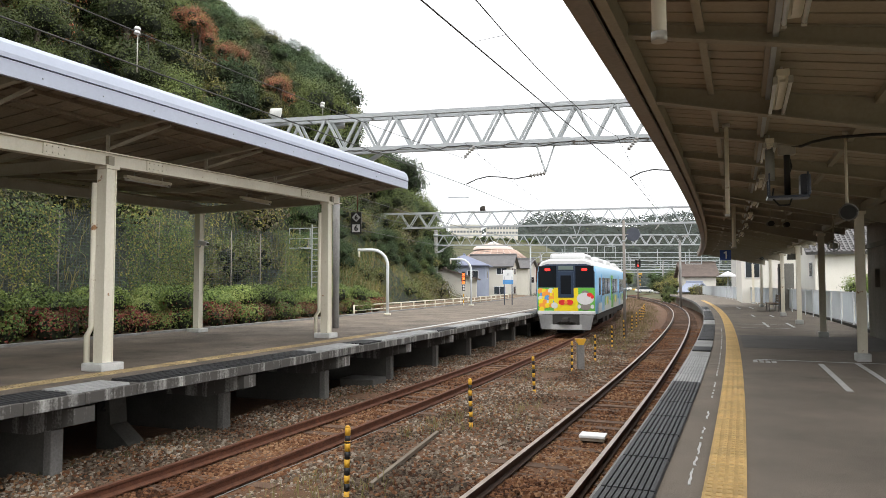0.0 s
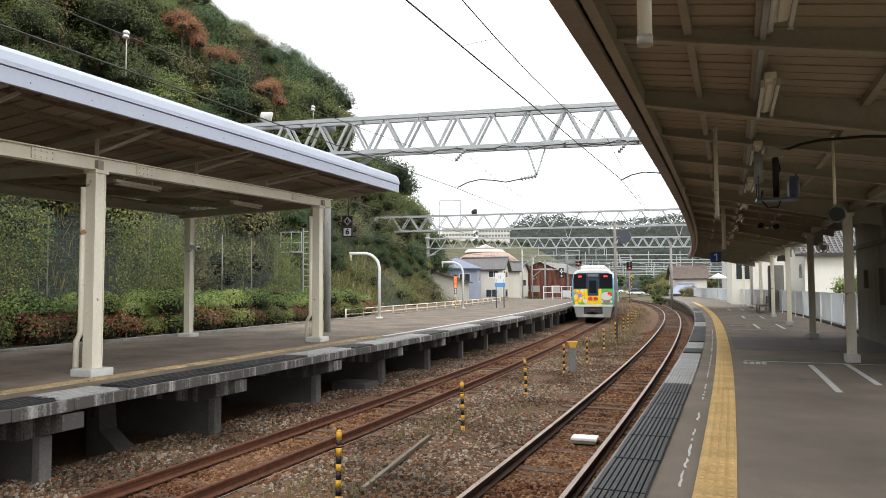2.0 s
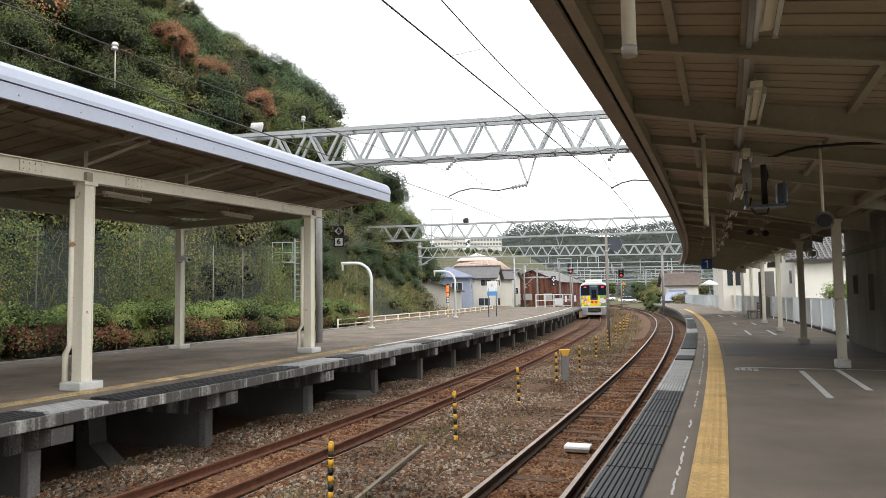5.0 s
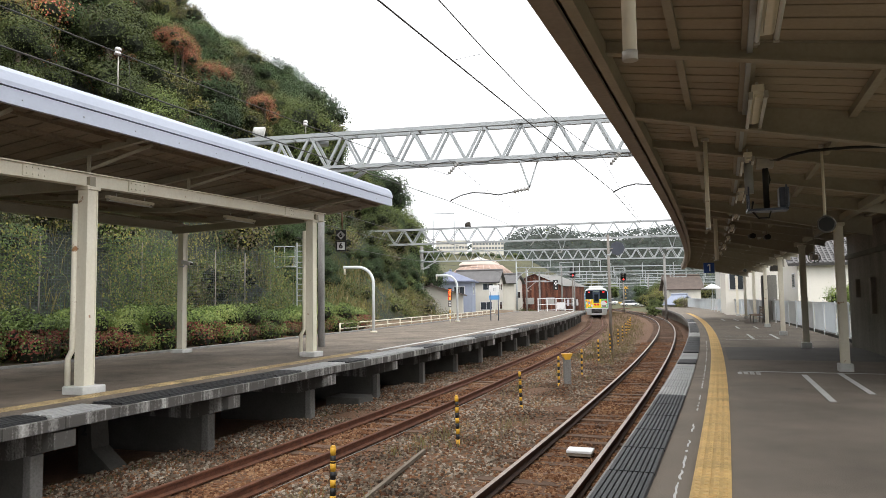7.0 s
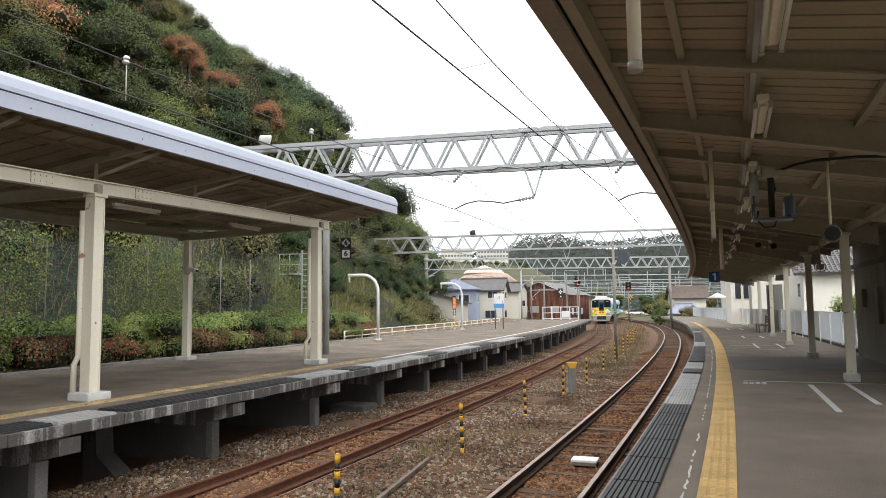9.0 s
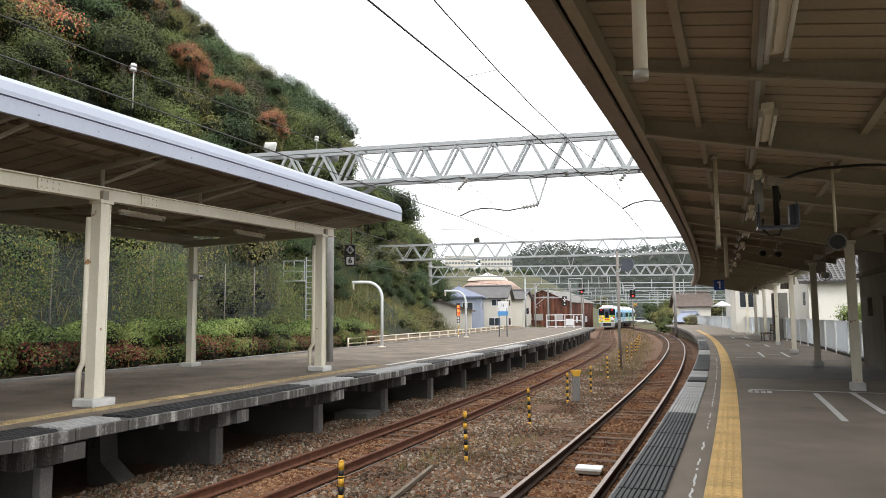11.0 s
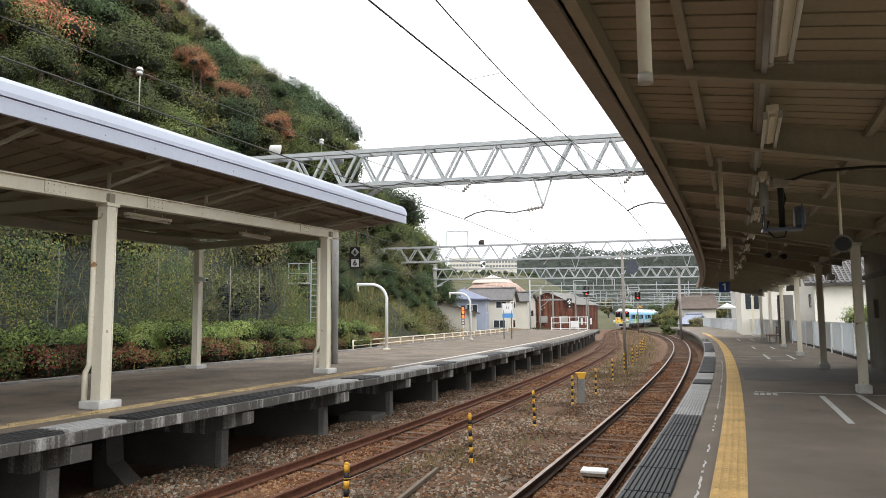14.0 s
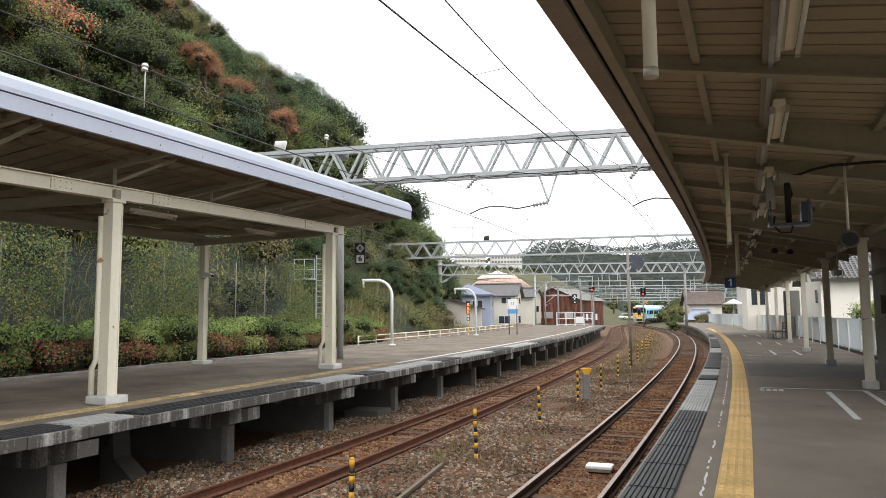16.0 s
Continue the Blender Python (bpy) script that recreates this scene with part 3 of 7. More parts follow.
part("fascia_lower", sweep_2(C2, [(-1.9, 4.2), (-1.9, 4.42), (-1.97, 4.42), (-1.97, 4.2)]), "fascia", canopy_2, "pale grey blue lower fascia band")
part("fascia_upper", sweep_2(C2, [(-1.88, 4.435), (-1.88, 4.5), (-1.93, 4.64), (-2.02, 4.72), (-2.1, 4.74), (-2.1, 4.435)]), "fascia", canopy_2, "pale grey blue rounded gutter fascia")
part("fascia_joint", sweep_2(C2, [(-1.93, 4.415), (-1.93, 4.44), (-1.96, 4.44), (-1.96, 4.415)]), "black", canopy_2, "dark joint between the fascia bands")
# screw heads along the lower band
bm = B()
for y in steps(6, 20, 0.95):
    p = at(FAR, y, -1.9, 4.29 + climb(y))
    cyl(bm, p, p + Vector((0.012, -0.005, 0)), 0.012, seg=6)
part("screw_heads", bm, "galvanised", canopy_2)
bm = sweep_2(C2, [(-1.98, soff(-1.98) + 0.06), (-6, soff(-6) + 0.06), (-9.6, soff(-9.6) + 0.06), (-9.6, soff(-9.6) + 0.2), (-6, soff(-6) + 0.2), (-2.1, 4.7)])
part("roof_deck", bm, ["soffit_gap"], canopy_2, "dark sheet roof")
bm = B()
y = -6.0
while y < 20.1:
    k = math.cos(radians(heading(FAR, y)))
    w = 0.38 * k
    dz = random.uniform(-0.004, 0.004) + climb(y)
    for oa, ob_ in ((-2.0, -5.98), (-6.02, -9.58)):
        for q in range(3):
            pa, pb = oa + (ob_ - oa) * q / 3, oa + (ob_ - oa) * (q + 0.985) / 3
            vs = []
            for zz in (0.058, 0.028):
                for yy, o in ((y, pa), (y, pb), (y + w, pb), (y + w, pa)):
                    vs.append(bm.verts.new(at(FAR, yy, o, soff(o) + zz + dz)))
            bm.faces.new(vs[4:8])
            for i in range(4):
                bm.faces.new((vs[i], vs[(i + 1) % 4], vs[4 + (i + 1) % 4], vs[4 + i]))
    y += 0.425 * k
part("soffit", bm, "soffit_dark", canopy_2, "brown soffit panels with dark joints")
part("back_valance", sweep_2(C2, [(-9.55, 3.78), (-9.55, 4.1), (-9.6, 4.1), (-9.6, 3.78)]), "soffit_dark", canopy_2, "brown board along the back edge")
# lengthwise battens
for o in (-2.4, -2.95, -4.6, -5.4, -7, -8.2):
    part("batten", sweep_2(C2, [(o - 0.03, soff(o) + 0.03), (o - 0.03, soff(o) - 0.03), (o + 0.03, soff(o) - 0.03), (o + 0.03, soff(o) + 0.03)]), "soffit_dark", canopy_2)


def beam_line(y):
    """Offset and underside of the cream main beam."""
    return -3.25 - 0.033 * (y - 10.96), 3.55 + 0.03 * (y - 10.96)


for y in [-3.6 + 2.427 * i for i in range(10)]:
    o, zb = beam_line(y)
    bm = B()
    bar(bm, at(FAR, y, -2.0, soff(-2) - 0.02 + climb(y)), at(FAR, y, -6.0, soff(-6) - 0.06 + climb(y)), 0.09, 0.12)
    bar(bm, at(FAR, y, -6.0, soff(-6) - 0.06 + climb(y)), at(FAR, y, -9.5, soff(-9.5) - 0.02 + climb(y)), 0.09, 0.12)
    part("rafter", bm, "beam", canopy_2, "brown steel rafter")
    part("stub", bar(B(), at(FAR, y, o, zb + 0.24), at(FAR, y, o, soff(o) + climb(y)), 0.05), "beam", canopy_2)
    part("strut", bar(B(), at(FAR, y, o, zb + 0.3), at(FAR, y + 0.3, -2.15, soff(-2.15) + climb(y) - 0.05), 0.04, 0.05), "beam", canopy_2, "slanting brown strut")
for back in (False, True):
    ys = steps(-6, 18.9, 1.2)
    bm = B()
    rings = []
    for y in ys:
        o, zb = (-8.3, 3.6 + climb(y)) if back else beam_line(y)
        prof = [(-0.09, 0), (0.09, 0), (0.09, 0.02), (0.02, 0.02), (0.02, 0.22), (0.09, 0.22), (0.09, 0.24), (-0.09, 0.24), (-0.09, 0.22), (-0.02, 0.22), (-0.02, 0.02), (-0.09, 0.02)]
        rings.append([bm.verts.new(at(FAR, y, o + a, zb + b)) for a, b in prof])
    for ra, rb in zip(rings, rings[1:]):
        for i in range(12):
            bm.faces.new((ra[i], rb[i], rb[(i + 1) % 12], ra[(i + 1) % 12]))
    bm.faces.new(rings[0])
    bm.faces.new(rings[-1][::-1])
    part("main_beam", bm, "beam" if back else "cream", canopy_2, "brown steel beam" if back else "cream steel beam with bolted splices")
for y in (9.95, 12.0, 17.1):
    o, zb = beam_line(y)
    bm = box(B(), -0.035, 0.05, -0.22, 0.22, 0.03, 0.21)
    for i in range(4):
        for j in (0.07, 0.17):
            cyl(bm, (0.045, -0.16 + 0.105 * i, j), (0.07, -0.16 + 0.105 * i, j), 0.016, seg=6)
    ob = part("splice_plate", bm, "cream", canopy_2, "bolted cream splice plate")
    ob.matrix_basis = Matrix.Translation(at(FAR, y, o, zb)) @ pose(0, 0, 0, 0, 0, heading(FAR, y))
for y in (2.8, 10.96, 18.4):
    o, zb = beam_line(y)
    part("tie_beam", bar(B(), at(FAR, y, o + 0.1, zb + 0.07), at(FAR, y, -8.4, 3.62 + climb(y)), 0.12, 0.2), "beam", canopy_2, "brown cross tie beam")
for y, o in ((2.8, -3.0), (10.96, -3.25), (18.24, -3.49)):
    m = Matrix.Translation(at(FAR, y, o)) @ pose(0, 0, 0, 0, 0, heading(FAR, y))
    canopy_post(m, beam_line(y)[1], 0.22, "cream steel island canopy post beside a drain pipe", "island canopy posts", (0.48, 0.14), True)
for y, o in ((2.8, -8.35), (18.76, -8.35)):
    canopy_post(Matrix.Translation(at(FAR, y, o)) @ pose(0, 0, 0, 0, 0, heading(FAR, y)), 3.6 + climb(y), 0.2, "cream steel post along the back of the island canopy", "island canopy posts", (0.45, 0.12))
for y, o in ((5.2, -4.6), (13.4, -4.9), (17.0, -4.9)):
    strip_light(Matrix.Translation(at(FAR, y, o, 3.75)) @ pose(0, 0, 0, 0, 0, heading(FAR, y)), 1, 1.3)

# ---- gantries ----
def gantry(p, q, zb, zt, bay, wide, mast=None, mast_label="", chord=0.11):
    p, q = Vector((*p, 0)), Vector((*q, 0))
    d = (q - p).normalized()
    side = Vector((-d.y, d.x, 0)) * wide / 2
    top = tagged(empty("gantry"), "white galvanised lattice gantry carrying wires over the tracks", "gantry", "gantries")
    L = (q - p).length
    for s in (-1, 1):
        for z in (zb, zt):
            bm = bar(B(), p + side * s + Vector((0, 0, z)), q + side * s + Vector((0, 0, z)), chord, chord)
            part("chord", bm, "galvanised", top, "square steel chord")
        bm = B()
        n = max(2, round(L / bay))
        for i in range(n):
            a = p + d * (L * i / n) + side * s
            b = p + d * (L * (i + 0.5) / n) + side * s
            c = p + d * (L * (i + 1) / n) + side * s
            bar(bm, a + Vector((0, 0, zb)), b + Vector((0, 0, zt)), chord * 0.6)
            bar(bm, b + Vector((0, 0, zt)), c + Vector((0, 0, zb)), chord * 0.6)
        part("lattice", bm, "galvanised", top, "zigzag steel lattice bars")
    n = max(2, round(L / (bay * 2)))
    for i in range(n + 1):
        a = p + d * (L * i / n)
        for z in (zb, zt):
            part("cross_tie", bar(B(), a - side + Vector((0, 0, z)), a + side + Vector((0, 0, z)), chord * 0.5), "galvanised", top)
    for e, base in mast or ():
        e = Vector((*e, 0))
        bm = cyl(B(), e + Vector((0, 0, base)), e + Vector((0, 0, zt + (0.6 if chord < 0.12 else -1.3))), 0.24 if chord < 0.12 else 0.115, 0.2 if chord < 0.12 else 0.11, 16)
        part("mast", bm, "concrete", top, "grey round concrete mast")
        bm = B()
        k = (q - p).normalized() * (1 if (e - p).length < (e - q).length else -1)
        bar(bm, e + Vector((0, 0, zb - 0.9)), e + k * 1.6 + Vector((0, 0, zb)), 0.12)
        bar(bm, e + Vector((0, 0, zb - 0.9)), e + k * 0.9 + Vector((0, 0, zb - 0.6)), 0.1)
        part("knee_brace", bm, "galvanised", top, "steel knee brace")
        for zc in (zb, zt):
            part("clamp", cyl(B(), e + Vector((0, 0, zc - 0.15)), e + Vector((0, 0, zc + 0.15)), 0.26, seg=16), "galvanised", top, "steel mast clamp")
    return top


G = GROUND - 0.3
GAN = {}
GAN[21] = gantry((-6.6, 23.75), (12.5, 19.3), 5.85, 6.95, 1.13, 0.5, [((-3.6, 23.6), G)], chord=0.125)
GAN[52] = gantry((-8.6, 58.6), (31, 48.8), 6.02, 7.2, 1.5, 0.5, [((-9.1, 58.7), G), ((31.4, 48.7), G)])
GAN[77] = gantry((-0.6, 78), (44, 76), 5.75, 6.85, 1.28, 0.5, [((-0.8, 78), G), ((44.4, 76), G)])


def portal(x0, x1, y, z):
    """A plain pipe beam on two slim masts, with hung drop tubes."""
    top = tagged(empty("portal_frame"), "slim grey pipe portal carrying wires over the line", "portal frame", "portal frames")
    for x in (x0, x1):
        part("mast", cyl(B(), (x, y, G), (x, y, z + 0.9), 0.13, 0.11, 10), "galvanised", top, "slim grey mast")
        k = 1 if x == x0 else -1
        part("knee_brace", bar(B(), (x, y, z - 1.5), (x + 2.2 * k, y, z), 0.09), "galvanised", top)
    for zz in (z, z - 0.75):
        part("beam", tube(B(), [(x0, y, zz), (x1, y, zz)], 0.07, 8), "galvanised", top, "grey pipe beam")
    for i in range(1, 7):
        x = x0 + (x1 - x0) * i / 7
        part("drop_tube", bar(B(), (x, y, z + 0.5), (x, y, z - 1.7), 0.08), "galvanised", top)
        part("stay", bar(B(), (x, y, z - 1.5), (x - 1.7, y, z - 1.2), 0.05), "galvanised", top)
    return top


for y, x0, x1, z in ((104, 13, 46, 6.1), (128, 18, 56, 5.7), (152, 23, 66, 5.2), (176, 30, 74, 5.0)):
    GAN[y] = portal(x0, x1, y, z)
part("side_mast", cyl(B(), (25.9, 76.5, G), (25.9, 76.5, 6.2), 0.15, 0.13, 14), "concrete", GAN[77], "slim grey concrete mast")
d = Vector((19.1, -4.45, 0)).normalized()
p0 = Vector((-6.6, 23.75, 5.76)) - Vector((0.08, 0.36, 0))
part("loose_cable", tube(B(), [p0 + d * (0.25 * i) + Vector((0, 0, 0.05 * math.sin(i * 0.9) + 0.03 * math.sin(i * 2.3))) for i in range(76)], 0.014, 6), "black", GAN[21], "dark cable tied along the lower chord")
for q, z in ((9.6, 6.95), (10.2, 5.85)):
    for k in range(2):
        part("splice_plate", bar(B(), p0 * 1.0 + d * (q + 0.75 * k) + Vector((0, -0.0, z - 5.76)), p0 + d * (q + 0.6 + 0.75 * k) + Vector((0, 0, z - 5.76)), 0.03, 0.13), "galvanised", GAN[21], "bolted splice plate")
# rectangular strain frames on top of and under the gantries
for x, y, z, w, h in ((0.4, 56.4, 7.25, 1.7, 1.2), (11.5, 77.5, 4.9, 2.0, 0.8), (17, 77, 4.9, 1.7, 0.8), (19.5, 104, 5.2, 2.0, 1.6), (24, 104, 6.1, 1.6, 0.9), (27.5, 104, 5.1, 1.6, 1.0), (30, 128, 4.0, 2.6, 1.5), (34, 128, 5.7, 2.0, 1.0), (36, 104, 4.4, 2.4, 1.2), (42, 128, 4.4, 2.6, 1.2), (38, 152, 4, 3, 1.6), (46, 152, 4, 3, 1.6), (31, 152, 5.2, 2.4, 1.0)):
    bm = B()
    t = 0.07 if y < 90 else 0.085
    for a, b in (((0, 0), (w, 0)), ((0, h), (w, h)), ((0, 0), (0, h)), ((w, 0), (w, h))):
        bar(bm, (x + a[0], y, z + a[1]), (x + b[0], y, z + b[1]), t)
    for a in (0.0, w):
        bar(bm, (x + a, y, min(z, 5.2)), (x + a, y, max(z, 6.0)), t * 0.8)
    part("wire_frame", bm, "galvanised", GAN[min(GAN, key=lambda g: abs(g - y))], "rectangular steel frame holding overhead wires")

M["sign_white"] = material("sign_white", (0.8, 0.8, 0.8), 0.4, dark=(0.68, 0.68, 0.68), scale=3, fine=30, bump=0.02)
M["insulator"] = material("insulator", (0.4, 0.39, 0.37), 0.3, dark=(0.26, 0.25, 0.24), scale=4, fine=30, bump=0.03)
M["wire"] = material("wire", (0.1, 0.095, 0.09), 0.6, 0.4, dark=(0.05, 0.05, 0.05), scale=3, fine=30)


def insulator(bm, p, q, r=0.06, n=5):
    p, q = Vector(p), Vector(q)
    cyl(bm, p, q, r * 0.4, seg=8)
    for i in range(n):
        c = p.lerp(q, (i + 0.5) / n)
        e = (q - p).normalized() * 0.02
        cyl(bm, c - e, c + e, r, r * 0.7, seg=10)


def bracket_set(x, y, zb, holder):
    """Hung arm with ribbed insulators that steadies the contact wire at x."""
    h = x + 2.43
    bm = bar(B(), (h - 0.28, y, zb), (h, y, zb - 0.85), 0.05)
    bar(bm, (h + 0.28, y, zb), (h, y, zb - 0.85), 0.05)
    top = part("wire_arm", bm, "galvanised", holder, "hung steel arm with ribbed insulators")
    bm = B()
    insulator(bm, (h, y, zb - 0.87), (h - 0.5, y, zb - 0.97), 0.075)
    part("insulator", bm, "insulator", top, "grey ribbed insulator")
    pts = [(h - 0.5, y, zb - 0.97), (h - 0.95, y, zb - 1.06), (h - 1.35, y, zb - 1.0), (h - 1.75, y, zb - 0.98), (h - 2.1, y, zb - 1.06), (x, y, zb - 1.22)]
    part("steady_arm", tube(B(), pts, 0.02, 6), "wire", top)
    bm = B()
    insulator(bm, (x + 0.25, y, zb - 0.05), (x - 0.05, y, zb - 0.4), 0.065)
    part("insulator", bm, "insulator", top, "grey ribbed insulator")
    return top


bracket_set(0.71, 21.3, 5.75, GAN[21])
bracket_set(5.45, 20.3, 5.8, GAN[21])
bracket_set(8.0, 54.5, 5.98, GAN[52])
bracket_set(16.0, 52.5, 5.98, GAN[52])


def wire(points, r, name="overhead_wire", label="dark overhead wire above the track"):
    return tagged(mesh_ob(name, tube(B(), points, r, 6), "wire"), label, "wire", "overhead wires")


# each line: supports of the contact wire, from behind the camera on
def supports(track, first, second):
    return [Vector(first), Vector(second)] + [at(track, y, -0.25 if i % 2 else 0.2, 4.6) for i, y in enumerate((52, 77.5, 104, 128, 152))]


for low, hang, sags in ((supports(LINE1, (-8.1, -10, 4.62), (5.45, 20.3, 4.62)), (-0.36, 0.0714), (1.15, 0.8)), (supports(LINE2, (-12.0, -10, 4.35), (0.71, 21.3, 4.5)), (-0.04, 0.0), (0.42, 0.7))):
    for k, (p, q) in enumerate(zip(low, low[1:])):
        n = 16
        line = [p.lerp(q, i / n) for i in range(n + 1)]
        top_z = 5.8 if hang[1] or k else 5.32
        high = [Vector((v.x, v.y, top_z - sags[min(k, 1)] * 4 * (i / n) * (1 - i / n))) + Vector((hang[0] + hang[1] * (q.y - v.y) if k == 0 else hang[0] * (1 - i / n), 0, 0)) for i, v in enumerate(line)]
        wire(line, 0.011)
        wire(high, 0.008, label="thin carrier wire above the contact wire")
        drops = tagged(empty("wire_droppers"), "thin vertical droppers joining two overhead wires", "wire", "wire droppers")
        for i in range(1, n, 3):
            part("dropper", tube(B(), [line[i], high[i]], 0.004, 4), "wire", drops)
for o, z in ((-7.2, 5.2), (-7.6, 4.7), (-7.4, 3.9)):
    for a, b in zip((-10, 23.6, 52.6, 78), (23.6, 52.6, 78, 104)):
        if z < 4 and a < 0:
            continue
        wire([at(FAR, a + (b - a) * i / 10, o, z - 0.25 * math.sin(3.14 * i / 10)) for i in range(11)], 0.014, label="feeder wire strung beside the hillside")
# insulated hangers between the two wires of the second track, and the lamp on the gantry's end
for x, y, z0, z1 in ((-4.15, 9.37, 4.36, 4.93), (-2.36, 13.6, 4.8, 5.0)):
    top = tagged(empty("wire_hanger"), "white insulator hanger holding an overhead wire", "wire hanger", "wire hangers")
    part("rod", cyl(B(), (x, y, z0), (x, y, z1), 0.009, seg=8), "lamp_body", top)
    bm = B()
    insulator(bm, (x - 0.01, y, z1 - 0.05), (x, y, z1 + 0.06), 0.05, 2)
    part("insulator", bm, "sign_white", top, "white porcelain insulator")
horn = tagged(empty("loudspeaker_horn", Matrix.Translation((-5.75, 23.5, 7.0))), "white round lamp head on the gantry", "lamp")
part("stem", cyl(B(), (0, 0, -0.05), (0, 0, 0.12), 0.03), "galvanised", horn)
bm = cyl(B(), (-0.12, -0.05, 0.3), (0.2, 0.05, 0.2), 0.12, 0.26, 16)
cyl(bm, (0.2, 0.05, 0.2), (0.24, 0.06, 0.19), 0.26, 0.2, 16)
part("bowl", bm, "white_paint", horn, "white enamelled bowl")


# ---- things on and by the platforms ----
M["navy"] = material("navy", (0.02, 0.06, 0.25), 0.4, dark=(0.015, 0.045, 0.2), scale=3, fine=30, bump=0.02)
M["sky_blue"] = material("sky_blue", (0.1, 0.32, 0.65), 0.4, dark=(0.08, 0.26, 0.55), scale=2, fine=30, bump=0.03)
M["steel_blue"] = material("steel_blue", (0.12, 0.14, 0.2), 0.35, dark=(0.07, 0.085, 0.12), scale=4, fine=30, bump=0.03)
M["fence_white"] = material("fence_white", (0.8, 0.82, 0.84), 0.5, dark=(0.62, 0.65, 0.67), scale=1.2, amount=0.4, fine=25, bump=0.06, rand=0.05)
M["wall_stained"] = material("wall_stained", (0.36, 0.335, 0.29), 0.85, dark=(0.12, 0.11, 0.095), scale=0.9, fine=20, bump=0.2, streak=(1, 1, 0.2))
M["wall_dark"] = material("wall_dark", (0.2, 0.19, 0.17), 0.85, dark=(0.1, 0.095, 0.085), scale=0.9, fine=20, bump=0.2, streak=(1, 1, 0.2))
M["timber"] = material("timber", (0.3, 0.22, 0.15), 0.7, dark=(0.16, 0.11, 0.08), scale=3, fine=40, bump=0.2, rand=0.15)
M["mast_grey"] = material("mast_grey", (0.3, 0.27, 0.24), 0.8, dark=(0.18, 0.16, 0.14), scale=2, fine=30, bump=0.2)
M["steel_dark"] = material("steel_dark", (0.09, 0.1, 0.13), 0.6, dark=(0.05, 0.055, 0.07), scale=3, fine=30, bump=0.05)
M["red_lamp"] = glow("red_lamp", (1.0, 0.03, 0.025), 1.1)
M["orange_lamp"] = glow("orange_lamp", (1.0, 0.16, 0.03), 2.0)


def letter(text, size, mat, m, parent, depth=0.004):
    """Flat lettering in the built-in face, as a mesh."""
    cu = bpy.data.curves.new("lettering", "FONT")
    cu.body, cu.size, cu.align_x, cu.align_y, cu.extrude, cu.offset = text, size, "CENTER", "CENTER", depth, size * 0.03
    tmp = new("lettering", cu)
    dg = bpy.context.evaluated_depsgraph_get()
    me = bpy.data.meshes.new_from_object(tmp.evaluated_get(dg))
    bpy.data.objects.remove(tmp)
    me.materials.clear()
    me.materials.append(M[mat])
    ob = new("lettering", me)
    ob.parent = parent
    ob.matrix_basis = m
    return ob


FRONT = pose(0, 0, 0, 90, 0, 0)

# platform number hung from the near canopy
s = tagged(empty("platform_sign", Matrix.Translation((12.02, 29.8, 2.7)) @ pose(0, 0, 0, 0, 0, -12)), "square blue hanging sign with a white numeral", "sign")
part("panel", box(B(), -0.22, 0.22, -0.03, 0.03, -0.22, 0.22, 0.006), "navy", s, "navy blue enamel panel")
bm = box(B(), 0.0, 0.055, -0.038, -0.03, -0.15, 0.16)
bar(bm, (-0.065, -0.034, 0.085), (0.02, -0.034, 0.14), 0.008, 0.05)
part("lettering", bm, "sign_white", s, "white numeral 1")
part("rod", cyl(B(), (0, 0, 0.22), (0, 0, 0.62), 0.02), "beam", s)

# stop marks hung from the end of the far canopy
s = tagged(empty("stop_sign", Matrix.Translation((-2.72, 21.9, 3.4)) @ pose(0, 0, 0, 0, 0, -4)), "black stop mark signs with white shapes and numerals", "sign")
part("rod", cyl(B(), (0.03, 0.03, 0.3), (0.03, 0.03, 1.1), 0.018), "rust", s, "rusty hanger rod")
bm = bar(B(), (0.03, 0.03, 1.06), (-0.2, -1.9, 1.1), 0.05)
part("hanger_arm", bm, "rust", s)
part("panel", box(B(), -0.165, 0.165, -0.02, 0.02, 0.0, 0.33, 0.004), "black", s, "black enamel panel")
part("panel", box(B(), -0.165, 0.165, -0.02, 0.02, -0.34, -0.01, 0.004), "black", s, "black enamel panel")
bm = B()
vs = [bm.verts.new((0.14 * a, -0.024, 0.165 + 0.14 * b)) for a, b in ((0, 1), (-1, 0), (0, -1), (1, 0))]
bm.faces.new(vs)
bmesh.ops.solidify(bm, geom=list(bm.faces), thickness=0.003)
part("diamond", bm, "sign_white", s, "white diamond")
part("square", box(B(), -0.12, 0.12, -0.026, -0.02, -0.295, -0.055), "sign_white", s, "white square")
letter("6", 0.2, "black", pose(0, -0.03, 0.165, 90, 0, 0), s)
letter("6", 0.24, "black", pose(0, -0.03, -0.175, 90, 0, 0), s)


def hung_pipe(x, y, z0, z1, r, label):
    s = tagged(empty("hanging_pipe", Matrix.Translation((x, y, 0))), label, "pipe", "hanging pipes")
    part("pipe", cyl(B(), (0, 0, z0 + 0.02), (0, 0, z1), r, seg=20), "cream", s)
    part("end_cap", cyl(B(), (0, 0, z0), (0, 0, z0 + 0.03), r * 1.08, seg=20), "lamp_body", s, "worn end cap")
    part("collar", cyl(B(), (0, 0, z1 - 0.04), (0, 0, z1), r * 1.8, seg=20), "lamp_body", s)


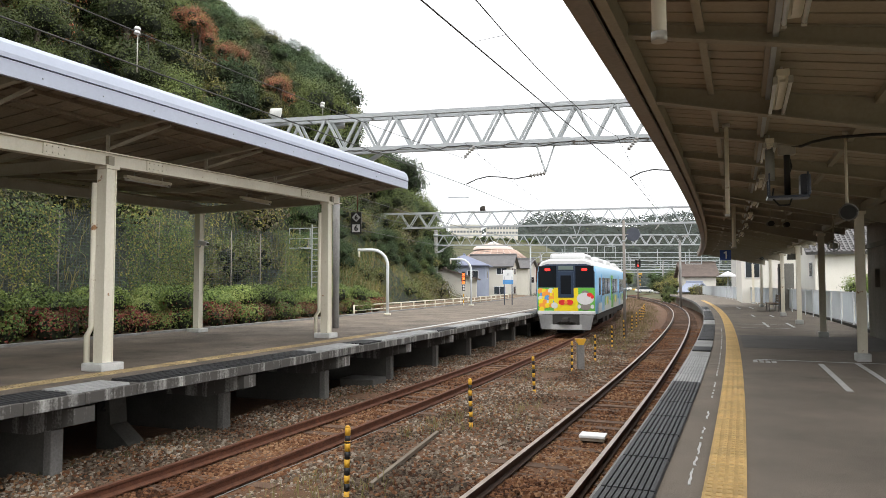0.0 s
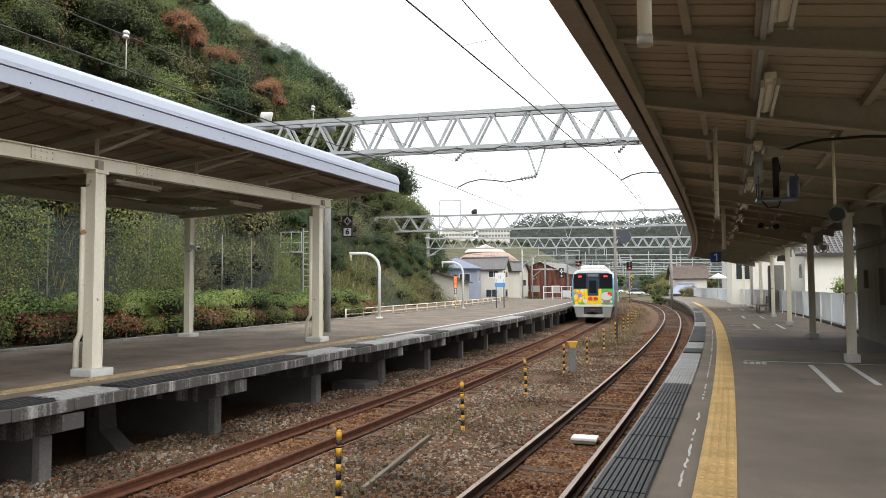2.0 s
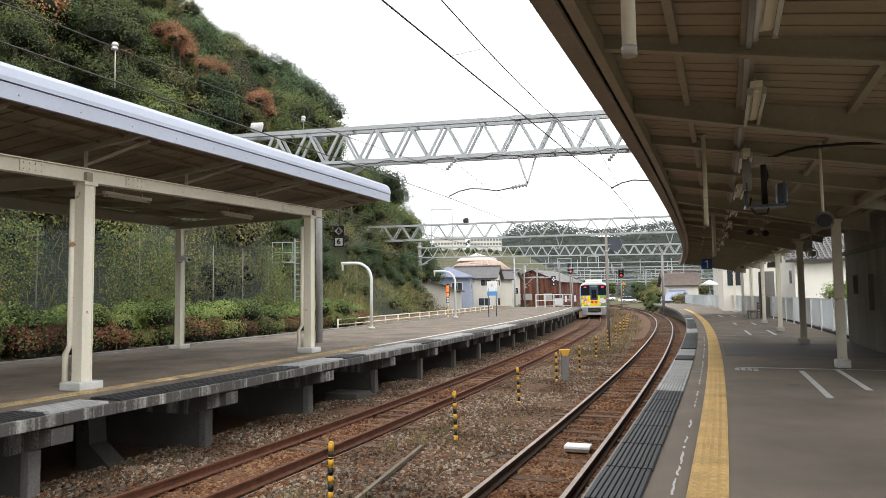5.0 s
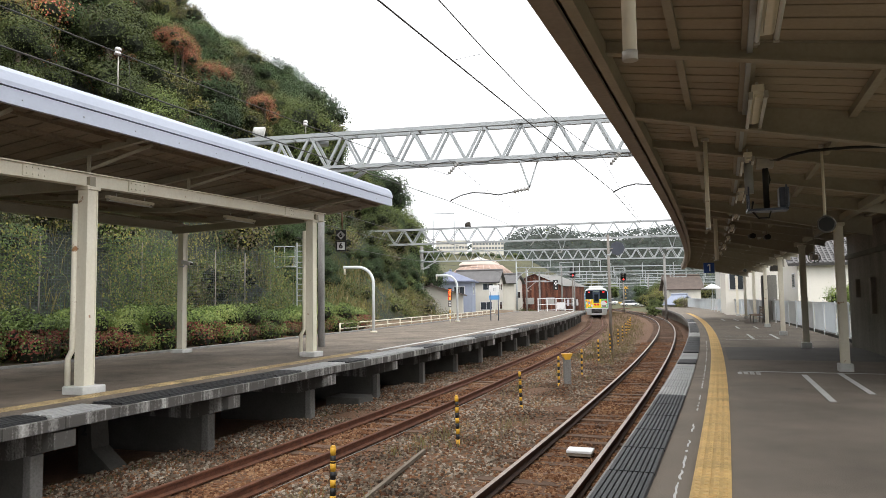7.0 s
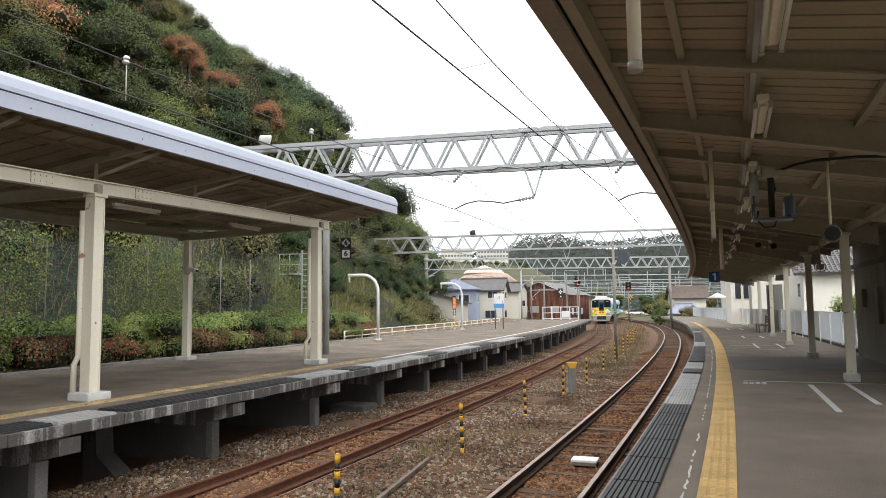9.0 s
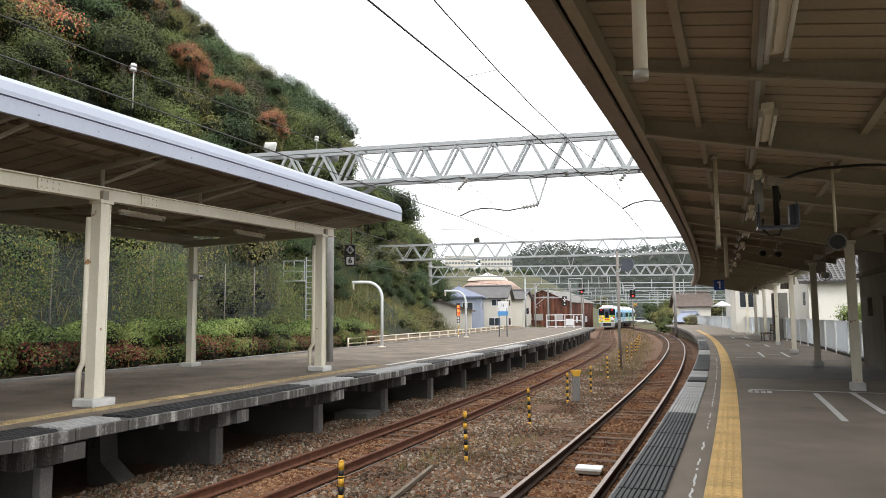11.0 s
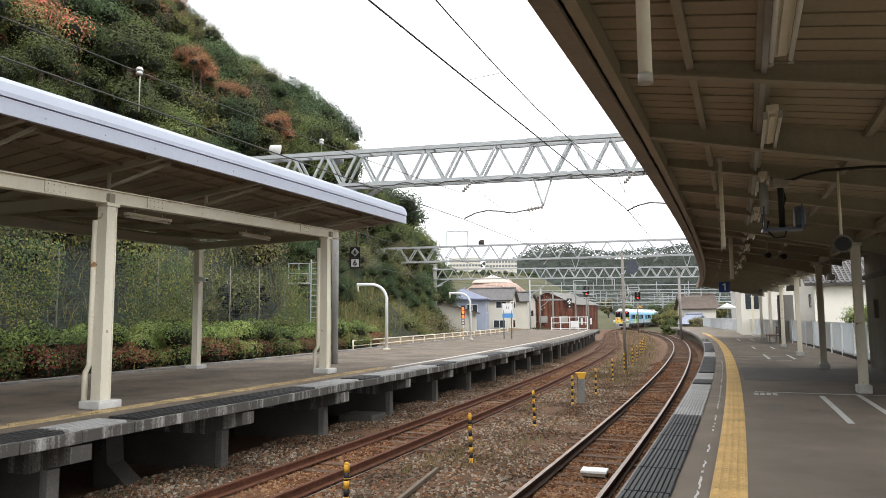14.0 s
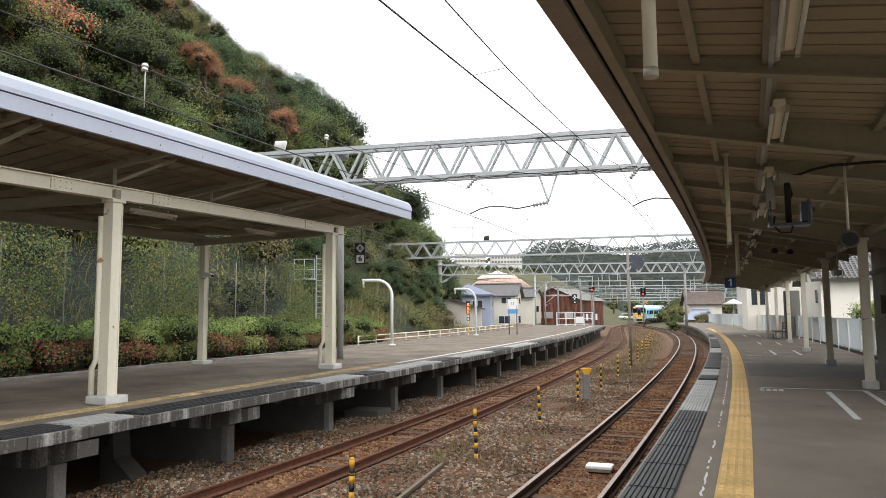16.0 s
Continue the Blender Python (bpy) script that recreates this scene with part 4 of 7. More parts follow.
hung_pipe(0.69, 2.2, 2.27, 3.66, 0.023, "white pipe hanging from the canopy with a worn cap")
hung_pipe(3.55, 8.7, 2.33, 3.5, 0.026, "white pipe hanging from the canopy")
hung_pipe(7.45, 17.9, 2.4, 3.55, 0.05, "white pipe hanging from the canopy")
hung_pipe(4.75, 8.2, 2.42, 3.3, 0.016, "pale conduit hanging from the canopy beside a loudspeaker")

# bracket with cables, box and clear tray hung under a rafter
s = tagged(empty("hanging_bracket", Matrix.Translation((4.4, 8.9, 0)) @ pose(0, 0, 0, 0, 0, -20)), "black hanging bracket with junction box and clear tray", "bracket")
bm = cyl(B(), (0, 0, 2.62), (0, 0, 3.6), 0.038, seg=12)
cyl(bm, (0, 0, 3.5), (0, 0, 3.56), 0.1, seg=12)
part("stem", bm, "black", s, "black steel stem")
part("junction_box", box(B(), -0.1, 0.1, -0.06, 0.06, 3.14, 3.34, 0.012), "lamp_body", s, "grey junction box")
bm = B()
tube(bm, [(0.06, -0.05, 3.25), (0.14, -0.25, 3.2), (0.22, -0.5, 3.2), (0.4, -0.75, 3.19), (0.8, -0.95, 3.16), (1.3, -1.1, 3.1)], 0.018, 8)
tube(bm, [(0.02, 0.04, 3.15), (0.05, 0.05, 3.0), (0.0, 0.06, 2.85), (0.03, 0.05, 2.7)], 0.02, 8)
tube(bm, [(-0.16, 0, 2.72), (-0.18, 0, 2.6), (-0.1, 0, 2.5), (0.02, 0, 2.5), (0.06, 0, 2.62)], 0.012, 6)
part("cable", bm, "black", s, "looped black cables")
bm = cyl(B(), (-0.2, -0.02, 2.82), (-0.2, -0.02, 3.22), 0.055, seg=16)
cyl(bm, (-0.2, -0.02, 3.22), (-0.2, -0.02, 3.28), 0.055, 0.03, seg=16)
part("cylinder", bm, "galvanised", s, "silver metal cylinder")
part("cylinder_cap", cyl(B(), (-0.2, -0.02, 3.26), (-0.2, -0.02, 3.33), 0.045, 0.02, 16), "rust", s, "dull red cap")
bm = B()
for a in (-0.22, 0.22):
    for b in (-0.12, 0.12):
        bar(bm, (a, b, 2.58), (a, b, 2.9), 0.02)
box(bm, -0.24, 0.24, -0.14, 0.14, 2.58, 2.61)
box(bm, 0.14, 0.26, -0.1, 0.1, 2.62, 2.88, 0.02)
part("tray", bm, "steel_blue", s, "blue grey plastic tray")


def speaker(p, r, rod):
    s = tagged(empty("loudspeaker", Matrix.Translation(p) @ pose(0, 0, 0, 0, 0, -25)), "round black loudspeaker hung beside a canopy post", "loudspeaker", "loudspeakers")
    bm = cyl(B(), (0, 0.14, 0), (0, -0.1, 0), r * 0.6, r, 20)
    cyl(bm, (0, -0.1, 0), (0, -0.13, 0), r, r * 0.9, 20)
    part("horn", bm, "black", s, "black horn")
    part("rim", tube(B(), [(r * 1.02 * math.cos(a), -0.115, r * 1.02 * math.sin(a)) for a in [i * math.pi / 12 for i in range(25)]], 0.012, 6), "wall_dark", s)
    part("rod", cyl(B(), (0, 0.05, r * 0.5), (0, 0.05, rod), 0.016), "beam", s)


speaker((4.78, 8.25, 2.33), 0.09, 0.3)
s = tagged(empty("hanging_lamp", Matrix.Translation((8.1, 14.5, 2.28))), "round caged lamp on a rod under the canopy", "lamp")
part("rod", cyl(B(), (0, 0, 0.08), (0, 0, 0.95), 0.014), "beam", s)
bm = B()
for k in range(3):
    tube(bm, [(0.13 * math.cos(a) * math.cos(k), 0.13 * math.cos(a) * math.sin(k), 0.11 * math.sin(a)) for a in [i * math.pi / 10 for i in range(21)]], 0.008, 5)
part("cage", bm, "galvanised", s, "wire cage")
part("bulb", box(B(), -0.07, 0.07, -0.05, 0.05, -0.06, 0.06, 0.02), "lamp_body", s)
for x, y, z in ((7.45, 15.9, 2.86), (7.85, 16.0, 2.84), (14.1, 31, 2.6)):
    s = tagged(empty("hanging_signal", Matrix.Translation((x, y, z))), "small black lamp box hung under the canopy", "lamp box", "hung lamp boxes")
    part("box", cyl(B(), (0, 0.1, 0), (0, -0.08, 0), 0.05, 0.062, 16), "black", s)
    part("rod", cyl(B(), (0, 0, 0.05), (0, 0, 0.35), 0.015), "beam", s)


# security camera on the back post
s = tagged(empty("security_camera", Matrix.Translation(at(FAR, 18.45, -8.0, 2.75)) @ pose(0, 0, 0, 0, 0, -30)), "white box security camera on a canopy post", "camera")
part("housing", box(B(), -0.08, 0.28, -0.07, 0.07, -0.06, 0.06, 0.015, m=pose(0, 0, 0, 0, 12, 0)), "sign_white", s)
part("lens", cyl(B(), (0.27, 0, -0.06), (0.31, 0, -0.07), 0.04), "black", s)
bm = tube(B(), [(-0.2, 0, -0.12), (-0.05, 0, -0.14), (0.02, 0, -0.06)], 0.02)
part("arm", bm, "galvanised", s)

# striped marker stakes between the tracks
def stake(x, y, h=0.9):
    s = tagged(empty("marker_stake", Matrix.Translation((x, y, GROUND - 0.02)) @ pose(0, 0, 0, random.uniform(-1.5, 1.5), random.uniform(-1.5, 1.5), 0)), "black and yellow striped marker stake in the ballast", "stake", "marker stakes")
    n = 9
    for i in range(n):
        z0, z1 = -0.1 if i == 0 else h * i / n, h * (i + 1) / n
        part("band", cyl(B(), (0, 0, z0), (0, 0, z1), 0.036 if i % 2 == 0 else 0.0355, seg=14), "yellow" if i % 2 == 0 else "black", s, "yellow band" if i % 2 == 0 else "black band")
    part("cap", cyl(B(), (0, 0, h), (0, 0, h + 0.02), 0.036, 0.02, 14), "yellow", s)
    bm = cyl(B(), (0, 0, h * 0.8), (0, 0, h * 0.81), 0.039, seg=14)
    part("collar", bm, "yellow", s)


for x, y in ((-1.22, 9.0), (0.53, 13.4), (2.26, 17.5), (4.0, 21.9), (5.35, 24.8), (7.25, 30.2), (8.95, 34.8), (10.6, 39.5), (12.1, 44), (13.6, 48.5), (15.0, 53), (16.4, 57.5), (17.8, 62)):
    stake(x, y)

s = tagged(empty("yellow_marker_post", Matrix.Translation((4.35, 22.3, GROUND - 0.02))), "grey post with a yellow wedge head between the tracks", "marker post")
part("shaft", box(B(), -0.11, 0.11, -0.09, 0.09, -0.1, 0.85, 0.015), "concrete", s)
bm = B()
v = [bm.verts.new(p) for p in ((-0.17, -0.1, 0.97), (0.17, -0.1, 0.97), (0.08, -0.1, 0.78), (-0.08, -0.1, 0.78), (-0.17, 0.1, 0.97), (0.17, 0.1, 0.97), (0.08, 0.1, 0.78), (-0.08, 0.1, 0.78))]
for f in ((0, 1, 2, 3), (7, 6, 5, 4), (4, 5, 1, 0), (1, 5, 6, 2), (2, 6, 7, 3), (3, 7, 4, 0)):
    bm.faces.new([v[i] for i in f])
bmesh.ops.recalc_face_normals(bm, faces=bm.faces)
part("wedge_head", bm, "yellow", s, "yellow wedge head")

# beacon between the rails of the near track
M["trough"] = material("trough", (0.24, 0.2, 0.155), 0.9, dark=(0.15, 0.12, 0.09), scale=3, fine=40, bump=0.3)
s = tagged(empty("track_beacon", Matrix.Translation((2.56, 12.08, RAIL - 0.1)) @ pose(0, 0, 0, 0, 0, heading(NEAR, 11.7) + 2)), "white topped beacon plate between the rails", "beacon")
part("plate", box(B(), -0.22, 0.22, -0.16, 0.16, 0.0, 0.05, 0.012), "sign_white", s, "white plastic plate")
part("base", box(B(), -0.2, 0.2, -0.155, 0.14, -0.05, 0.0, 0.006), "trough", s, "worn tan base")
# a concrete cable trough cover lying in the ballast
a, b = Vector((-0.95, 9.4, GROUND + 0.04)), Vector((-0.1, 12.6, GROUND + 0.05))
tagged(mesh_ob("cable_trough", bar(B(), a, b, 0.06, 0.06), M["trough"]), "narrow concrete cable trough lying in the ballast", "trough")
# concrete block and wheel stop under the far platform
bm = box(B(), -0.5, 0.5, -0.4, 0.4, -0.2, 0.18, 0.03)
tagged(mesh_ob("concrete_block", bm, "dark_concrete"), "low concrete block beside the track", "block").matrix_basis = Matrix.Translation(at(FAR, 18.2, -2.3, GROUND)) @ pose(0, 0, 0, 0, 0, -22)
bm = B()
prof = [(0, 0), (0.75, 0), (0.7, 0.12), (0.3, 0.42), (0.25, 1.0), (0, 1.0)]
va = [bm.verts.new((a, -0.18, b)) for a, b in prof]
vb = [bm.verts.new((a, 0.18, b)) for a, b in prof]
bm.faces.new(va)
bm.faces.new(vb[::-1])
for i in range(len(prof)):
    j = (i + 1) % len(prof)
    bm.faces.new((va[j], va[i], vb[i], vb[j]))
bmesh.ops.recalc_face_normals(bm, faces=bm.faces)
tagged(mesh_ob("concrete_footing", bm, "dark_concrete"), "sloping concrete footing under the platform", "footing").matrix_basis = Matrix.Translation(at(FAR, 11.0, -3.2, GROUND - 0.1)) @ pose(0, 0, 0, 0, 0, -22)


foot = bpy.data.objects["concrete_footing"]
letter("2", 0.26, "black", pose(0.13, -0.186, 0.72, 90, 0, 0), foot)
# gooseneck lamps on the far platform
def gooseneck(x, y, h, reach):
    s = tagged(empty("gooseneck_lamp", Matrix.Translation((x, y, 0)) @ pose(0, 0, 0, 0, 0, -8)), "cream curved lamp post at the back of the platform", "lamp post", "gooseneck lamps")
    pts = [(0, 0, 0), (0, 0, h - 0.75)] + [(-0.75 + 0.75 * math.cos(a), 0, h - 0.75 + 0.75 * math.sin(a)) for a in [i * math.pi / 16 for i in range(1, 9)]] + [(-reach, 0, h)]
    part("post", tube(B(), pts, 0.07, 14), "fence_white", s)
    part("foot", cyl(B(), (0, 0, 0), (0, 0, 0.08), 0.17, seg=16), "cream", s)
    bm = cyl(B(), (-reach + 0.06, 0, h), (-reach + 0.06, 0, h - 0.34), 0.045, seg=12)
    part("lamp_drop", bm, "cream", s, "short lamp tube")


gooseneck(-2.63, 33.3, 3.1, 1.45)
gooseneck(1.9, 47.5, 3.15, 1.45)

# low cream railing behind the far platform
rail_fence = tagged(empty("platform_railing"), "low cream painted pipe railing behind the platform", "railing")
ys = steps(31.0, 66, 2.0)
for y in ys:
    p = at(FAR, y, -9.55, -0.1)
    part("post", cyl(B(), p, p + Vector((0, 0, 0.55)), 0.04, seg=8), "cream", rail_fence)
for z in (0.27, 0.52):
    part("rail", tube(B(), [at(FAR, y, -9.55, z - 0.1) for y in ys], 0.03, 8), "cream", rail_fence)

# departure indicator on a striped post
s = tagged(empty("departure_indicator", Matrix.Translation((1.38, 47.0, 0))), "black lamp board with orange marks on a yellow post", "indicator")
for i in range(6):
    part("post_band", cyl(B(), (0, 0, 0.2 * i), (0, 0, 0.2 * i + 0.2), 0.04), "yellow" if i % 2 else "cream", s)
part("board", box(B(), -0.13, 0.13, -0.08, 0.08, 1.45, 2.3, 0.01), "black", s, "black board")
part("board", box(B(), -0.1, 0.1, -0.08, 0.08, 1.0, 1.42, 0.01), "black", s, "small black board")
for z in (2.1, 1.85, 1.6):
    bm = bar(B(), (-0.08, -0.09, z - 0.07), (0.08, -0.09, z + 0.07), 0.025, 0.035)
    bar(bm, (-0.08, -0.09, z + 0.07), (0.08, -0.09, z - 0.07), 0.025, 0.035)
    bar(bm, (-0.09, -0.09, z - 0.1), (0.09, -0.09, z - 0.1), 0.02, 0.03)
    part("lit_mark", bm, "orange_lamp", s, "glowing orange mark")
for z in (1.3, 1.12):
    part("dial", cyl(B(), (0, -0.085, z), (0, -0.095, z), 0.07, seg=16), "sign_white", s)

# station name board
s = tagged(empty("name_board", Matrix.Translation((4.55, 49.0, 0)) @ pose(0, 0, 0, 0, 0, -10)), "blue and white board on two dark legs", "sign")
for x in (-0.27, 0.27):
    part("leg", cyl(B(), (x, 0, 0), (x, 0, 2.0), 0.035), "steel_blue", s)
part("panel", box(B(), -0.36, 0.36, -0.03, 0.03, 1.75, 2.45, 0.01), "sign_white", s, "white upper panel")
part("panel", box(B(), -0.36, 0.36, -0.032, 0.032, 1.45, 1.75, 0.01), "sky_blue", s, "blue lower panel")
bm = B()
for x in (-0.06, 0.06):
    bar(bm, (x, -0.035, 2.05), (x, -0.035, 2.25), 0.03, 0.03)
part("lettering_bar", bm, "steel_blue", s)

# white barrier at the end of the far platform
s = tagged(empty("end_barrier", Matrix.Translation((16.6, 80.6, 0)) @ pose(0, 0, 0, 0, 0, 14)), "white painted pipe barrier across the platform end", "barrier")
for x in (0.0, -1.1, -2.2, -3.3, -4.4):
    part("post", box(B(), x - 0.05, x + 0.05, -0.05, 0.05, -0.3, 1.5, 0.01), "sign_white", s)
for z in (0.15, 0.8, 1.45):
    part("rail", box(B(), -4.4, 0, -0.03, 0.03, z - 0.04, z + 0.04), "sign_white", s)
part("notice", box(B(), -2.1, -1.2, -0.06, -0.03, 0.25, 1.0), "sign_white", s, "white notice plate")

# ---- near platform back: wall, white fence, bench ----
bm = sweep(B(), NEAR, steps(13.0, 22.6, 1.5), [(6.1, 0), (6.1, 3.5), (6.3, 3.5), (6.3, 0)])
wall = structure("wall_platform", bm, "wall_stained", "dark stained wall under the canopy", "wall")
for y, z, w, h in ((19.5, 1.0, 0.25, 0.9), (21.2, 1.4, 0.2, 0.5), (17.0, 0.6, 0.3, 0.7)):
    m = Matrix.Translation(at(NEAR, y, 6.05, z)) @ pose(0, 0, 0, 0, 0, heading(NEAR, y))
    part("meter_box", box(B(), -0.06, 0.06, -w / 2, w / 2, 0, h, 0.01, m=m), "mast_grey", wall, "grey brown meter box")
bm = sweep(B(), NEAR, steps(14.0, 22.6, 1.5), [(6.02, 2.5), (6.02, 2.62), (6.1, 2.62), (6.1, 2.5)])
part("wall_trim", bm, "wall_dark", wall)

bm = sweep(B(), NEAR, steps(9.0, 22.8, 1.5), [(5.32, 3.02), (6.6, 3.3), (6.6, 3.42), (5.32, 3.14)])
part("lean_to_roof", bm, "soffit_dark", wall, "brown lean-to roof over the wall")
fence = tagged(empty("panel_fence"), "white corrugated panel fence along the platform back", "fence")
panel_mesh = post_mesh = None
y = 23.5
while y < 92:
    o = 6.45 - 0.028 * (y - 23.5) if y < 70 else 5.1
    k = math.cos(radians(heading(NEAR, y)))
    m = Matrix.Translation(at(NEAR, y, o, 0)) @ pose(0, 0, 0, 0, 0, heading(NEAR, y) + 1.5)
    if panel_mesh is None:
        bm = B()
        n = 24
        va = [bm.verts.new((0.012 * (i % 2), -0.98 + 1.96 * i / n, 0.14)) for i in range(n + 1)]
        vb = [bm.verts.new((0.012 * (i % 2), -0.98 + 1.96 * i / n, 1.18)) for i in range(n + 1)]
        for i in range(n):
            bm.faces.new((va[i], va[i + 1], vb[i + 1], vb[i]))
        bmesh.ops.solidify(bm, geom=list(bm.faces), thickness=0.01)
        a = part("panel", bm, "fence_white", fence, "white corrugated sheet panel")
        panel_mesh = a.data
        bm = box(B(), -0.05, -0.015, -1.02, -0.97, 0, 1.25)
        box(bm, -0.045, -0.01, -0.97, 0.98, 1.16, 1.21)
        b = part("post", bm, "fence_white", fence)
        post_mesh = b.data
    else:
        a, b = new("panel", panel_mesh), new("post", post_mesh)
        a.parent = b.parent = fence
    a.matrix_basis = b.matrix_basis = m
    y += 2.0 * k
bm = sweep(B(), NEAR, steps(22.6, 92, 2), [(6.3, -0.05), (6.3, 0.1), (6.7, 0.1), (6.7, -0.05)])
structure("kerb_fence", bm, "dark_concrete", "dark concrete footing of the fence", "kerb")

s = tagged(empty("bench", Matrix.Translation(at(NEAR, 39.5, 5.0, 0)) @ pose(0, 0, 0, 0, 0, heading(NEAR, 39.5))), "wooden slatted bench with metal legs on the platform", "bench")
for i in range(4):
    part("seat_slat", box(B(), -0.25 + 0.13 * i, -0.15 + 0.13 * i, -0.9, 0.9, 0.42, 0.46, 0.006), "timber", s)
for i in range(3):
    part("back_slat", box(B(), 0.28, 0.31, -0.9, 0.9, 0.52 + 0.13 * i, 0.62 + 0.13 * i, 0.006), "timber", s)
for q in (-0.75, 0.75):
    bm = bar(B(), (-0.2, q, 0), (-0.2, q, 0.42), 0.05)
    bar(bm, (0.25, q, 0), (0.3, q, 0.9), 0.05)
    bar(bm, (-0.2, q, 0.4), (0.25, q, 0.4), 0.05)
    part("leg_frame", bm, "wall_dark", s)
s = tagged(empty("equipment_cabinet", Matrix.Translation(at(NEAR, 41, 5.9, 0)) @ pose(0, 0, 0, 0, 0, heading(NEAR, 41))), "dark grey equipment cabinet standing by the fence", "cabinet")
part("body", box(B(), -0.35, 0.35, -0.5, 0.5, 0, 2.6, 0.02), "wall_dark", s)
part("door", box(B(), -0.37, -0.352, -0.42, 0.42, 0.1, 2.4, 0.004), "black", s, "dark door panel")
# white crowd gate and parasol near the platform's far end
s = tagged(empty("parasol", Matrix.Translation((29.65, 73, 0))), "white parasol open on a pole", "parasol")
part("pole", cyl(B(), (0, 0, 0), (0, 0, 2.8), 0.05), "galvanised", s)
bm = B()
cyl(bm, (0, 0, 2.2), (0, 0, 2.75), 1.2, 0.08, 8)
part("canopy", bm, "sign_white", s, "white fabric canopy")

# ---- signals and masts on the far side ----


def signal(x, y, base, top, lit=True, label="black signal head with a red light on a post"):
    s = tagged(empty("railway_signal", Matrix.Translation((x, y, 0))), label, "signal", "railway signals")
    part("mast", cyl(B(), (0, 0.15, base), (0, 0.15, top), 0.1, seg=12), "mast_grey", s)
    bm = B()
    cyl(bm, (0, 0, top - 0.35), (0, 0.1, top - 0.35), 0.45, seg=18)
    cyl(bm, (0, 0, top + 0.45), (0, 0.1, top + 0.45), 0.45, seg=18)
    box(bm, -0.45, 0.45, 0, 0.1, top - 0.35, top + 0.45)
    part("backboard", bm, "black", s, "black rounded backboard")
    for z, mat in ((0.5, "wall_dark"), (0.1, "wall_dark"), (-0.35, "red_lamp")):
        part("lens", cyl(B(), (0, -0.02, top + z), (0, -0.06, top + z), 0.14, seg=16), mat, s, "lit red lens" if mat == "red_lamp" else "dark lens")
        hood = [(0.17 * math.cos(a), -0.1, top + z + 0.17 * math.sin(a)) for a in [i * math.pi / 8 for i in range(9)]]
        part("hood", tube(B(), hood, 0.025, 6), "black", s)
    bm = B()
    for i in range(int((top - base) / 0.4)):
        bar(bm, (-0.22, 0.3, base + 0.4 * i), (0.22, 0.3, base + 0.4 * i), 0.03)
    part("ladder_rung", bm, "mast_grey", s)


signal(21.57, 105, G, 5.2)
signal(31.73, 114, G, 4.75)
# mast between the tracks, and poles beyond
s = tagged(empty("line_mast", Matrix.Translation((9.05, 35, 0))), "slim weathered mast with a dark round board between the tracks", "mast")
part("shaft", cyl(B(), (0, 0, G), (0, 0, 4.65), 0.075, 0.065, 14), "mast_grey", s)
part("board", cyl(B(), (0.42, -0.12, 3.95), (0.47, -0.02, 3.95), 0.36, 0.36, 8), "steel_dark", s, "dark octagonal board")
part("board_arm", bar(B(), (0, 0, 3.95), (0.45, 0, 3.95), 0.04), "mast_grey", s)
for z in (1.2, 3.6):
    part("band", cyl(B(), (0, 0, z), (0, 0, z + 0.06), 0.085, seg=14), "galvanised", s)
# shunting signal hung from a pipe arm beyond the platform end
s = tagged(empty("shunt_signal", Matrix.Translation((13.2, 95, 0))), "small black shunting signal with white lamps on a pipe arm", "signal")
part("mast", cyl(B(), (0, 0, G), (0, 0, 5.6), 0.1, seg=12), "concrete", s)
part("arm", tube(B(), [(0, 0, 3.75), (3.8, 0, 3.75)], 0.06, 8), "galvanised", s)
part("brace", bar(B(), (0, 0, 2.7), (1.3, 0, 3.75), 0.06), "galvanised", s)
part("head", box(B(), 3.65, 4.3, -0.12, 0.12, 2.6, 3.95, 0.06), "black", s, "black lamp box")
for a, b in ((0.0, 3.7), (-0.16, 3.5), (0.16, 3.5), (0.0, 3.3), (0.0, 2.85)):
    part("lamp", cyl(B(), (3.97 + a, -0.12, b), (3.97 + a, -0.17, b), 0.1, seg=12), "sign_white", s, "white lamp")
for x, y, h in ((36.6, 108, 4.4), (24.5, 118, 5.5), (35, 135, 5.5), (44, 140, 6.0), (14.5, 92, 5.0), (18.2, 96, 6.0), (40, 120, 5)):
    s = tagged(empty("wire_pole", Matrix.Translation((x, y, 0))), "slim grey pole with short cross arms by the line", "pole", "wire poles")
    part("shaft", cyl(B(), (0, 0, G), (0, 0, h), 0.14, 0.1, 10), "concrete", s)
    for z in (h - 0.3, h - 1.2):
        part("cross_arm", bar(B(), (-0.9, 0, z), (0.9, 0, z), 0.07), "galvanised", s)
# lattice ladder mast beside the far canopy end
s = tagged(empty("lattice_mast", Matrix.Translation((-6.3, 34.5, 0))), "slim lattice ladder mast with a small platform", "mast")
for x in (-0.16, 0.16):
    part("stile", bar(B(), (x, 0, -0.3), (x, 0, 4.4), 0.05), "galvanised", s)
for i in range(16):
    part("rung", bar(B(), (-0.16, 0, 0.2 + 0.27 * i), (0.16, 0, 0.2 + 0.27 * i), 0.03), "galvanised", s)
bm = box(B(), -1.2, -0.2, -0.3, 0.3, 3.2, 3.26)
for x in (-1.2, -0.7, -0.2):
    bar(bm, (x, -0.3, 3.26), (x, -0.3, 4.2), 0.03)
for z in (3.7, 4.2):
    bar(bm, (-1.2, -0.3, z), (-0.2, -0.3, z), 0.03)
part("working_platform", bm, "galvanised", s, "railed working platform")
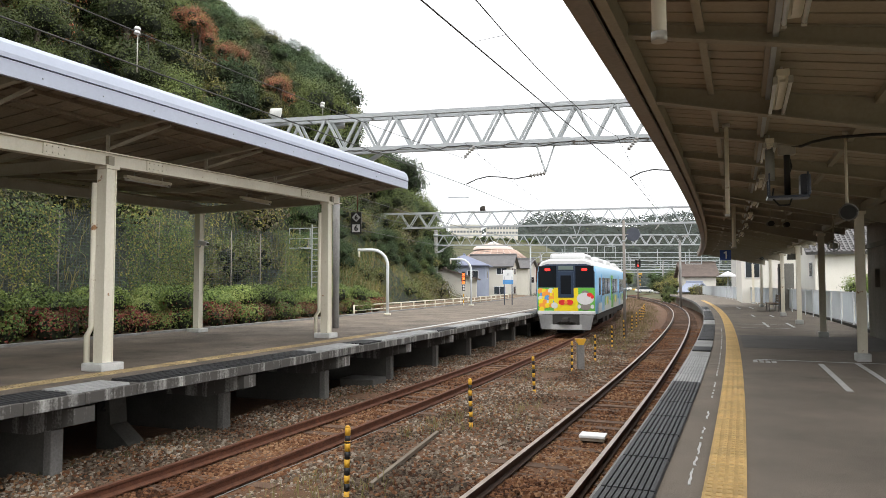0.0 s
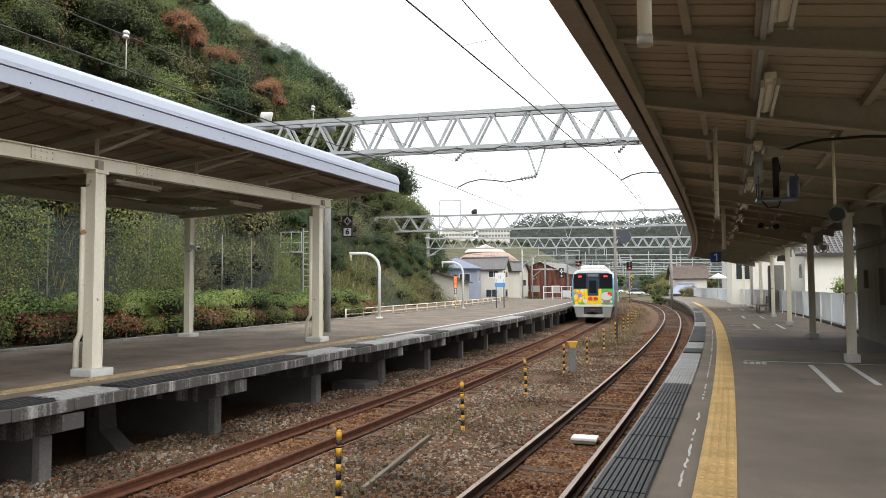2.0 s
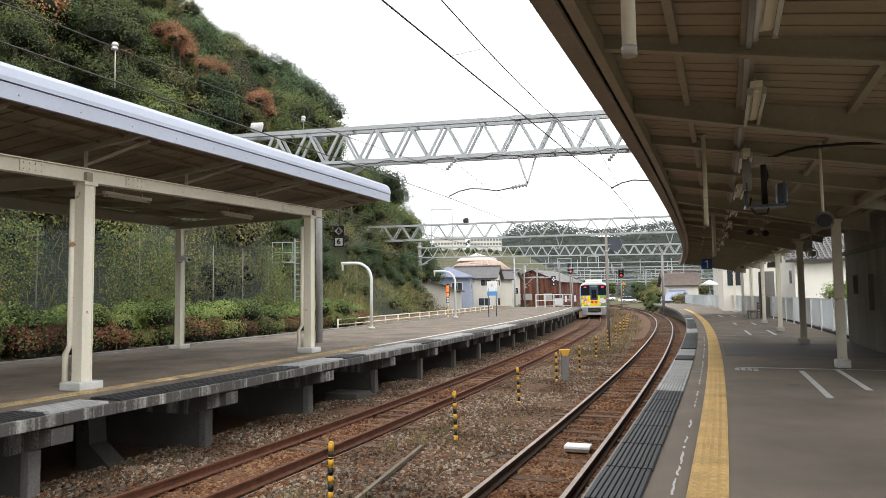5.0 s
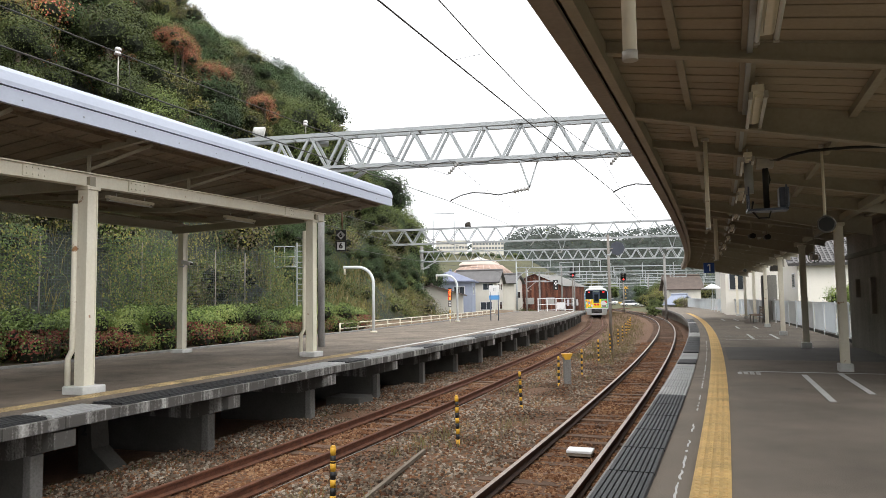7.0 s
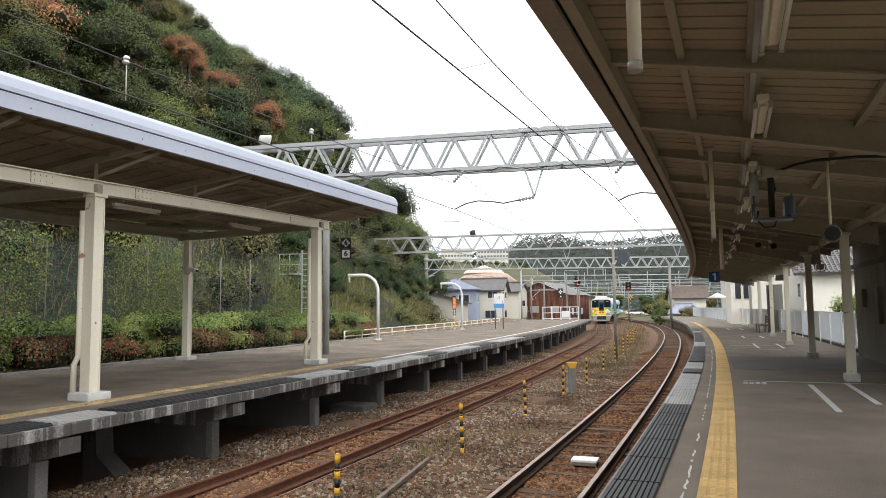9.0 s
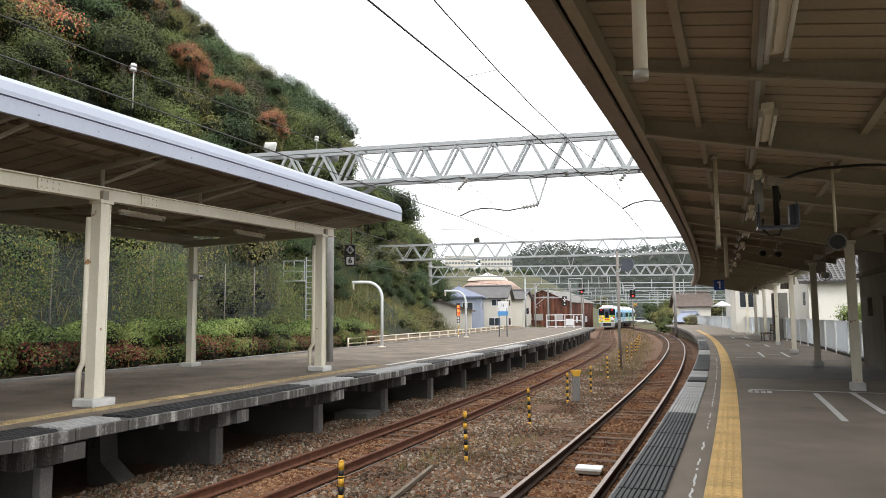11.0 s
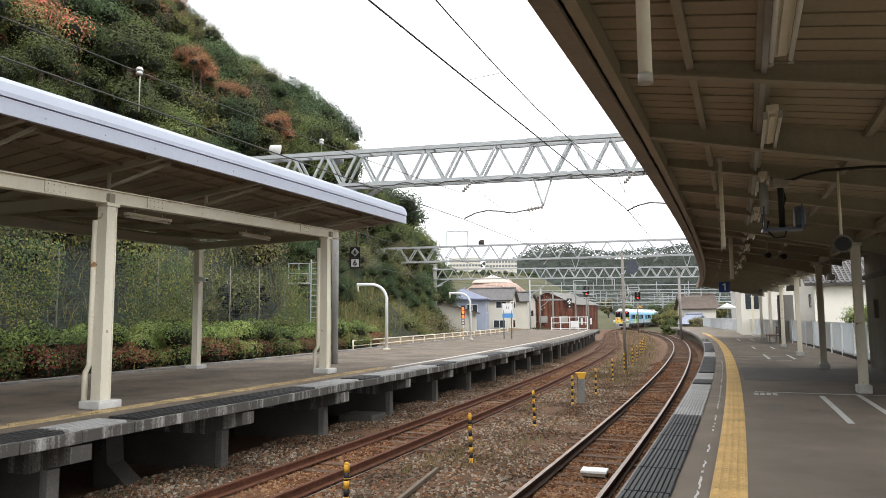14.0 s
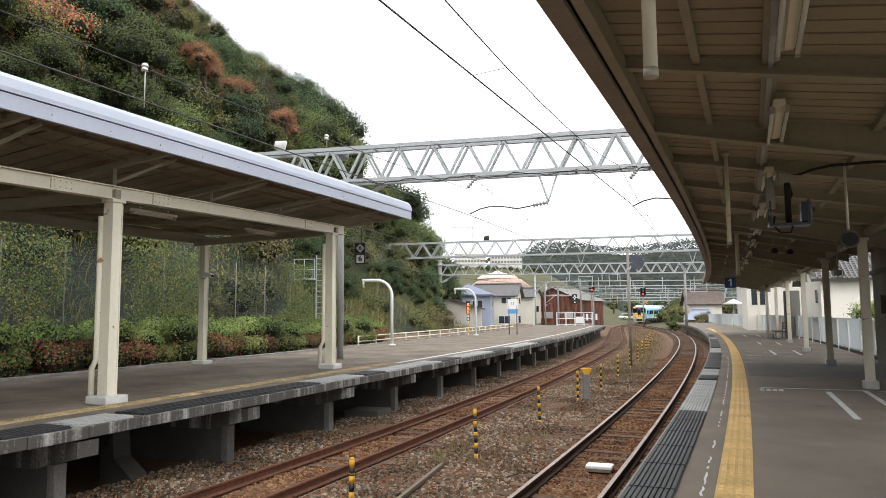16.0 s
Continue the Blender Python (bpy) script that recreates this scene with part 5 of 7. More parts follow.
# birds' nest like clump on the second gantry
bm = bmesh.new()
bmesh.ops.create_icosphere(bm, subdivisions=2, radius=0.26)
for v in bm.verts:
    v.co *= 1 + 0.4 * noise.noise(v.co * 6)
tagged(mesh_ob("nest", bm, "soffit_gap"), "dark twiggy clump sitting on the gantry", "nest").matrix_basis = Matrix.Translation((3.2, 55.7, 7.42))


# ---- houses and distance ----
M["plaster"] = material("plaster", (0.68, 0.65, 0.58), 0.8, dark=(0.54, 0.51, 0.45), scale=0.6, amount=0.4, fine=15, bump=0.08, streak=(1, 1, 0.3))
M["plaster_white"] = material("plaster_white", (0.82, 0.79, 0.72), 0.8, dark=(0.7, 0.67, 0.6), scale=0.6, amount=0.4, fine=15, bump=0.08, streak=(1, 1, 0.3))
M["plaster_blue"] = material("plaster_blue", (0.36, 0.4, 0.5), 0.8, dark=(0.28, 0.31, 0.4), scale=0.6, fine=15, bump=0.08)
M["plaster_grey"] = material("plaster_grey", (0.48, 0.47, 0.45), 0.8, dark=(0.34, 0.33, 0.31), scale=0.6, fine=15, bump=0.08)
M["roof_grey"] = material("roof_grey", (0.17, 0.165, 0.165), 0.6, dark=(0.1, 0.095, 0.095), scale=1.5, fine=12, bump=0.3, dist=0.03)
M["roof_blue"] = material("roof_blue", (0.25, 0.28, 0.38), 0.6, dark=(0.17, 0.19, 0.27), scale=1.5, fine=12, bump=0.3, dist=0.03)
M["roof_brown"] = material("roof_brown", (0.17, 0.13, 0.11), 0.75, dark=(0.09, 0.07, 0.06), scale=1.5, fine=12, bump=0.3, dist=0.03)
M["red_sheet"] = material("red_sheet", (0.27, 0.105, 0.062), 0.85, dark=(0.05, 0.02, 0.015), scale=1.0, amount=0.1, fine=10, bump=0.2, streak=(2.6, 2.6, 0.16), hi=0.14, spot=((0.42, 0.33, 0.27), 1.2, 0.67))
M["pink_dome"] = material("pink_dome", (0.46, 0.33, 0.27), 0.7, dark=(0.36, 0.25, 0.2), scale=0.3, fine=5, bump=0.05)
M["dome_pale"] = material("dome_pale", (0.66, 0.56, 0.5), 0.7, dark=(0.52, 0.42, 0.36), scale=0.3, fine=5, bump=0.05)
M["window_far"] = material("window_far", (0.2, 0.22, 0.23), 0.3, dark=(0.14, 0.15, 0.16), scale=1, fine=8, bump=0.0)
M["window_dark"] = material("window_dark", (0.05, 0.06, 0.07), 0.12, dark=(0.03, 0.035, 0.04), scale=2, fine=10, bump=0.0, spec=0.6)
M["car_white"] = material("car_white", (0.78, 0.78, 0.78), 0.25, dark=(0.7, 0.7, 0.7), scale=1, fine=10, bump=0.0, spec=0.6)


def house(x, y, z, rot, w, d, h, rise, wall, roof, windows=(), hip=False, label="", eave=0.5, tiled=False):
    top = tagged(empty("house", Matrix.Translation((x, y, z)) @ pose(0, 0, 0, 0, 0, rot)), label, "house", "houses beyond the station")
    bm = B()
    pts = [(-w / 2, -d / 2), (w / 2, -d / 2), (w / 2, d / 2), (-w / 2, d / 2)]
    lo = [bm.verts.new((*p, 0)) for p in pts]
    hi = [bm.verts.new((*p, h)) for p in pts]
    for i in range(4):
        j = (i + 1) % 4
        bm.faces.new((lo[i], lo[j], hi[j], hi[i]))
    if not hip:
        ra, rb = bm.verts.new((0, -d / 2, h + rise)), bm.verts.new((0, d / 2, h + rise))
        bm.faces.new((hi[0], hi[1], ra))
        bm.faces.new((hi[2], hi[3], rb))
    part("wall", bm, wall, top)
    bm = B()
    W, D = w / 2 + eave, d / 2 + eave
    drop = rise * eave / (w / 2)
    c = [(-W, -D, h - drop), (W, -D, h - drop), (W, D, h - drop), (-W, D, h - drop)]
    ins = w / 2 if hip else 0
    ra, rb = Vector((0, -D + ins, h + rise)), Vector((0, D - ins, h + rise))
    if hip and D - ins < 0.2:
        ra, rb = Vector((0, -0.2, h + rise)), Vector((0, 0.2, h + rise))
    V = [bm.verts.new(p) for p in (*c, ra, rb)]
    bm.faces.new((V[0], V[4], V[5], V[3]))
    bm.faces.new((V[1], V[2], V[5], V[4]))
    if hip:
        bm.faces.new((V[0], V[1], V[4]))
        bm.faces.new((V[2], V[3], V[5]))
    bmesh.ops.recalc_face_normals(bm, faces=bm.faces)
    bmesh.ops.solidify(bm, geom=list(bm.faces), thickness=0.18)
    rf = part("roof", bm, roof, top)
    part("ridge", cyl(B(), ra + Vector((0, 0, 0.06)), rb + Vector((0, 0, 0.06)), 0.14, seg=8), roof, rf)
    if tiled:
        n = Vector((rise, 0, w / 2)).normalized()
        for sgn in (-1, 1):
            bm = B()
            for i in range(int((2 * D) / 0.24)):
                yy = -D + 0.12 + 0.24 * i
                bar(bm, (sgn * W, yy, h - drop + 0.03), (0, yy, h + rise + 0.03), 0.09, 0.06)
            for i in range(1, 16):
                q = i / 16
                bar(bm, (sgn * W * q, -D, h - drop * q + rise * (1 - q) + 0.02), (sgn * W * q, D, h - drop * q + rise * (1 - q) + 0.02), 0.05, 0.05)
            part("roof_tiling", bm, roof, rf)
    for side, u, zz, ww, hh in windows:
        m = {"f": pose(u, -d / 2, zz), "r": pose(w / 2, u, zz, 0, 0, 90), "l": pose(-w / 2, u, zz, 0, 0, -90), "b": pose(u, d / 2, zz, 0, 0, 180)}[side]
        wi = part("window", box(B(), -ww / 2, ww / 2, -0.03, 0.05, -hh / 2, hh / 2), "sign_white", top, "white framed window")
        wi.matrix_basis = m
        part("pane", box(B(), -ww / 2 + 0.07, -0.03, -0.045, -0.03, -hh / 2 + 0.07, hh / 2 - 0.07), "window_dark", wi)
        part("pane", box(B(), 0.03, ww / 2 - 0.07, -0.045, -0.03, -hh / 2 + 0.07, hh / 2 - 0.07), "window_dark", wi)
    return top


house(3.0, 98, G, -8, 6.4, 6.5, 5.7, 1.3, "plaster_blue", "roof_blue", (("f", -1.6, 4.2, 1.5, 1.1), ("f", 1.5, 4.2, 1.5, 1.1), ("f", 1.0, 1.6, 1.8, 1.5), ("r", 0, 4.2, 1.5, 1.1)), True, "two-storey house with blue grey walls and hipped roof")
house(7.6, 106, G, 74, 5.0, 6.2, 5.8, 1.5, "plaster", "roof_grey", (("l", -1.8, 4.8, 1.6, 1.0), ("l", 1.4, 4.8, 1.6, 1.0), ("f", -0.9, 4.8, 1.1, 1.0), ("f", 1.0, 4.8, 1.1, 1.0), ("l", -1.5, 2.0, 1.8, 1.2), ("f", 0.6, 2.0, 1.8, 1.2)), False, "two-storey grey house with a dark gabled roof")
house(13.4, 118, G, 60, 3.4, 3.4, 5.9, 1.2, "plaster", "roof_grey", (("f", 0, 3.6, 1.5, 1.1),), False, "pale house with a grey gabled roof")
house(0.4, 88, G, -4, 7.6, 5.0, 3.7, 1.15, "plaster", "roof_brown", (("f", 0, 1.8, 1.2, 1.2),), False, "small house with a low brown roof")
house(-1.5, 112, G + 1.5, 10, 7, 7, 5.0, 1.6, "plaster", "roof_grey", (("f", 0, 3.6, 1.5, 1.1),), True, "pale house with a grey roof behind trees")
house(26.8, 41.1, -0.6, 70, 8, 10, 4.1, 2.0, "plaster_white", "roof_grey", (("b", -2.6, 2.9, 1.0, 0.9),), False, "cream house with a grey tiled roof behind the fence", 0.5, True)
house(36.4, 79, -0.6, -24, 7, 8, 6.5, 1.6, "plaster_grey", "roof_grey", (("f", -2.0, 2.6, 1.6, 1.9), ("f", 1.2, 2.6, 1.4, 1.9)), True, "beige two-storey building with white framed windows")
house(38.3, 106, G, 82, 4.6, 4.6, 4.4, 1.7, "plaster", "roof_brown", (), False, "low building with a steep dark tiled roof")
house(27.5, 57.5, -0.6, -20, 6, 8, 5.4, 1.4, "plaster_white", "roof_grey", (("f", -2.2, 3.3, 1.1, 1.6),), True, "pale house behind the platform fence")

house(36.2, 101, G, 20, 2.6, 2.4, 2.2, 1.0, "plaster", "plaster_blue", (), False, "small white shed with a pale sheet roof")

# rusty corrugated barn
s = tagged(empty("barn", Matrix.Translation((18.0, 120, G)) @ pose(0, 0, 0, 0, 0, -27)), "rusty red corrugated iron barn with a grey roof", "barn")
w, d, h, r = 9.4, 15, 5.2, 2.0
part("gable_back", box(B(), -w / 2, w / 2, d - 0.1, d, 0, h), "red_sheet", s)
bm = B()
n = 42
for i in range(n):
    a = -w / 2 + w * i / n
    b = a + w / n * 0.55
    za, zb = h + r * (1 - abs(a) / (w / 2)), h + r * (1 - abs(b) / (w / 2))
    c = a + w / n
    zc = h + r * (1 - abs(c) / (w / 2))
    for q in (((a, 0, 0), (b, 0.08, 0), (b, 0.08, zb), (a, 0, za)), ((b, 0.08, 0), (c, 0, 0), (c, 0, zc), (b, 0.08, zb))):
        bm.faces.new([bm.verts.new(p) for p in q])
bmesh.ops.remove_doubles(bm, verts=bm.verts, dist=0.001)
part("gable", bm, "red_sheet", s, "rusty corrugated gable")
for sg in (-1, 1):
    bm = B()
    lo = [bm.verts.new((sg * (w / 2 + 0.07 * (i % 2)), d * i / 60, 0)) for i in range(61)]
    hi = [bm.verts.new(v.co + Vector((0, 0, h))) for v in lo]
    for i in range(60):
        bm.faces.new((lo[i], lo[i + 1], hi[i + 1], hi[i]))
    part("side_wall", bm, "red_sheet", s, "rusty corrugated side wall")
    bm = B()
    v = [bm.verts.new(p) for p in ((sg * (w / 2 + 0.5), -0.4, h - 0.2), (0, -0.4, h + r + 0.05), (0, d + 0.4, h + r + 0.05), (sg * (w / 2 + 0.5), d + 0.4, h - 0.2))]
    bm.faces.new(v)
    bmesh.ops.solidify(bm, geom=list(bm.faces), thickness=0.1)
    part("roof_slope", bm, "plaster_grey", s, "weathered grey sheet roof")
for q in (-3.6, -1.6, 2.0):
    part("gable_window", box(B(), q, q + 1.5, -0.08, 0.02, 2.0, 3.1), "plaster_grey", s, "pale boarded window")
for q, z in ((3, 1.6), (6, 1.6), (9, 1.6)):
    part("window", box(B(), w / 2 + 0.1, w / 2 + 0.16, q, q + 1.2, z, z + 1.1), "sign_white", s)

# domed hall on the rise behind: a wide ring roof, a shallow dome and a white cap
s = tagged(empty("domed_hall", Matrix.Translation((15.4, 205, 0))), "round hall with a pale pink dome", "hall")
part("drum", cyl(B(), (0, 0, land(15.4, 205) - 2), (0, 0, 8.3), 9.0, 9.0, 48), "pink_dome", s, "pinkish round wall")
bm = cyl(B(), (0, 0, 8.2), (0, 0, 8.5), 9.6, 9.6, 48)
cyl(bm, (0, 0, 8.5), (0, 0, 11.2), 9.6, 6.0, 48)
part("ring_roof", bm, "pink_dome", s, "pale pink ring roof")
bm = B()
bmesh.ops.create_uvsphere(bm, u_segments=40, v_segments=16, radius=1)
bmesh.ops.delete(bm, geom=[v for v in bm.verts if v.co.z < -0.01], context="VERTS")
bmesh.ops.scale(bm, vec=(6.0, 6.0, 1.9), verts=bm.verts)
bmesh.ops.translate(bm, vec=(-0.7, 0, 11.3), verts=bm.verts)
for f in bm.faces:
    f.smooth = True
part("dome", bm, "dome_pale", s, "pale shallow dome")
part("crown", cyl(B(), (-0.7, 0, 12.9), (-0.7, 0, 13.9), 2.2, 0.15, 20), "sign_white", s, "white cone crown")
bm = B()
for i in range(24):
    a = i * math.pi / 12
    bar(bm, (9.6 * math.cos(a), 9.6 * math.sin(a), 8.55), (6.0 * math.cos(a), 6.0 * math.sin(a), 11.25), 0.1, 0.1)
part("roof_ribs", bm, "dome_pale", s)

# school blocks on the slope
for x, y, w, z1 in ((11, 335, 15, 29.6), (28.5, 336, 15, 29.2), (-8, 340, 12, 28.5)):
    z0 = land(x, y) - 1
    s = tagged(empty("school_block", Matrix.Translation((x, y, 0))), "long cream school block with window bands on the slope", "building", "school blocks")
    part("wall", box(B(), -w / 2, w / 2, 0, 7, z0, z1, 0.1), "plaster", s)
    for k in range(2):
        for i in range(int(w / 1.5)):
            part("window", box(B(), -w / 2 + 0.3 + 1.5 * i, -w / 2 + 1.4 + 1.5 * i, -0.06, 0.02, z1 - 1.7 - 2.1 * k, z1 - 0.7 - 2.1 * k), "window_far", s)
    part("parapet", box(B(), -w / 2 - 0.2, w / 2 + 0.2, -0.2, 7.2, z1, z1 + 0.4), "sign_white", s)

# parked cars beyond the crossing
def car(x, y, rot, mat, label):
    s = tagged(empty("car", Matrix.Translation((x, y, land(x, y))) @ pose(0, 0, 0, 0, 0, rot)), label, "car", "parked cars")
    bm = box(B(), -2.1, 2.1, -0.82, 0.82, 0.3, 0.9, 0.15)
    part("body", bm, mat, s)
    bm = B()
    v = []
    for z, k, e in ((0.88, 1.55, 0.78), (1.5, 1.0, 0.66)):
        v += [bm.verts.new(p) for p in ((-k - 0.25, -e, z), (k, -e, z), (k, e, z), (-k - 0.25, e, z))]
    for f in ((0, 1, 5, 4), (1, 2, 6, 5), (2, 3, 7, 6), (3, 0, 4, 7)):
        bm.faces.new([v[i] for i in f])
    part("glasshouse", bm, "window_dark", s)
    part("roof", box(B(), -1.25, 1.0, -0.66, 0.66, 1.48, 1.55, 0.03), mat, s)
    for a in (-1.3, 1.3):
        for b in (-0.75, 0.75):
            wh = part("wheel", cyl(B(), (a, b - 0.1, 0.31), (a, b + 0.1, 0.31), 0.31, seg=16), "black", s)
            part("rim", cyl(B(), (a, b - 0.11, 0.31), (a, b + 0.11, 0.31), 0.18, seg=12), "galvanised", wh)


for x, y, r in ((44, 172, 10), (49.5, 173, 12), (55, 176, 8), (5.4, 80.5, 70)):
    car(x, y, r, "car_white", "white parked car beside the line")
# striped crossing gear
s = tagged(empty("crossing_gear", Matrix.Translation((53.4, 190, land(53.4, 190)))), "yellow and black crossing gear beside the line", "crossing gear")
for i in range(3):
    part("block", box(B(), -2.0 + 0.8 * i, -1.25 + 0.8 * i, -0.3, 0.3, 0, 0.55, 0.05), "yellow", s)
    part("block_band", box(B(), -1.25 + 0.8 * i, -1.2 + 0.8 * i, -0.3, 0.3, 0, 0.5), "black", s)
for i in range(10):
    part("post_band", cyl(B(), (0, 0, 0.5 * i), (0, 0, 0.5 * i + 0.5), 0.1), "yellow" if i % 2 else "black", s)
bm = bar(B(), (-0.6, -0.1, 4.2), (0.6, -0.1, 4.8), 0.06, 0.2)
bar(bm, (-0.6, -0.1, 4.8), (0.6, -0.1, 4.2), 0.06, 0.2)
part("cross_board", bm, "yellow", s)
for a in (-0.4, 0.4):
    part("lamp", cyl(B(), (a, -0.1, 3.6), (a, -0.25, 3.6), 0.18, seg=14), "black", s)
# ---- greenery ----
GREEN_DARK = [(0.02, 0.035, 0.014), (0.04, 0.066, 0.024), (0.07, 0.1, 0.036)]
M["leaf_dark"] = leafy("leaf_dark", [tuple(1.3 * v for v in g) for g in GREEN_DARK])
# bluish grey of distance haze is mixed into these leaf colours
M["leaf_hazy"] = leafy("leaf_hazy", [(0.026, 0.036, 0.032), (0.042, 0.055, 0.046), (0.066, 0.078, 0.058)])
M["leaf_mid"] = leafy("leaf_mid", [(0.04, 0.056, 0.016), (0.088, 0.115, 0.033), (0.16, 0.185, 0.052)])
M["leaf_olive"] = leafy("leaf_olive", [(0.08, 0.078, 0.022), (0.17, 0.155, 0.04), (0.29, 0.25, 0.07)])
M["leaf_rust"] = leafy("leaf_rust", [(0.2, 0.065, 0.04), (0.4, 0.11, 0.07), (0.55, 0.2, 0.12)])
M["leaf_bare"] = leafy("leaf_bare", [(0.08, 0.065, 0.045), (0.13, 0.11, 0.07), (0.18, 0.15, 0.095)])
M["leaf_hedge"] = leafy("leaf_hedge", [(0.03, 0.048, 0.014), (0.085, 0.13, 0.034), (0.18, 0.24, 0.06), (0.34, 0.36, 0.13)])
M["leaf_red"] = leafy("leaf_red", [(0.07, 0.035, 0.02), (0.18, 0.05, 0.035), (0.3, 0.075, 0.06)])
M["straw"] = leafy("straw", [(0.1, 0.1, 0.03), (0.2, 0.17, 0.07), (0.34, 0.28, 0.15)], 0.8)
M["weed"] = leafy("weed", [(0.07, 0.06, 0.025), (0.13, 0.1, 0.05), (0.22, 0.17, 0.09)], 0.8)
M["grass_blade"] = leafy("grass_blade", [(0.04, 0.06, 0.015), (0.09, 0.11, 0.03), (0.2, 0.18, 0.07)], 0.8)
M["bark"] = material("bark", (0.11, 0.085, 0.06), 0.9, dark=(0.05, 0.04, 0.03), scale=4, fine=30, bump=0.5, dist=0.02)
# near-black colour that stands in for the shade inside crowns and bushes
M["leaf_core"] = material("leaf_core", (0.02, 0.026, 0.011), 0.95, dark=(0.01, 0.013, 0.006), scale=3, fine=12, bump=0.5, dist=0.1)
rng = np.random.default_rng(7)


def leaf_mesh(name, c, nrm, size, mats, pick=None, slim=0.6):
    """Small folded leaves at the points c, facing nrm."""
    n = len(c)
    nrm = nrm / np.linalg.norm(nrm, axis=1, keepdims=True)
    a = np.cross(nrm, rng.normal(size=(n, 3)))
    a /= np.linalg.norm(a, axis=1, keepdims=True)
    b = np.cross(nrm, a)
    size = np.asarray(size).reshape(-1, 1)
    v = np.empty((n, 4, 3))
    v[:, 0] = c - a * size
    v[:, 1] = c + b * size * slim + nrm * size * 0.18
    v[:, 2] = c + a * size
    v[:, 3] = c - b * size * slim + nrm * size * 0.18
    me = bpy.data.meshes.new(name)
    me.vertices.add(4 * n)
    me.vertices.foreach_set("co", v.ravel())
    me.loops.add(4 * n)
    me.loops.foreach_set("vertex_index", np.arange(4 * n))
    me.polygons.add(n)
    me.polygons.foreach_set("loop_start", np.arange(n) * 4)
    if pick is not None:
        me.polygons.foreach_set("material_index", np.asarray(pick, dtype=np.int32))
    me.update()
    me.validate()
    for m in mats:
        me.materials.append(M[m])
    return me


def lobed(n, lobes, r_leaf, squash=0.8):
    """Leaf points on the shells of several lobes."""
    L = np.array(lobes)
    w = L[:, 3] ** 2
    k = rng.choice(len(L), size=n, p=w / w.sum())
    d = rng.normal(size=(n, 3))
    d[:, 2] = np.where(rng.random(n) < 0.75, np.abs(d[:, 2]), d[:, 2])
    d /= np.linalg.norm(d, axis=1, keepdims=True)
    r = L[k, 3] * (0.78 + 0.3 * rng.random(n) ** 0.7)
    c = L[k, :3] + d * r[:, None] * np.array((1, 1, squash))
    return c, d + 0.33 * rng.normal(size=(n, 3))


# solid lumps added inside the lobes; their dark colour plays the inner shade
def core(lobes, k=0.8, squash=0.8):
    bm = B()
    for x, y, z, r in lobes:
        made = bmesh.ops.create_icosphere(bm, subdivisions=1, radius=r * k)["verts"]
        for v in made:
            v.co *= 1 + 0.25 * noise.noise(v.co * (2 / r) + Vector((x, y, z)))
            v.co.z *= squash
            v.co += Vector((x, y, z))
    return bm


def tree_meshes(h, r, n, leaf, mat, sparse=False):
    lobes = [(0, 0, h - r * 0.7, r * 0.62)]
    for i in range(9):
        a = i * 2.4 + random.uniform(-0.3, 0.3)
        q = r * random.uniform(0.35, 0.85)
        lobes.append((q * math.cos(a), q * math.sin(a), h - r * random.uniform(0.75, 1.9), r * random.uniform(0.3, 0.5)))
    c, d = lobed(n, lobes, leaf)
    c += rng.normal(size=c.shape) * np.array((0.2, 0.2, 0.24))
    other = {"leaf_rust": ["leaf_rust", "leaf_olive", "leaf_bare"], "leaf_olive": ["leaf_olive", "leaf_mid", "leaf_bare"]}.get(mat, [mat])
    pick = rng.choice(3, n, p=(0.5, 0.3, 0.2)) if len(other) > 1 else None
    crown = leaf_mesh("crown", c, d, leaf * (0.6 + 0.8 * rng.random(n)), other, pick)
    bm = B()
    tube(bm, [(0, 0, -1.0), (0.05, 0.04, h * 0.3), (-0.05, 0.1, h * 0.6), (0, 0, h - r * 0.8)], 0.16, 8)
    for x, y, z, q in lobes[1:]:
        tube(bm, [(0, 0, max(0.2, z - r * 0.9)), (x * 0.5, y * 0.5, z - r * 0.25), (x, y, z)], 0.055, 5)
        if sparse:
            for _ in range(5):
                e = Vector((x, y, z)) + Vector([random.uniform(-1, 1) * q * 1.3 for _ in range(3)])
                tube(bm, [(x * 0.6, y * 0.6, z - r * 0.2), e.lerp(Vector((x, y, z)), 0.4), e], 0.022, 4)
    trunk = bpy.data.meshes.new("trunk")
    bm.to_mesh(trunk)
    bm.free()
    trunk.materials.append(M["bark"])
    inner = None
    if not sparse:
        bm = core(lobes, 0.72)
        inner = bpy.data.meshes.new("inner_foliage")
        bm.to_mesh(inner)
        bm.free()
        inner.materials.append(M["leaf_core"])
    return crown, trunk, inner


KINDS = []
for mat, n, words, share in (("leaf_dark", 2600, "dark evergreen tree with a dense rounded crown", 2.4), ("leaf_dark", 2600, "dark evergreen tree with a broad uneven crown", 2), ("leaf_mid", 2400, "green tree with a broad leafy crown", 5), ("leaf_mid", 2400, "green tree with a tall leafy crown", 3), ("leaf_olive", 2000, "yellowing green tree in autumn leaf", 5), ("leaf_rust", 1700, "rust red autumn tree", 1.8), ("leaf_bare", 900, "half bare brown tree with thin twigs", 2.6)):
    h, r = random.uniform(6.5, 8.0), random.uniform(2.2, 2.7)
    if mat in ("leaf_rust", "leaf_bare"):
        h, r = 6.0, 1.9
    KINDS.append((tree_meshes(h, r, int(n * 5.2), 0.064, mat, mat == "leaf_bare"), words, share))
shares = np.array([k[2] for k in KINDS]) / sum(k[2] for k in KINDS)


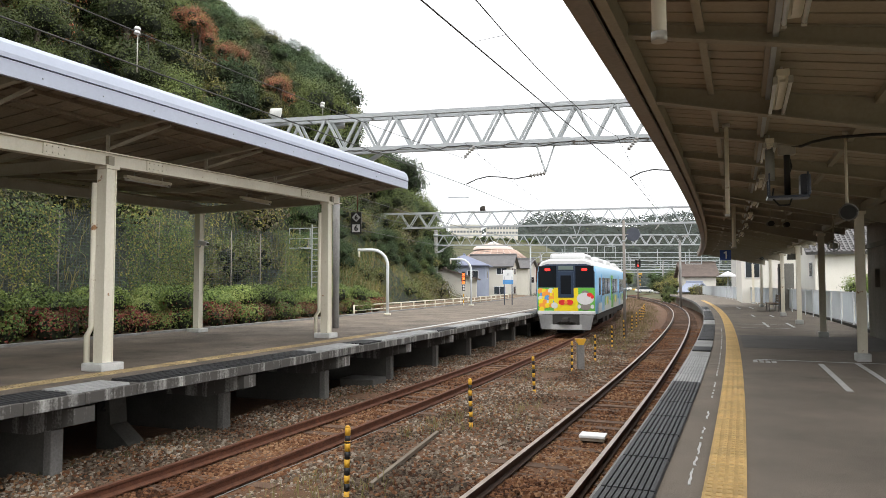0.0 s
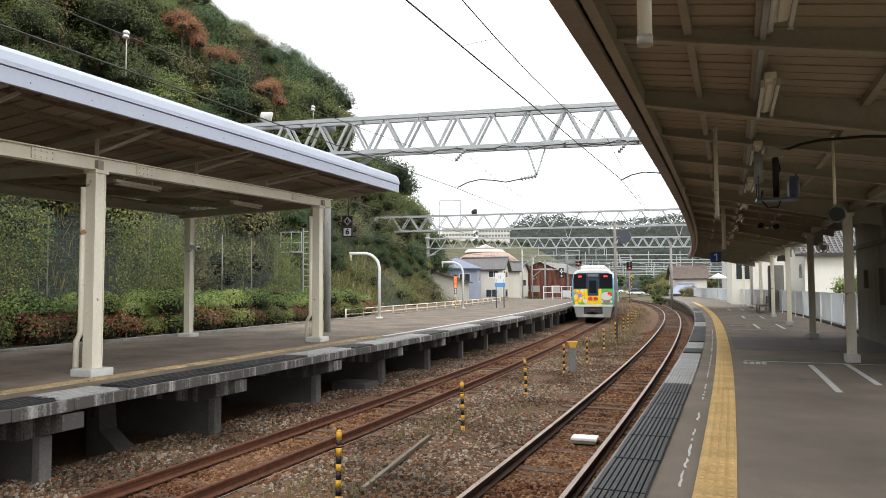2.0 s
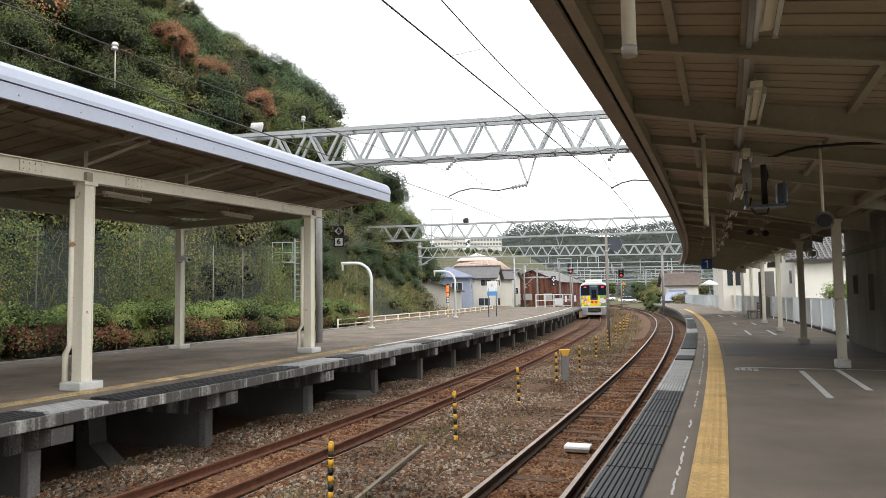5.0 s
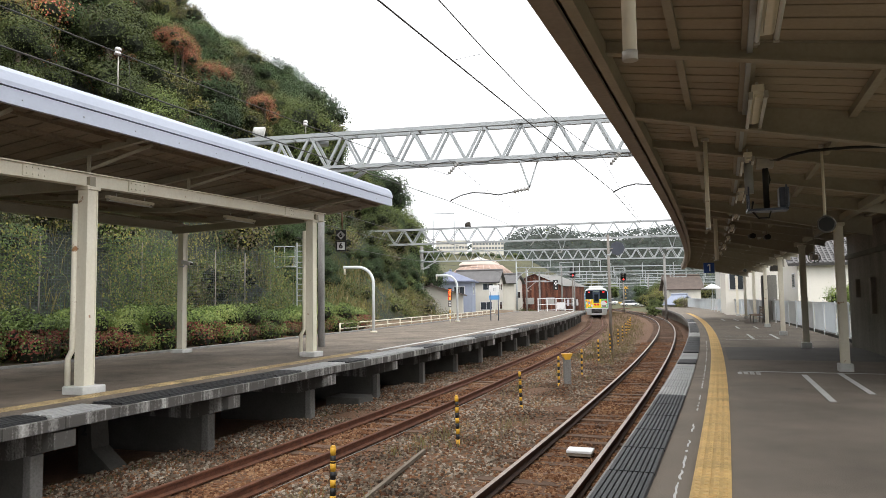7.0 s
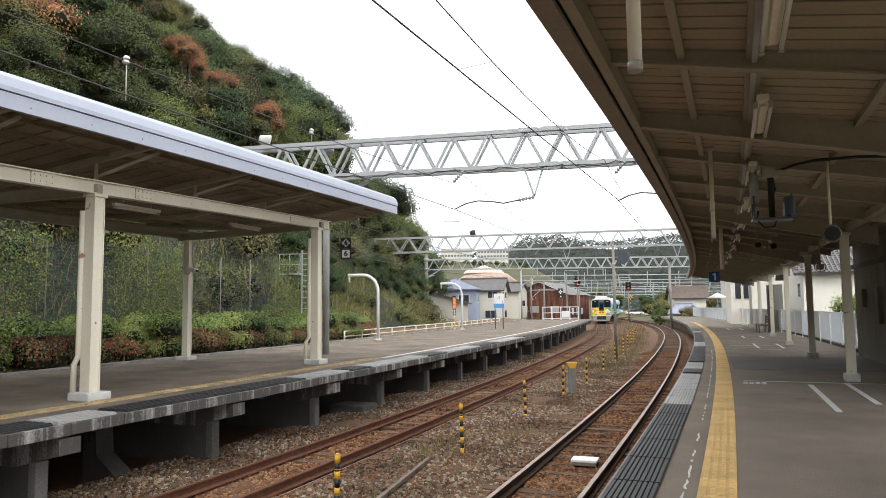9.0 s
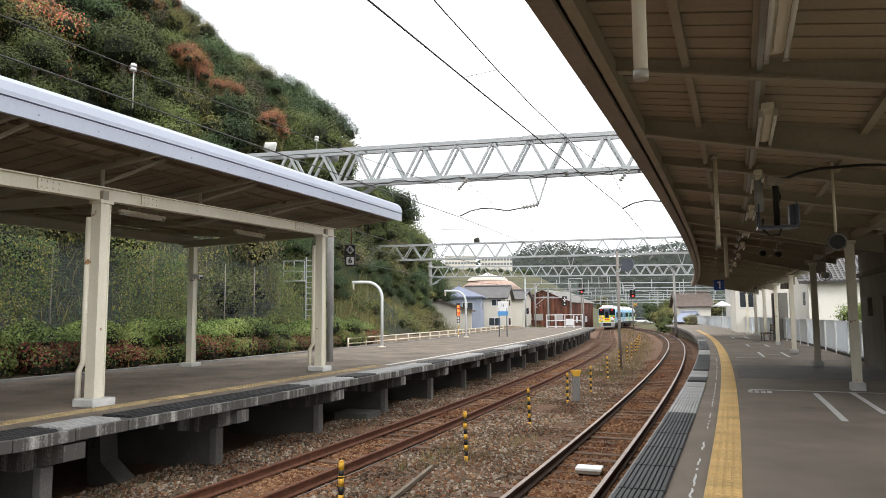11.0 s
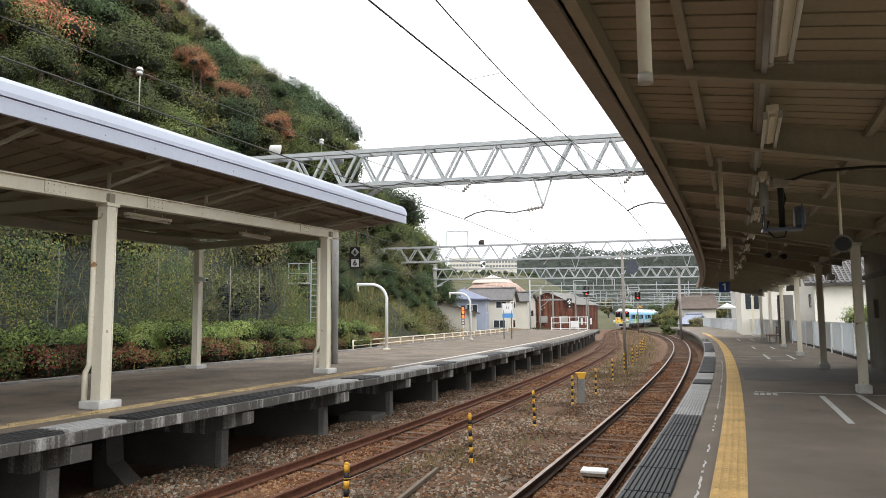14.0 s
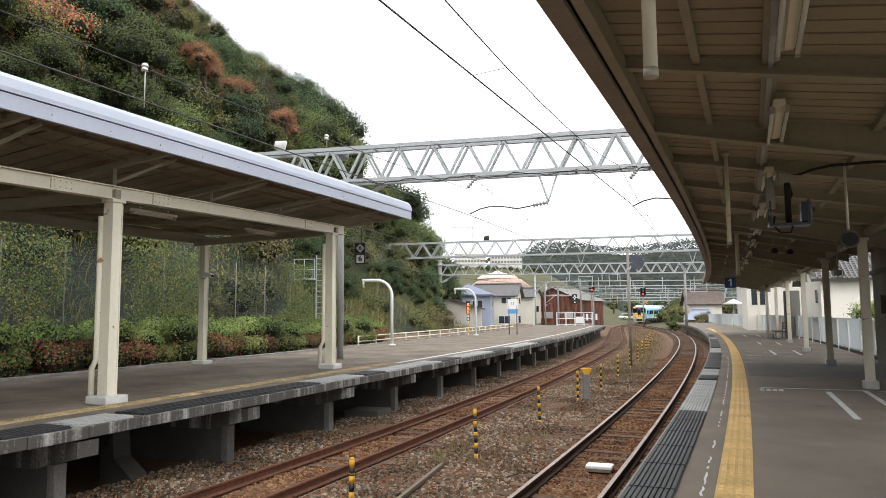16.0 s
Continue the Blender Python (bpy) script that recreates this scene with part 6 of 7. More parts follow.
def tree(x, y, z, size, kind):
    (crown, trunk, inner), words, _ = KINDS[kind]
    top = tagged(empty("tree", Matrix.Translation((x, y, z)) @ pose(0, 0, 0, random.uniform(-5, 5), random.uniform(-5, 5), random.uniform(0, 360)) @ Matrix.Scale(size, 4)), words + " on the hillside", "tree", "hillside trees")
    for nm, me in (("trunk", trunk), ("crown", crown), ("inner_foliage", inner)):
        if me:
            new(nm, me).parent = top


def hillside(y, off):
    p = at(FAR, y, -off - 0.12 * max(0, y - 50) - 0.2 * max(0, y - 62), 0)
    return p.x, p.y


y = 8.0
while y < 93:
    u = 2.6
    while u < 25:
        yy, uu = y + random.uniform(-1.3, 1.3), u + random.uniform(-1.2, 1.2)
        x, wy = hillside(yy, 12.5 + uu)
        if wy > 12 and not (x > -0.02 * wy and wy < 79) and x > -0.68 * wy - 2 and not (uu < 4.5 and yy < 40) and not (wy < 60 and x > -0.15 * wy) and not (wy < 40 and x > -0.22 * wy):
            k = int(rng.choice(len(KINDS), p=shares))
            if uu < 7 and k in (5,):
                k = 2
            if yy > 66:
                k = random.choice((0, 1, 0, 2))
            sz = random.uniform(0.62, 1.0) * (0.75 if uu < 6 else 1.0)
            # the crest of the hill falls towards the line
            lim = float(np.interp(x / wy + 0.025, (-0.5, -0.29, -0.241, -0.173, -0.135, -0.12, -0.083, -0.043, 0.006, 0.026), (0.6, 0.43, 0.395, 0.372, 0.315, 0.215, 0.21, 0.175, 0.126, 0.08)))
            tip = (land(x, wy) + 6.3 * sz - 1.5) / wy
            if tip > lim:
                sz = max(0.45, sz * 0.75)
                if (land(x, wy) + 6.3 * sz - 1.5) / wy > lim + 0.015:
                    u += 2.5
                    continue
            elif -0.2 < x / wy < -0.14 and wy > 45:
                sz *= 1.15
            tree(x, wy, land(x, wy) - 0.6, sz, k)
        u += 2.5
    y += 2.6
# low dark growth on the upper bank beyond the canopy
for i in range(90):
    yy, uu = random.uniform(33, 64), random.uniform(2.2, 6.5)
    x, wy = hillside(yy, 12 + uu)
    z = land(x, wy)
    if x < -0.15 * wy or (z + 1.2) / wy < 0.09:
        tree(x, wy, z - 0.5, random.uniform(0.33, 0.46), random.choice((0, 1, 0, 2)))
# red maples half-way up the hillside, standing proud of their neighbours
for ka, kb in ((-0.435, 0.335), (-0.362, 0.31), (-0.352, 0.295), (-0.233, 0.31), (-0.31, 0.275), (-0.52, 0.36)):
    for i in range(200):
        wy = 44 + 0.3 * i
        if (land(ka * wy, wy) + 3.6) / wy > kb:
            tree(ka * (wy - 4), wy - 4, land(ka * wy, wy) + 0.5, 0.5, 5)
            break
# tall dark trees at the foot of the hill beyond the platform
for x, y, sz, k in ((-8.2, 84, 1.5, 0), (-6.6, 82, 1.45, 1), (-5.2, 86, 1.7, 0), (-3.8, 83, 1.45, 2), (-3.0, 88, 1.6, 1), (-1.9, 84.5, 1.3, 0), (-1.3, 90, 1.4, 1), (-7.4, 90, 1.9, 1), (-5.0, 93, 1.8, 0), (-2.2, 94, 1.5, 2), (-9.4, 88, 1.7, 0), (-4.4, 81, 1.0, 2)):
    tree(x, y, land(x, y) - 0.4, sz, k)
# bulging dark crowns on the shoulder of the hill
for ka, kb, wy in ((-0.148, 0.275, 62), (-0.152, 0.24, 59), (-0.16, 0.312, 64), (-0.165, 0.27, 60), (-0.178, 0.333, 65), (-0.19, 0.335, 61), (-0.2, 0.352, 66), (-0.218, 0.368, 66)):
    z = land(ka * wy, wy) - 0.4
    tree(ka * wy, wy, z, min(1.75, (kb * wy + 1.5 - z) / 7.2), 0 if wy > 60 else 1)
# trees near the far end of the near platform and beyond the crossing
for x, y, s, k in ((38.5, 118, 0.75, 4), (41, 124, 0.8, 3), (36.8, 112, 0.5, 2), (45, 132, 0.8, 3), (50, 140, 0.9, 4), (32.6, 101, 0.5, 2), (33.6, 105, 0.62, 4), (34.6, 110, 0.6, 3), (31.8, 98.5, 0.35, 2), (56, 165, 1.0, 3), (62, 175, 1.1, 0), (68, 185, 1.1, 2), (36, 190, 0.7, 2), (31, 170, 0.6, 3), (26, 160, 0.6, 2), (58, 190, 1.0, 1), (75, 190, 1.0, 4), (30, 190, 0.9, 0), (46, 195, 0.9, 4), (52, 200, 0.9, 2), (33.6, 92, 0.5, 6), (34.6, 96, 0.5, 4), (2, 120, 0.7, 0), (-5, 126, 0.9, 1), (8, 130, 0.6, 2)):
    tree(x, y, land(x, y) - 0.3, s, k)
for i in range(16):
    x = -8 + 3.4 * i + random.uniform(-1, 1)
    tree(x, 322 + random.uniform(-4, 6), land(x, 324) - 2.5, random.uniform(0.5, 0.8), random.choice((0, 1, 2)))
# far woods on the distant hills
n = 90000
px = rng.uniform(-60, 330, n)
py = rng.uniform(250, 620, n)
keep = (px > 0.16 * py + 8) | (py > 365)
px, py = px[keep], py[keep]
lump = np.array([noise.noise(Vector((a * 0.09, b * 0.09, 0))) for a, b in zip(px, py)])
pz = np.array([land(a, b) for a, b in zip(px, py)]) + 3.0 + 5.0 * lump + rng.uniform(-1.5, 2.0, len(px))
me = leaf_mesh("far_woods", np.column_stack([px, py, pz]), np.column_stack([rng.normal(size=len(px)) * 0.4, -0.5 + rng.normal(size=len(px)) * 0.35, np.full(len(px), 0.9)]), rng.uniform(0.5, 1.15, len(px)), ["leaf_hazy", "leaf_hazy", "leaf_mid"], rng.choice(3, len(px), p=(0.62, 0.375, 0.005)), 0.8)
tagged(new("far_woods", me), "dark green woods covering distant hills, haze tinted into the leaves", "woods", kind="stuff")

# planted bank behind the far platform: grass, creepers, fence net
def bank(n, y0, y1, u0, u1, lift):
    yy = rng.uniform(y0, y1, n)
    uu = rng.uniform(u0, u1, n)
    pts = np.array([hillside(a, 12 + b) for a, b in zip(yy, uu)])
    z = np.array([land(a, b) for a, b in pts]) + lift * rng.random(n)
    return np.column_stack([pts, z])


c = bank(62000, 6, 50, -0.9, 6.5, 1.3)
cl = np.array([noise.noise(Vector(p) * 0.5) for p in c])
pick = np.where(cl > 0.3, 2, np.where(cl < 0.1, 0, np.where(cl < 0.14, 3, 1)))
me = leaf_mesh("bank_creeper", c, np.column_stack([0.5 + 0.5 * rng.normal(size=len(c)), -0.5 + 0.5 * rng.normal(size=len(c)), 0.7 + 0 * c[:, 0]]), rng.uniform(0.025, 0.06, len(c)), ["leaf_dark", "leaf_mid", "leaf_olive", "leaf_bare"], pick)
tagged(new("bank_creeper", me), "tangled green creepers and weeds on the bank", "creeper", kind="stuff")


def blades(name, pts, h, w, mat, label, category):
    n = len(pts)
    lean = rng.normal(size=(n, 2)) * 0.3
    ang = rng.uniform(0, 2 * math.pi, n)
    side = np.column_stack([np.cos(ang), np.sin(ang), np.zeros(n)]) * w
    hh = h * rng.uniform(0.5, 1.1, n)
    mid = pts + np.column_stack([lean * hh[:, None] * 0.35, hh * 0.6])
    tip = pts + np.column_stack([lean * hh[:, None] * 1.3, hh * 0.95])
    v = np.stack([pts - side, pts + side, mid + side * 0.8, mid - side * 0.8, tip], 1).reshape(-1, 3)
    k = np.arange(n)[:, None] * 5
    faces = [tuple(f) for f in np.hstack([k, k + 1, k + 2, k + 3]).tolist()] + [tuple(f) for f in np.hstack([k + 3, k + 2, k + 4]).tolist()]
    me = bpy.data.meshes.new(name)
    me.from_pydata(v.tolist(), [], faces)
    me.materials.append(M[mat])
    return tagged(new(name, me), label, category, kind="stuff")


blades("tall_grass", np.vstack([bank(1500, 6, 30, 0.2, 5, 0.3), bank(9000, 30, 84, -0.8, 3.0, 0.3)]), 1.4, 0.016, "straw", "tall dry straw coloured grass on the bank", "grass")
blades("bank_grass", bank(22000, 24, 86, -2.8, 3.2, 0.1), 0.8, 0.02, "grass_blade", "rough green grass on the bank", "grass")
M["net_wire"] = material("net_wire", (0.1, 0.115, 0.125), 0.7, dark=(0.05, 0.06, 0.065), scale=2, fine=20)
net = tagged(empty("net_fence"), "tall grey mesh fence overgrown with creepers", "fence")
fy = steps(5, 33, 2.0)
for y in fy:
    p = at(FAR, y, -12.1, 0)
    part("post", cyl(B(), p + Vector((0, 0, -1.2)), p + Vector((0, 0, 3.7)), 0.022, seg=8), "mast_grey", net)
bm = B()
for i in range(34):
    tube(bm, [at(FAR, y, -12.1, 0.5 + 0.1 * i) for y in steps(5, 33, 4)], 0.005, 3)
for y in steps(5, 33, 0.11):
    bar(bm, at(FAR, y, -12.1, 0.5), at(FAR, y, -12.1, 3.75), 0.007)
part("mesh", bm, "net_wire", net, "grey wire mesh")
c = bank(52000, 6, 33, -0.15, 0.15, 0.0)
c[:, 2] = 0.3 + 3.6 * rng.random(len(c)) ** 1.3
dens = np.array([noise.noise(Vector((p[0] * 0.35, p[1] * 0.35, p[2] * 0.25))) for p in c])
c = c[dens > 0.0]
me = leaf_mesh("creeper", c, np.column_stack([0.8 + 0.4 * rng.normal(size=len(c)), -0.4 + 0.4 * rng.normal(size=len(c)), 0.3 + 0 * c[:, 0]]), rng.uniform(0.022, 0.055, len(c)), ["leaf_mid", "leaf_olive", "leaf_dark"], rng.choice(3, len(c), p=(0.45, 0.2, 0.35)))
part_ob = new("creeper", me)
part_ob.parent = net
tagged(part_ob, "green creeper leaves on the mesh")

# azalea bushes in a row along the kerb
BUSH = []
for i in range(5):
    lobes = [(random.uniform(-0.7, 0.7), random.uniform(-0.7, 0.7), random.uniform(0.55, 0.95), random.uniform(0.42, 0.6)) for _ in range(8)]
    lobes += [(0.75, random.uniform(-0.7, 0.7), 0.35, 0.45), (0.75, random.uniform(-0.7, 0.7), 0.3, 0.45), (0.7, 0.0, 0.4, 0.4)]
    c, d = lobed(9500, lobes, 0.05, 0.9)
    low = (c[:, 2] < 0.85) & (rng.random(len(c)) < (0.2 + 0.4 * (i % 3 == 1)))
    me = leaf_mesh("foliage", c, d, rng.uniform(0.02, 0.046, len(c)), ["leaf_hedge", "leaf_red"], low.astype(int))
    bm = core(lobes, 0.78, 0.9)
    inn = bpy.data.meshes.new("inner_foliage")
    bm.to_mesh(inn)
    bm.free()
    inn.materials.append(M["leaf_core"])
    BUSH.append((me, inn))
y = 4.0
n = 0
while y < 35:
    top = tagged(empty("azalea_bush", Matrix.Translation(at(FAR, y, -10.75 + random.uniform(-0.1, 0.1), -0.1)) @ pose(0, 0, 0, 0, 0, heading(FAR, y) + random.uniform(-8, 8)) @ Matrix.Scale(random.uniform(0.86, 1.2), 4)), "trimmed azalea bush with green and reddish leaves behind the kerb", "bush", "hedge bushes")
    f, inn = BUSH[n % 5]
    for nm, me in (("foliage", f), ("inner_foliage", inn)):
        new(nm, me).parent = top
    y += 1.25
    n += 1
SHRUB = []
for i in range(4):
    lobes = [(random.uniform(-0.7, 0.7), random.uniform(-0.7, 0.7), random.uniform(0.3, 1.0), random.uniform(0.3, 0.55)) for _ in range(9)]
    c, d = lobed(3800, lobes, 0.06, 0.95)
    c += 0.12 * rng.normal(size=c.shape)
    me = leaf_mesh("foliage", c, d, rng.uniform(0.02, 0.05, len(c)), ["leaf_mid", "leaf_bare", "leaf_olive"], rng.choice(3, len(c), p=((0.6, 0.2, 0.2), (0.15, 0.6, 0.25), (0.3, 0.3, 0.4), (0.7, 0.2, 0.1))[i]))
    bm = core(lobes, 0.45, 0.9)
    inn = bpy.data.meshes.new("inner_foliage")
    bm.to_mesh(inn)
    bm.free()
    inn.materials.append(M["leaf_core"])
    SHRUB.append((me, inn))
for _ in range(48):
    y, u = random.uniform(7, 62), random.uniform(0.6, 6.0)
    x, wy = hillside(y, 12 + u)
    top = tagged(empty("bank_shrub", Matrix.Translation((x, wy, land(x, wy) - 0.5)) @ pose(0, 0, 0, 0, 0, random.uniform(0, 360)) @ Matrix.Scale(random.uniform(1.0, 1.9), 4)), "wild leafy shrub on the grassy bank", "shrub", "bank shrubs")
    f, inn = random.choice(SHRUB)
    for nm, me in (("foliage", f), ("inner_foliage", inn)):
        new(nm, me).parent = top
for x, y, s_ in ((7.2, 84, 1.0), (8.6, 90, 1.3), (13.5, 98, 1.3), (15.2, 104, 1.2), (11.5, 94, 1.0), (6.0, 88, 0.9), (10.5, 108, 1.0)):
    top = tagged(empty("garden_shrub", Matrix.Translation((x, y, land(x, y) - 0.2)) @ pose(0, 0, 0, 0, 0, random.uniform(0, 360)) @ Matrix.Scale(s_, 4)), "green shrub by the houses beyond the platform", "shrub", "garden shrubs")
    for nm, me in zip(("foliage", "inner_foliage"), SHRUB[0]):
        new(nm, me).parent = top
M["leaf_bright"] = leafy("leaf_bright", [(0.1, 0.14, 0.03), (0.2, 0.26, 0.06), (0.36, 0.42, 0.13)])
lobes = [(random.uniform(-0.9, 0.9), random.uniform(-0.7, 0.7), random.uniform(0.4, 1.1), random.uniform(0.35, 0.55)) for _ in range(9)]
c, d = lobed(9000, lobes, 0.05, 0.95)
c += 0.08 * rng.normal(size=c.shape)
top = tagged(empty("garden_bush", Matrix.Translation((18.9, 31.9, 0.2)) @ Matrix.Scale(1.3, 4)), "bright green garden shrub behind the white fence", "bush")
new("foliage", leaf_mesh("foliage", c, d, rng.uniform(0.02, 0.05, len(c)), ["leaf_bright", "leaf_mid"], rng.choice(2, len(c), p=(0.75, 0.25)))).parent = top
part("inner_foliage", core(lobes, 0.6, 0.95), "leaf_core", top)
bm = sweep(B(), FAR, steps(2, 84, 2), [(-9.2, -0.3), (-9.2, -0.02), (-12.2, 0.15), (-12.6, -1.2)])
structure("planting_bed", bm, "brown_soil", "dark earth bed behind the kerb", "earth")
# weeds by the tracks
c = []
for _ in range(900):
    y = 8 + 60 * rng.random() ** 1.4
    a, b = at(FAR, y, 1.3), at(NEAR, y, -1.3)
    q = a.lerp(b, rng.random())
    if noise.noise(Vector((q.x * 0.4, q.y * 0.4, 5))) > 0.12 or y > 30:
        for _ in range(5):
            c.append((q.x + rng.normal() * 0.1, q.y + rng.normal() * 0.1, GROUND))
blades("weeds", np.array(c), 0.22, 0.006, "straw", "dry tufts of weeds in the ballast", "weeds")
c = []
for _ in range(350):
    y = 8 + 40 * rng.random()
    q = at(FAR, y, -2.0 + rng.normal() * 0.35)
    if noise.noise(Vector((q.x * 0.3, q.y * 0.3, 9))) > 0.0:
        for _ in range(6):
            c.append((q.x + rng.normal() * 0.08, q.y + rng.normal() * 0.08, GROUND - 0.05))
blades("track_grass", np.array(c), 0.16, 0.006, "grass_blade", "green grass tufts at the foot of the platform", "grass")

c = []
for _ in range(800):
    y = 30 + 95 * rng.random()
    a, b = at(LINE2, y, 1.5), at(NEAR, y, -1.5)
    q = a.lerp(b, rng.random()) if rng.random() < 0.7 else at(NEAR, y, 1.6 + 3 * rng.random())
    if y < 90 and q.x > at(NEAR, y, 1.5).x:
        continue
    for _ in range(7):
        c.append((q.x + rng.normal() * 0.25, q.y + rng.normal() * 0.25, GROUND))
blades("line_weeds", np.array(c), 0.3, 0.01, "weed", "dry straw and green weeds between the tracks", "weeds")
# ---- the departing two-car train ----
M["train_white"] = material("train_white", (0.7, 0.7, 0.7), 0.3, dark=(0.58, 0.58, 0.58), scale=1, amount=0.3, fine=10, bump=0.01)
M["train_yellow"] = material("train_yellow", (0.85, 0.68, 0.02), 0.35, dark=(0.75, 0.58, 0.02), scale=1, amount=0.3, fine=10, bump=0.01)
M["train_green"] = material("train_green", (0.16, 0.5, 0.07), 0.35, dark=(0.12, 0.42, 0.06), scale=1, amount=0.3, fine=10, bump=0.01)
M["train_blue"] = material("train_blue", (0.3, 0.58, 0.82), 0.3, dark=(0.24, 0.5, 0.74), scale=0.5, amount=0.3, fine=10, bump=0.01)
M["train_red"] = material("train_red", (0.75, 0.04, 0.04), 0.35, dark=(0.65, 0.03, 0.03), scale=1, amount=0.3, fine=10, bump=0.01)
M["train_orange"] = material("train_orange", (0.85, 0.33, 0.05), 0.35, dark=(0.75, 0.28, 0.05), scale=1, amount=0.3, fine=10, bump=0.01)
M["train_navy"] = material("train_navy", (0.03, 0.05, 0.09), 0.3, dark=(0.025, 0.04, 0.07), scale=1, amount=0.3, fine=10, bump=0.01)
M["train_glass"] = material("train_glass", (0.014, 0.016, 0.02), 0.1, dark=(0.01, 0.012, 0.015), scale=1, fine=10, bump=0.0, spec=0.22)
M["train_skirt"] = material("train_skirt", (0.5, 0.5, 0.5), 0.45, dark=(0.38, 0.38, 0.37), scale=1.5, amount=0.3, fine=12, bump=0.02)
M["undergear"] = material("undergear", (0.05, 0.045, 0.042), 0.8, dark=(0.03, 0.028, 0.026), scale=3, fine=20, bump=0.2)
M["display"] = glow("display", (0.12, 0.16, 0.14), 0.06)


def disc(bm, x, z, rx, rz, y, mat=0, seg=18):
    va = [bm.verts.new((x + rx * math.cos(2 * math.pi * i / seg), y, z + rz * math.sin(2 * math.pi * i / seg))) for i in range(seg)]
    vb = [bm.verts.new(v.co + Vector((0, 0.012, 0))) for v in va]
    bm.faces.new(va).material_index = mat
    for i in range(seg):
        bm.faces.new((va[(i + 1) % seg], va[i], vb[i], vb[(i + 1) % seg])).material_index = mat


def train_car(cab):
    s = tagged(empty("train_car"), "colourful painted electric train car, yellow, green and light blue", "train", "train cars")
    L = 18.0
    # body: rounded section along y
    sec = [(-1.4, 1.05), (-1.42, 2.0), (-1.4, 2.9), (-1.33, 3.35), (-1.15, 3.6), (-0.8, 3.7), (0.8, 3.7), (1.15, 3.6), (1.33, 3.35), (1.4, 2.9), (1.42, 2.0), (1.4, 1.05)]
    bm = B()
    rings = []
    for y, k in ((0.0, 0.93), (0.12, 0.98), (0.35, 1.0), (L - 0.3, 1.0), (L, 0.96)):
        rings.append([bm.verts.new((x * k, y, 1.05 + (z - 1.05) * (0.97 if k < 0.95 else 1))) for x, z in sec])
    n = len(sec)
    for a, b in zip(rings, rings[1:]):
        for i in range(n):
            j = (i + 1) % n
            f = bm.faces.new((a[i], a[j], b[j], b[i]))
            f.material_index = 0 if 3 <= i <= 7 else 1
            f.smooth = True
    bm.faces.new(rings[0][::-1]).material_index = 0
    bm.faces.new(rings[-1]).material_index = 0
    bmesh.ops.recalc_face_normals(bm, faces=bm.faces)
    part("body", bm, ["train_white", "train_blue"], s, "light blue body with a white roof")
    # roof units
    for a, b in ((0.6, 3.0), (6.5, 9.5), (12, 14.5)):
        part("roof_unit", box(B(), -0.85, 0.85, a, b, 3.66, 4.0, 0.12), "train_white", s, "white roof air conditioner")
    # sides: windows, doors, lower band
    for sg in (-1, 1):
        part("side_band", box(B(), sg * 1.425 - 0.012, sg * 1.425 + 0.012, 0.5, L - 0.4, 1.08, 1.55), "train_white", s, "white lower band")
        for q in (2.0, 7.6, 13.2):
            d = part("door", box(B(), sg * 1.43 - 0.015, sg * 1.43 + 0.015, q, q + 1.3, 1.12, 2.98, 0.01), "train_green" if q == 7.6 else "train_blue", s, "sliding side door")
            for e in (0.12, 0.72):
                part("pane", box(B(), sg * 1.447 - 0.006, sg * 1.447 + 0.006, q + e, q + e + 0.46, 1.9, 2.8), "train_glass", d)
        for q in (0.9, 3.7, 5.3, 9.3, 10.9, 14.9, 16.2):
            part("window", box(B(), sg * 1.43 - 0.012, sg * 1.43 + 0.012, q, q + (0.7 if q == 0.9 else 1.35), 1.95, 2.8, 0.01), "train_glass", s, "dark side window")
        for q in (3.9, 9.6, 15.3):
            for k in range(5):
                bm = B()
                yy = q + k * 0.5
                va = [bm.verts.new((sg * (1.44 + 0.002 * k), yy + 0.3 * math.cos(a), 1.6 + 0.25 * math.sin(a))) for a in [i * math.pi / 6 for i in range(12)]]
                bm.faces.new(va)
                part("painted_shape", bm, ("train_green", "train_white", "train_yellow")[k % 3], s, "painted oval shape")
        part("side_skirt", box(B(), sg * 1.3 - 0.02, sg * 1.3 + 0.02, 0.6, L - 0.6, 0.72, 1.06), "undergear", s)
    # underframe and wheels
    part("underframe", box(B(), -1.2, 1.2, 0.5, L - 0.5, 0.85, 1.06), "undergear", s, "dark underframe")
    for q in (5.5, 8.0, 11):
        part("equipment_box", box(B(), -1.15, 1.15, q, q + 1.6, 0.35, 0.86, 0.03), "undergear", s)
    for c in (2.6, 15.4):
        bg = part("bogie", box(B(), -1.05, 1.05, c - 1.4, c + 1.4, 0.42, 0.72, 0.05), "undergear", s, "dark bogie frame")
        for a in (-1.05, 1.05):
            part("wheelset", cyl(B(), (-0.62, c + a, 0.43), (0.62, c + a, 0.43), 0.43, seg=20), "undergear", bg)
    # cab end that faces the camera
    if cab:
        F = -0.005
        bm = B()
        pts = [(-1.31, 2.3), (-1.31, 3.05), (-1.18, 3.36), (-0.92, 3.45), (0.92, 3.45), (1.18, 3.36), (1.31, 3.05), (1.31, 2.3)]
        va = [bm.verts.new((x, F - 0.02, z)) for x, z in pts]
        vb = [bm.verts.new((x, 0.06, z)) for x, z in pts]
        bm.faces.new(va)
        for i in range(len(pts)):
            j = (i + 1) % len(pts)
            bm.faces.new((va[j], va[i], vb[i], vb[j]))
        bmesh.ops.recalc_face_normals(bm, faces=bm.faces)
        part("front_mask", bm, "train_navy", s, "black glazed front mask")
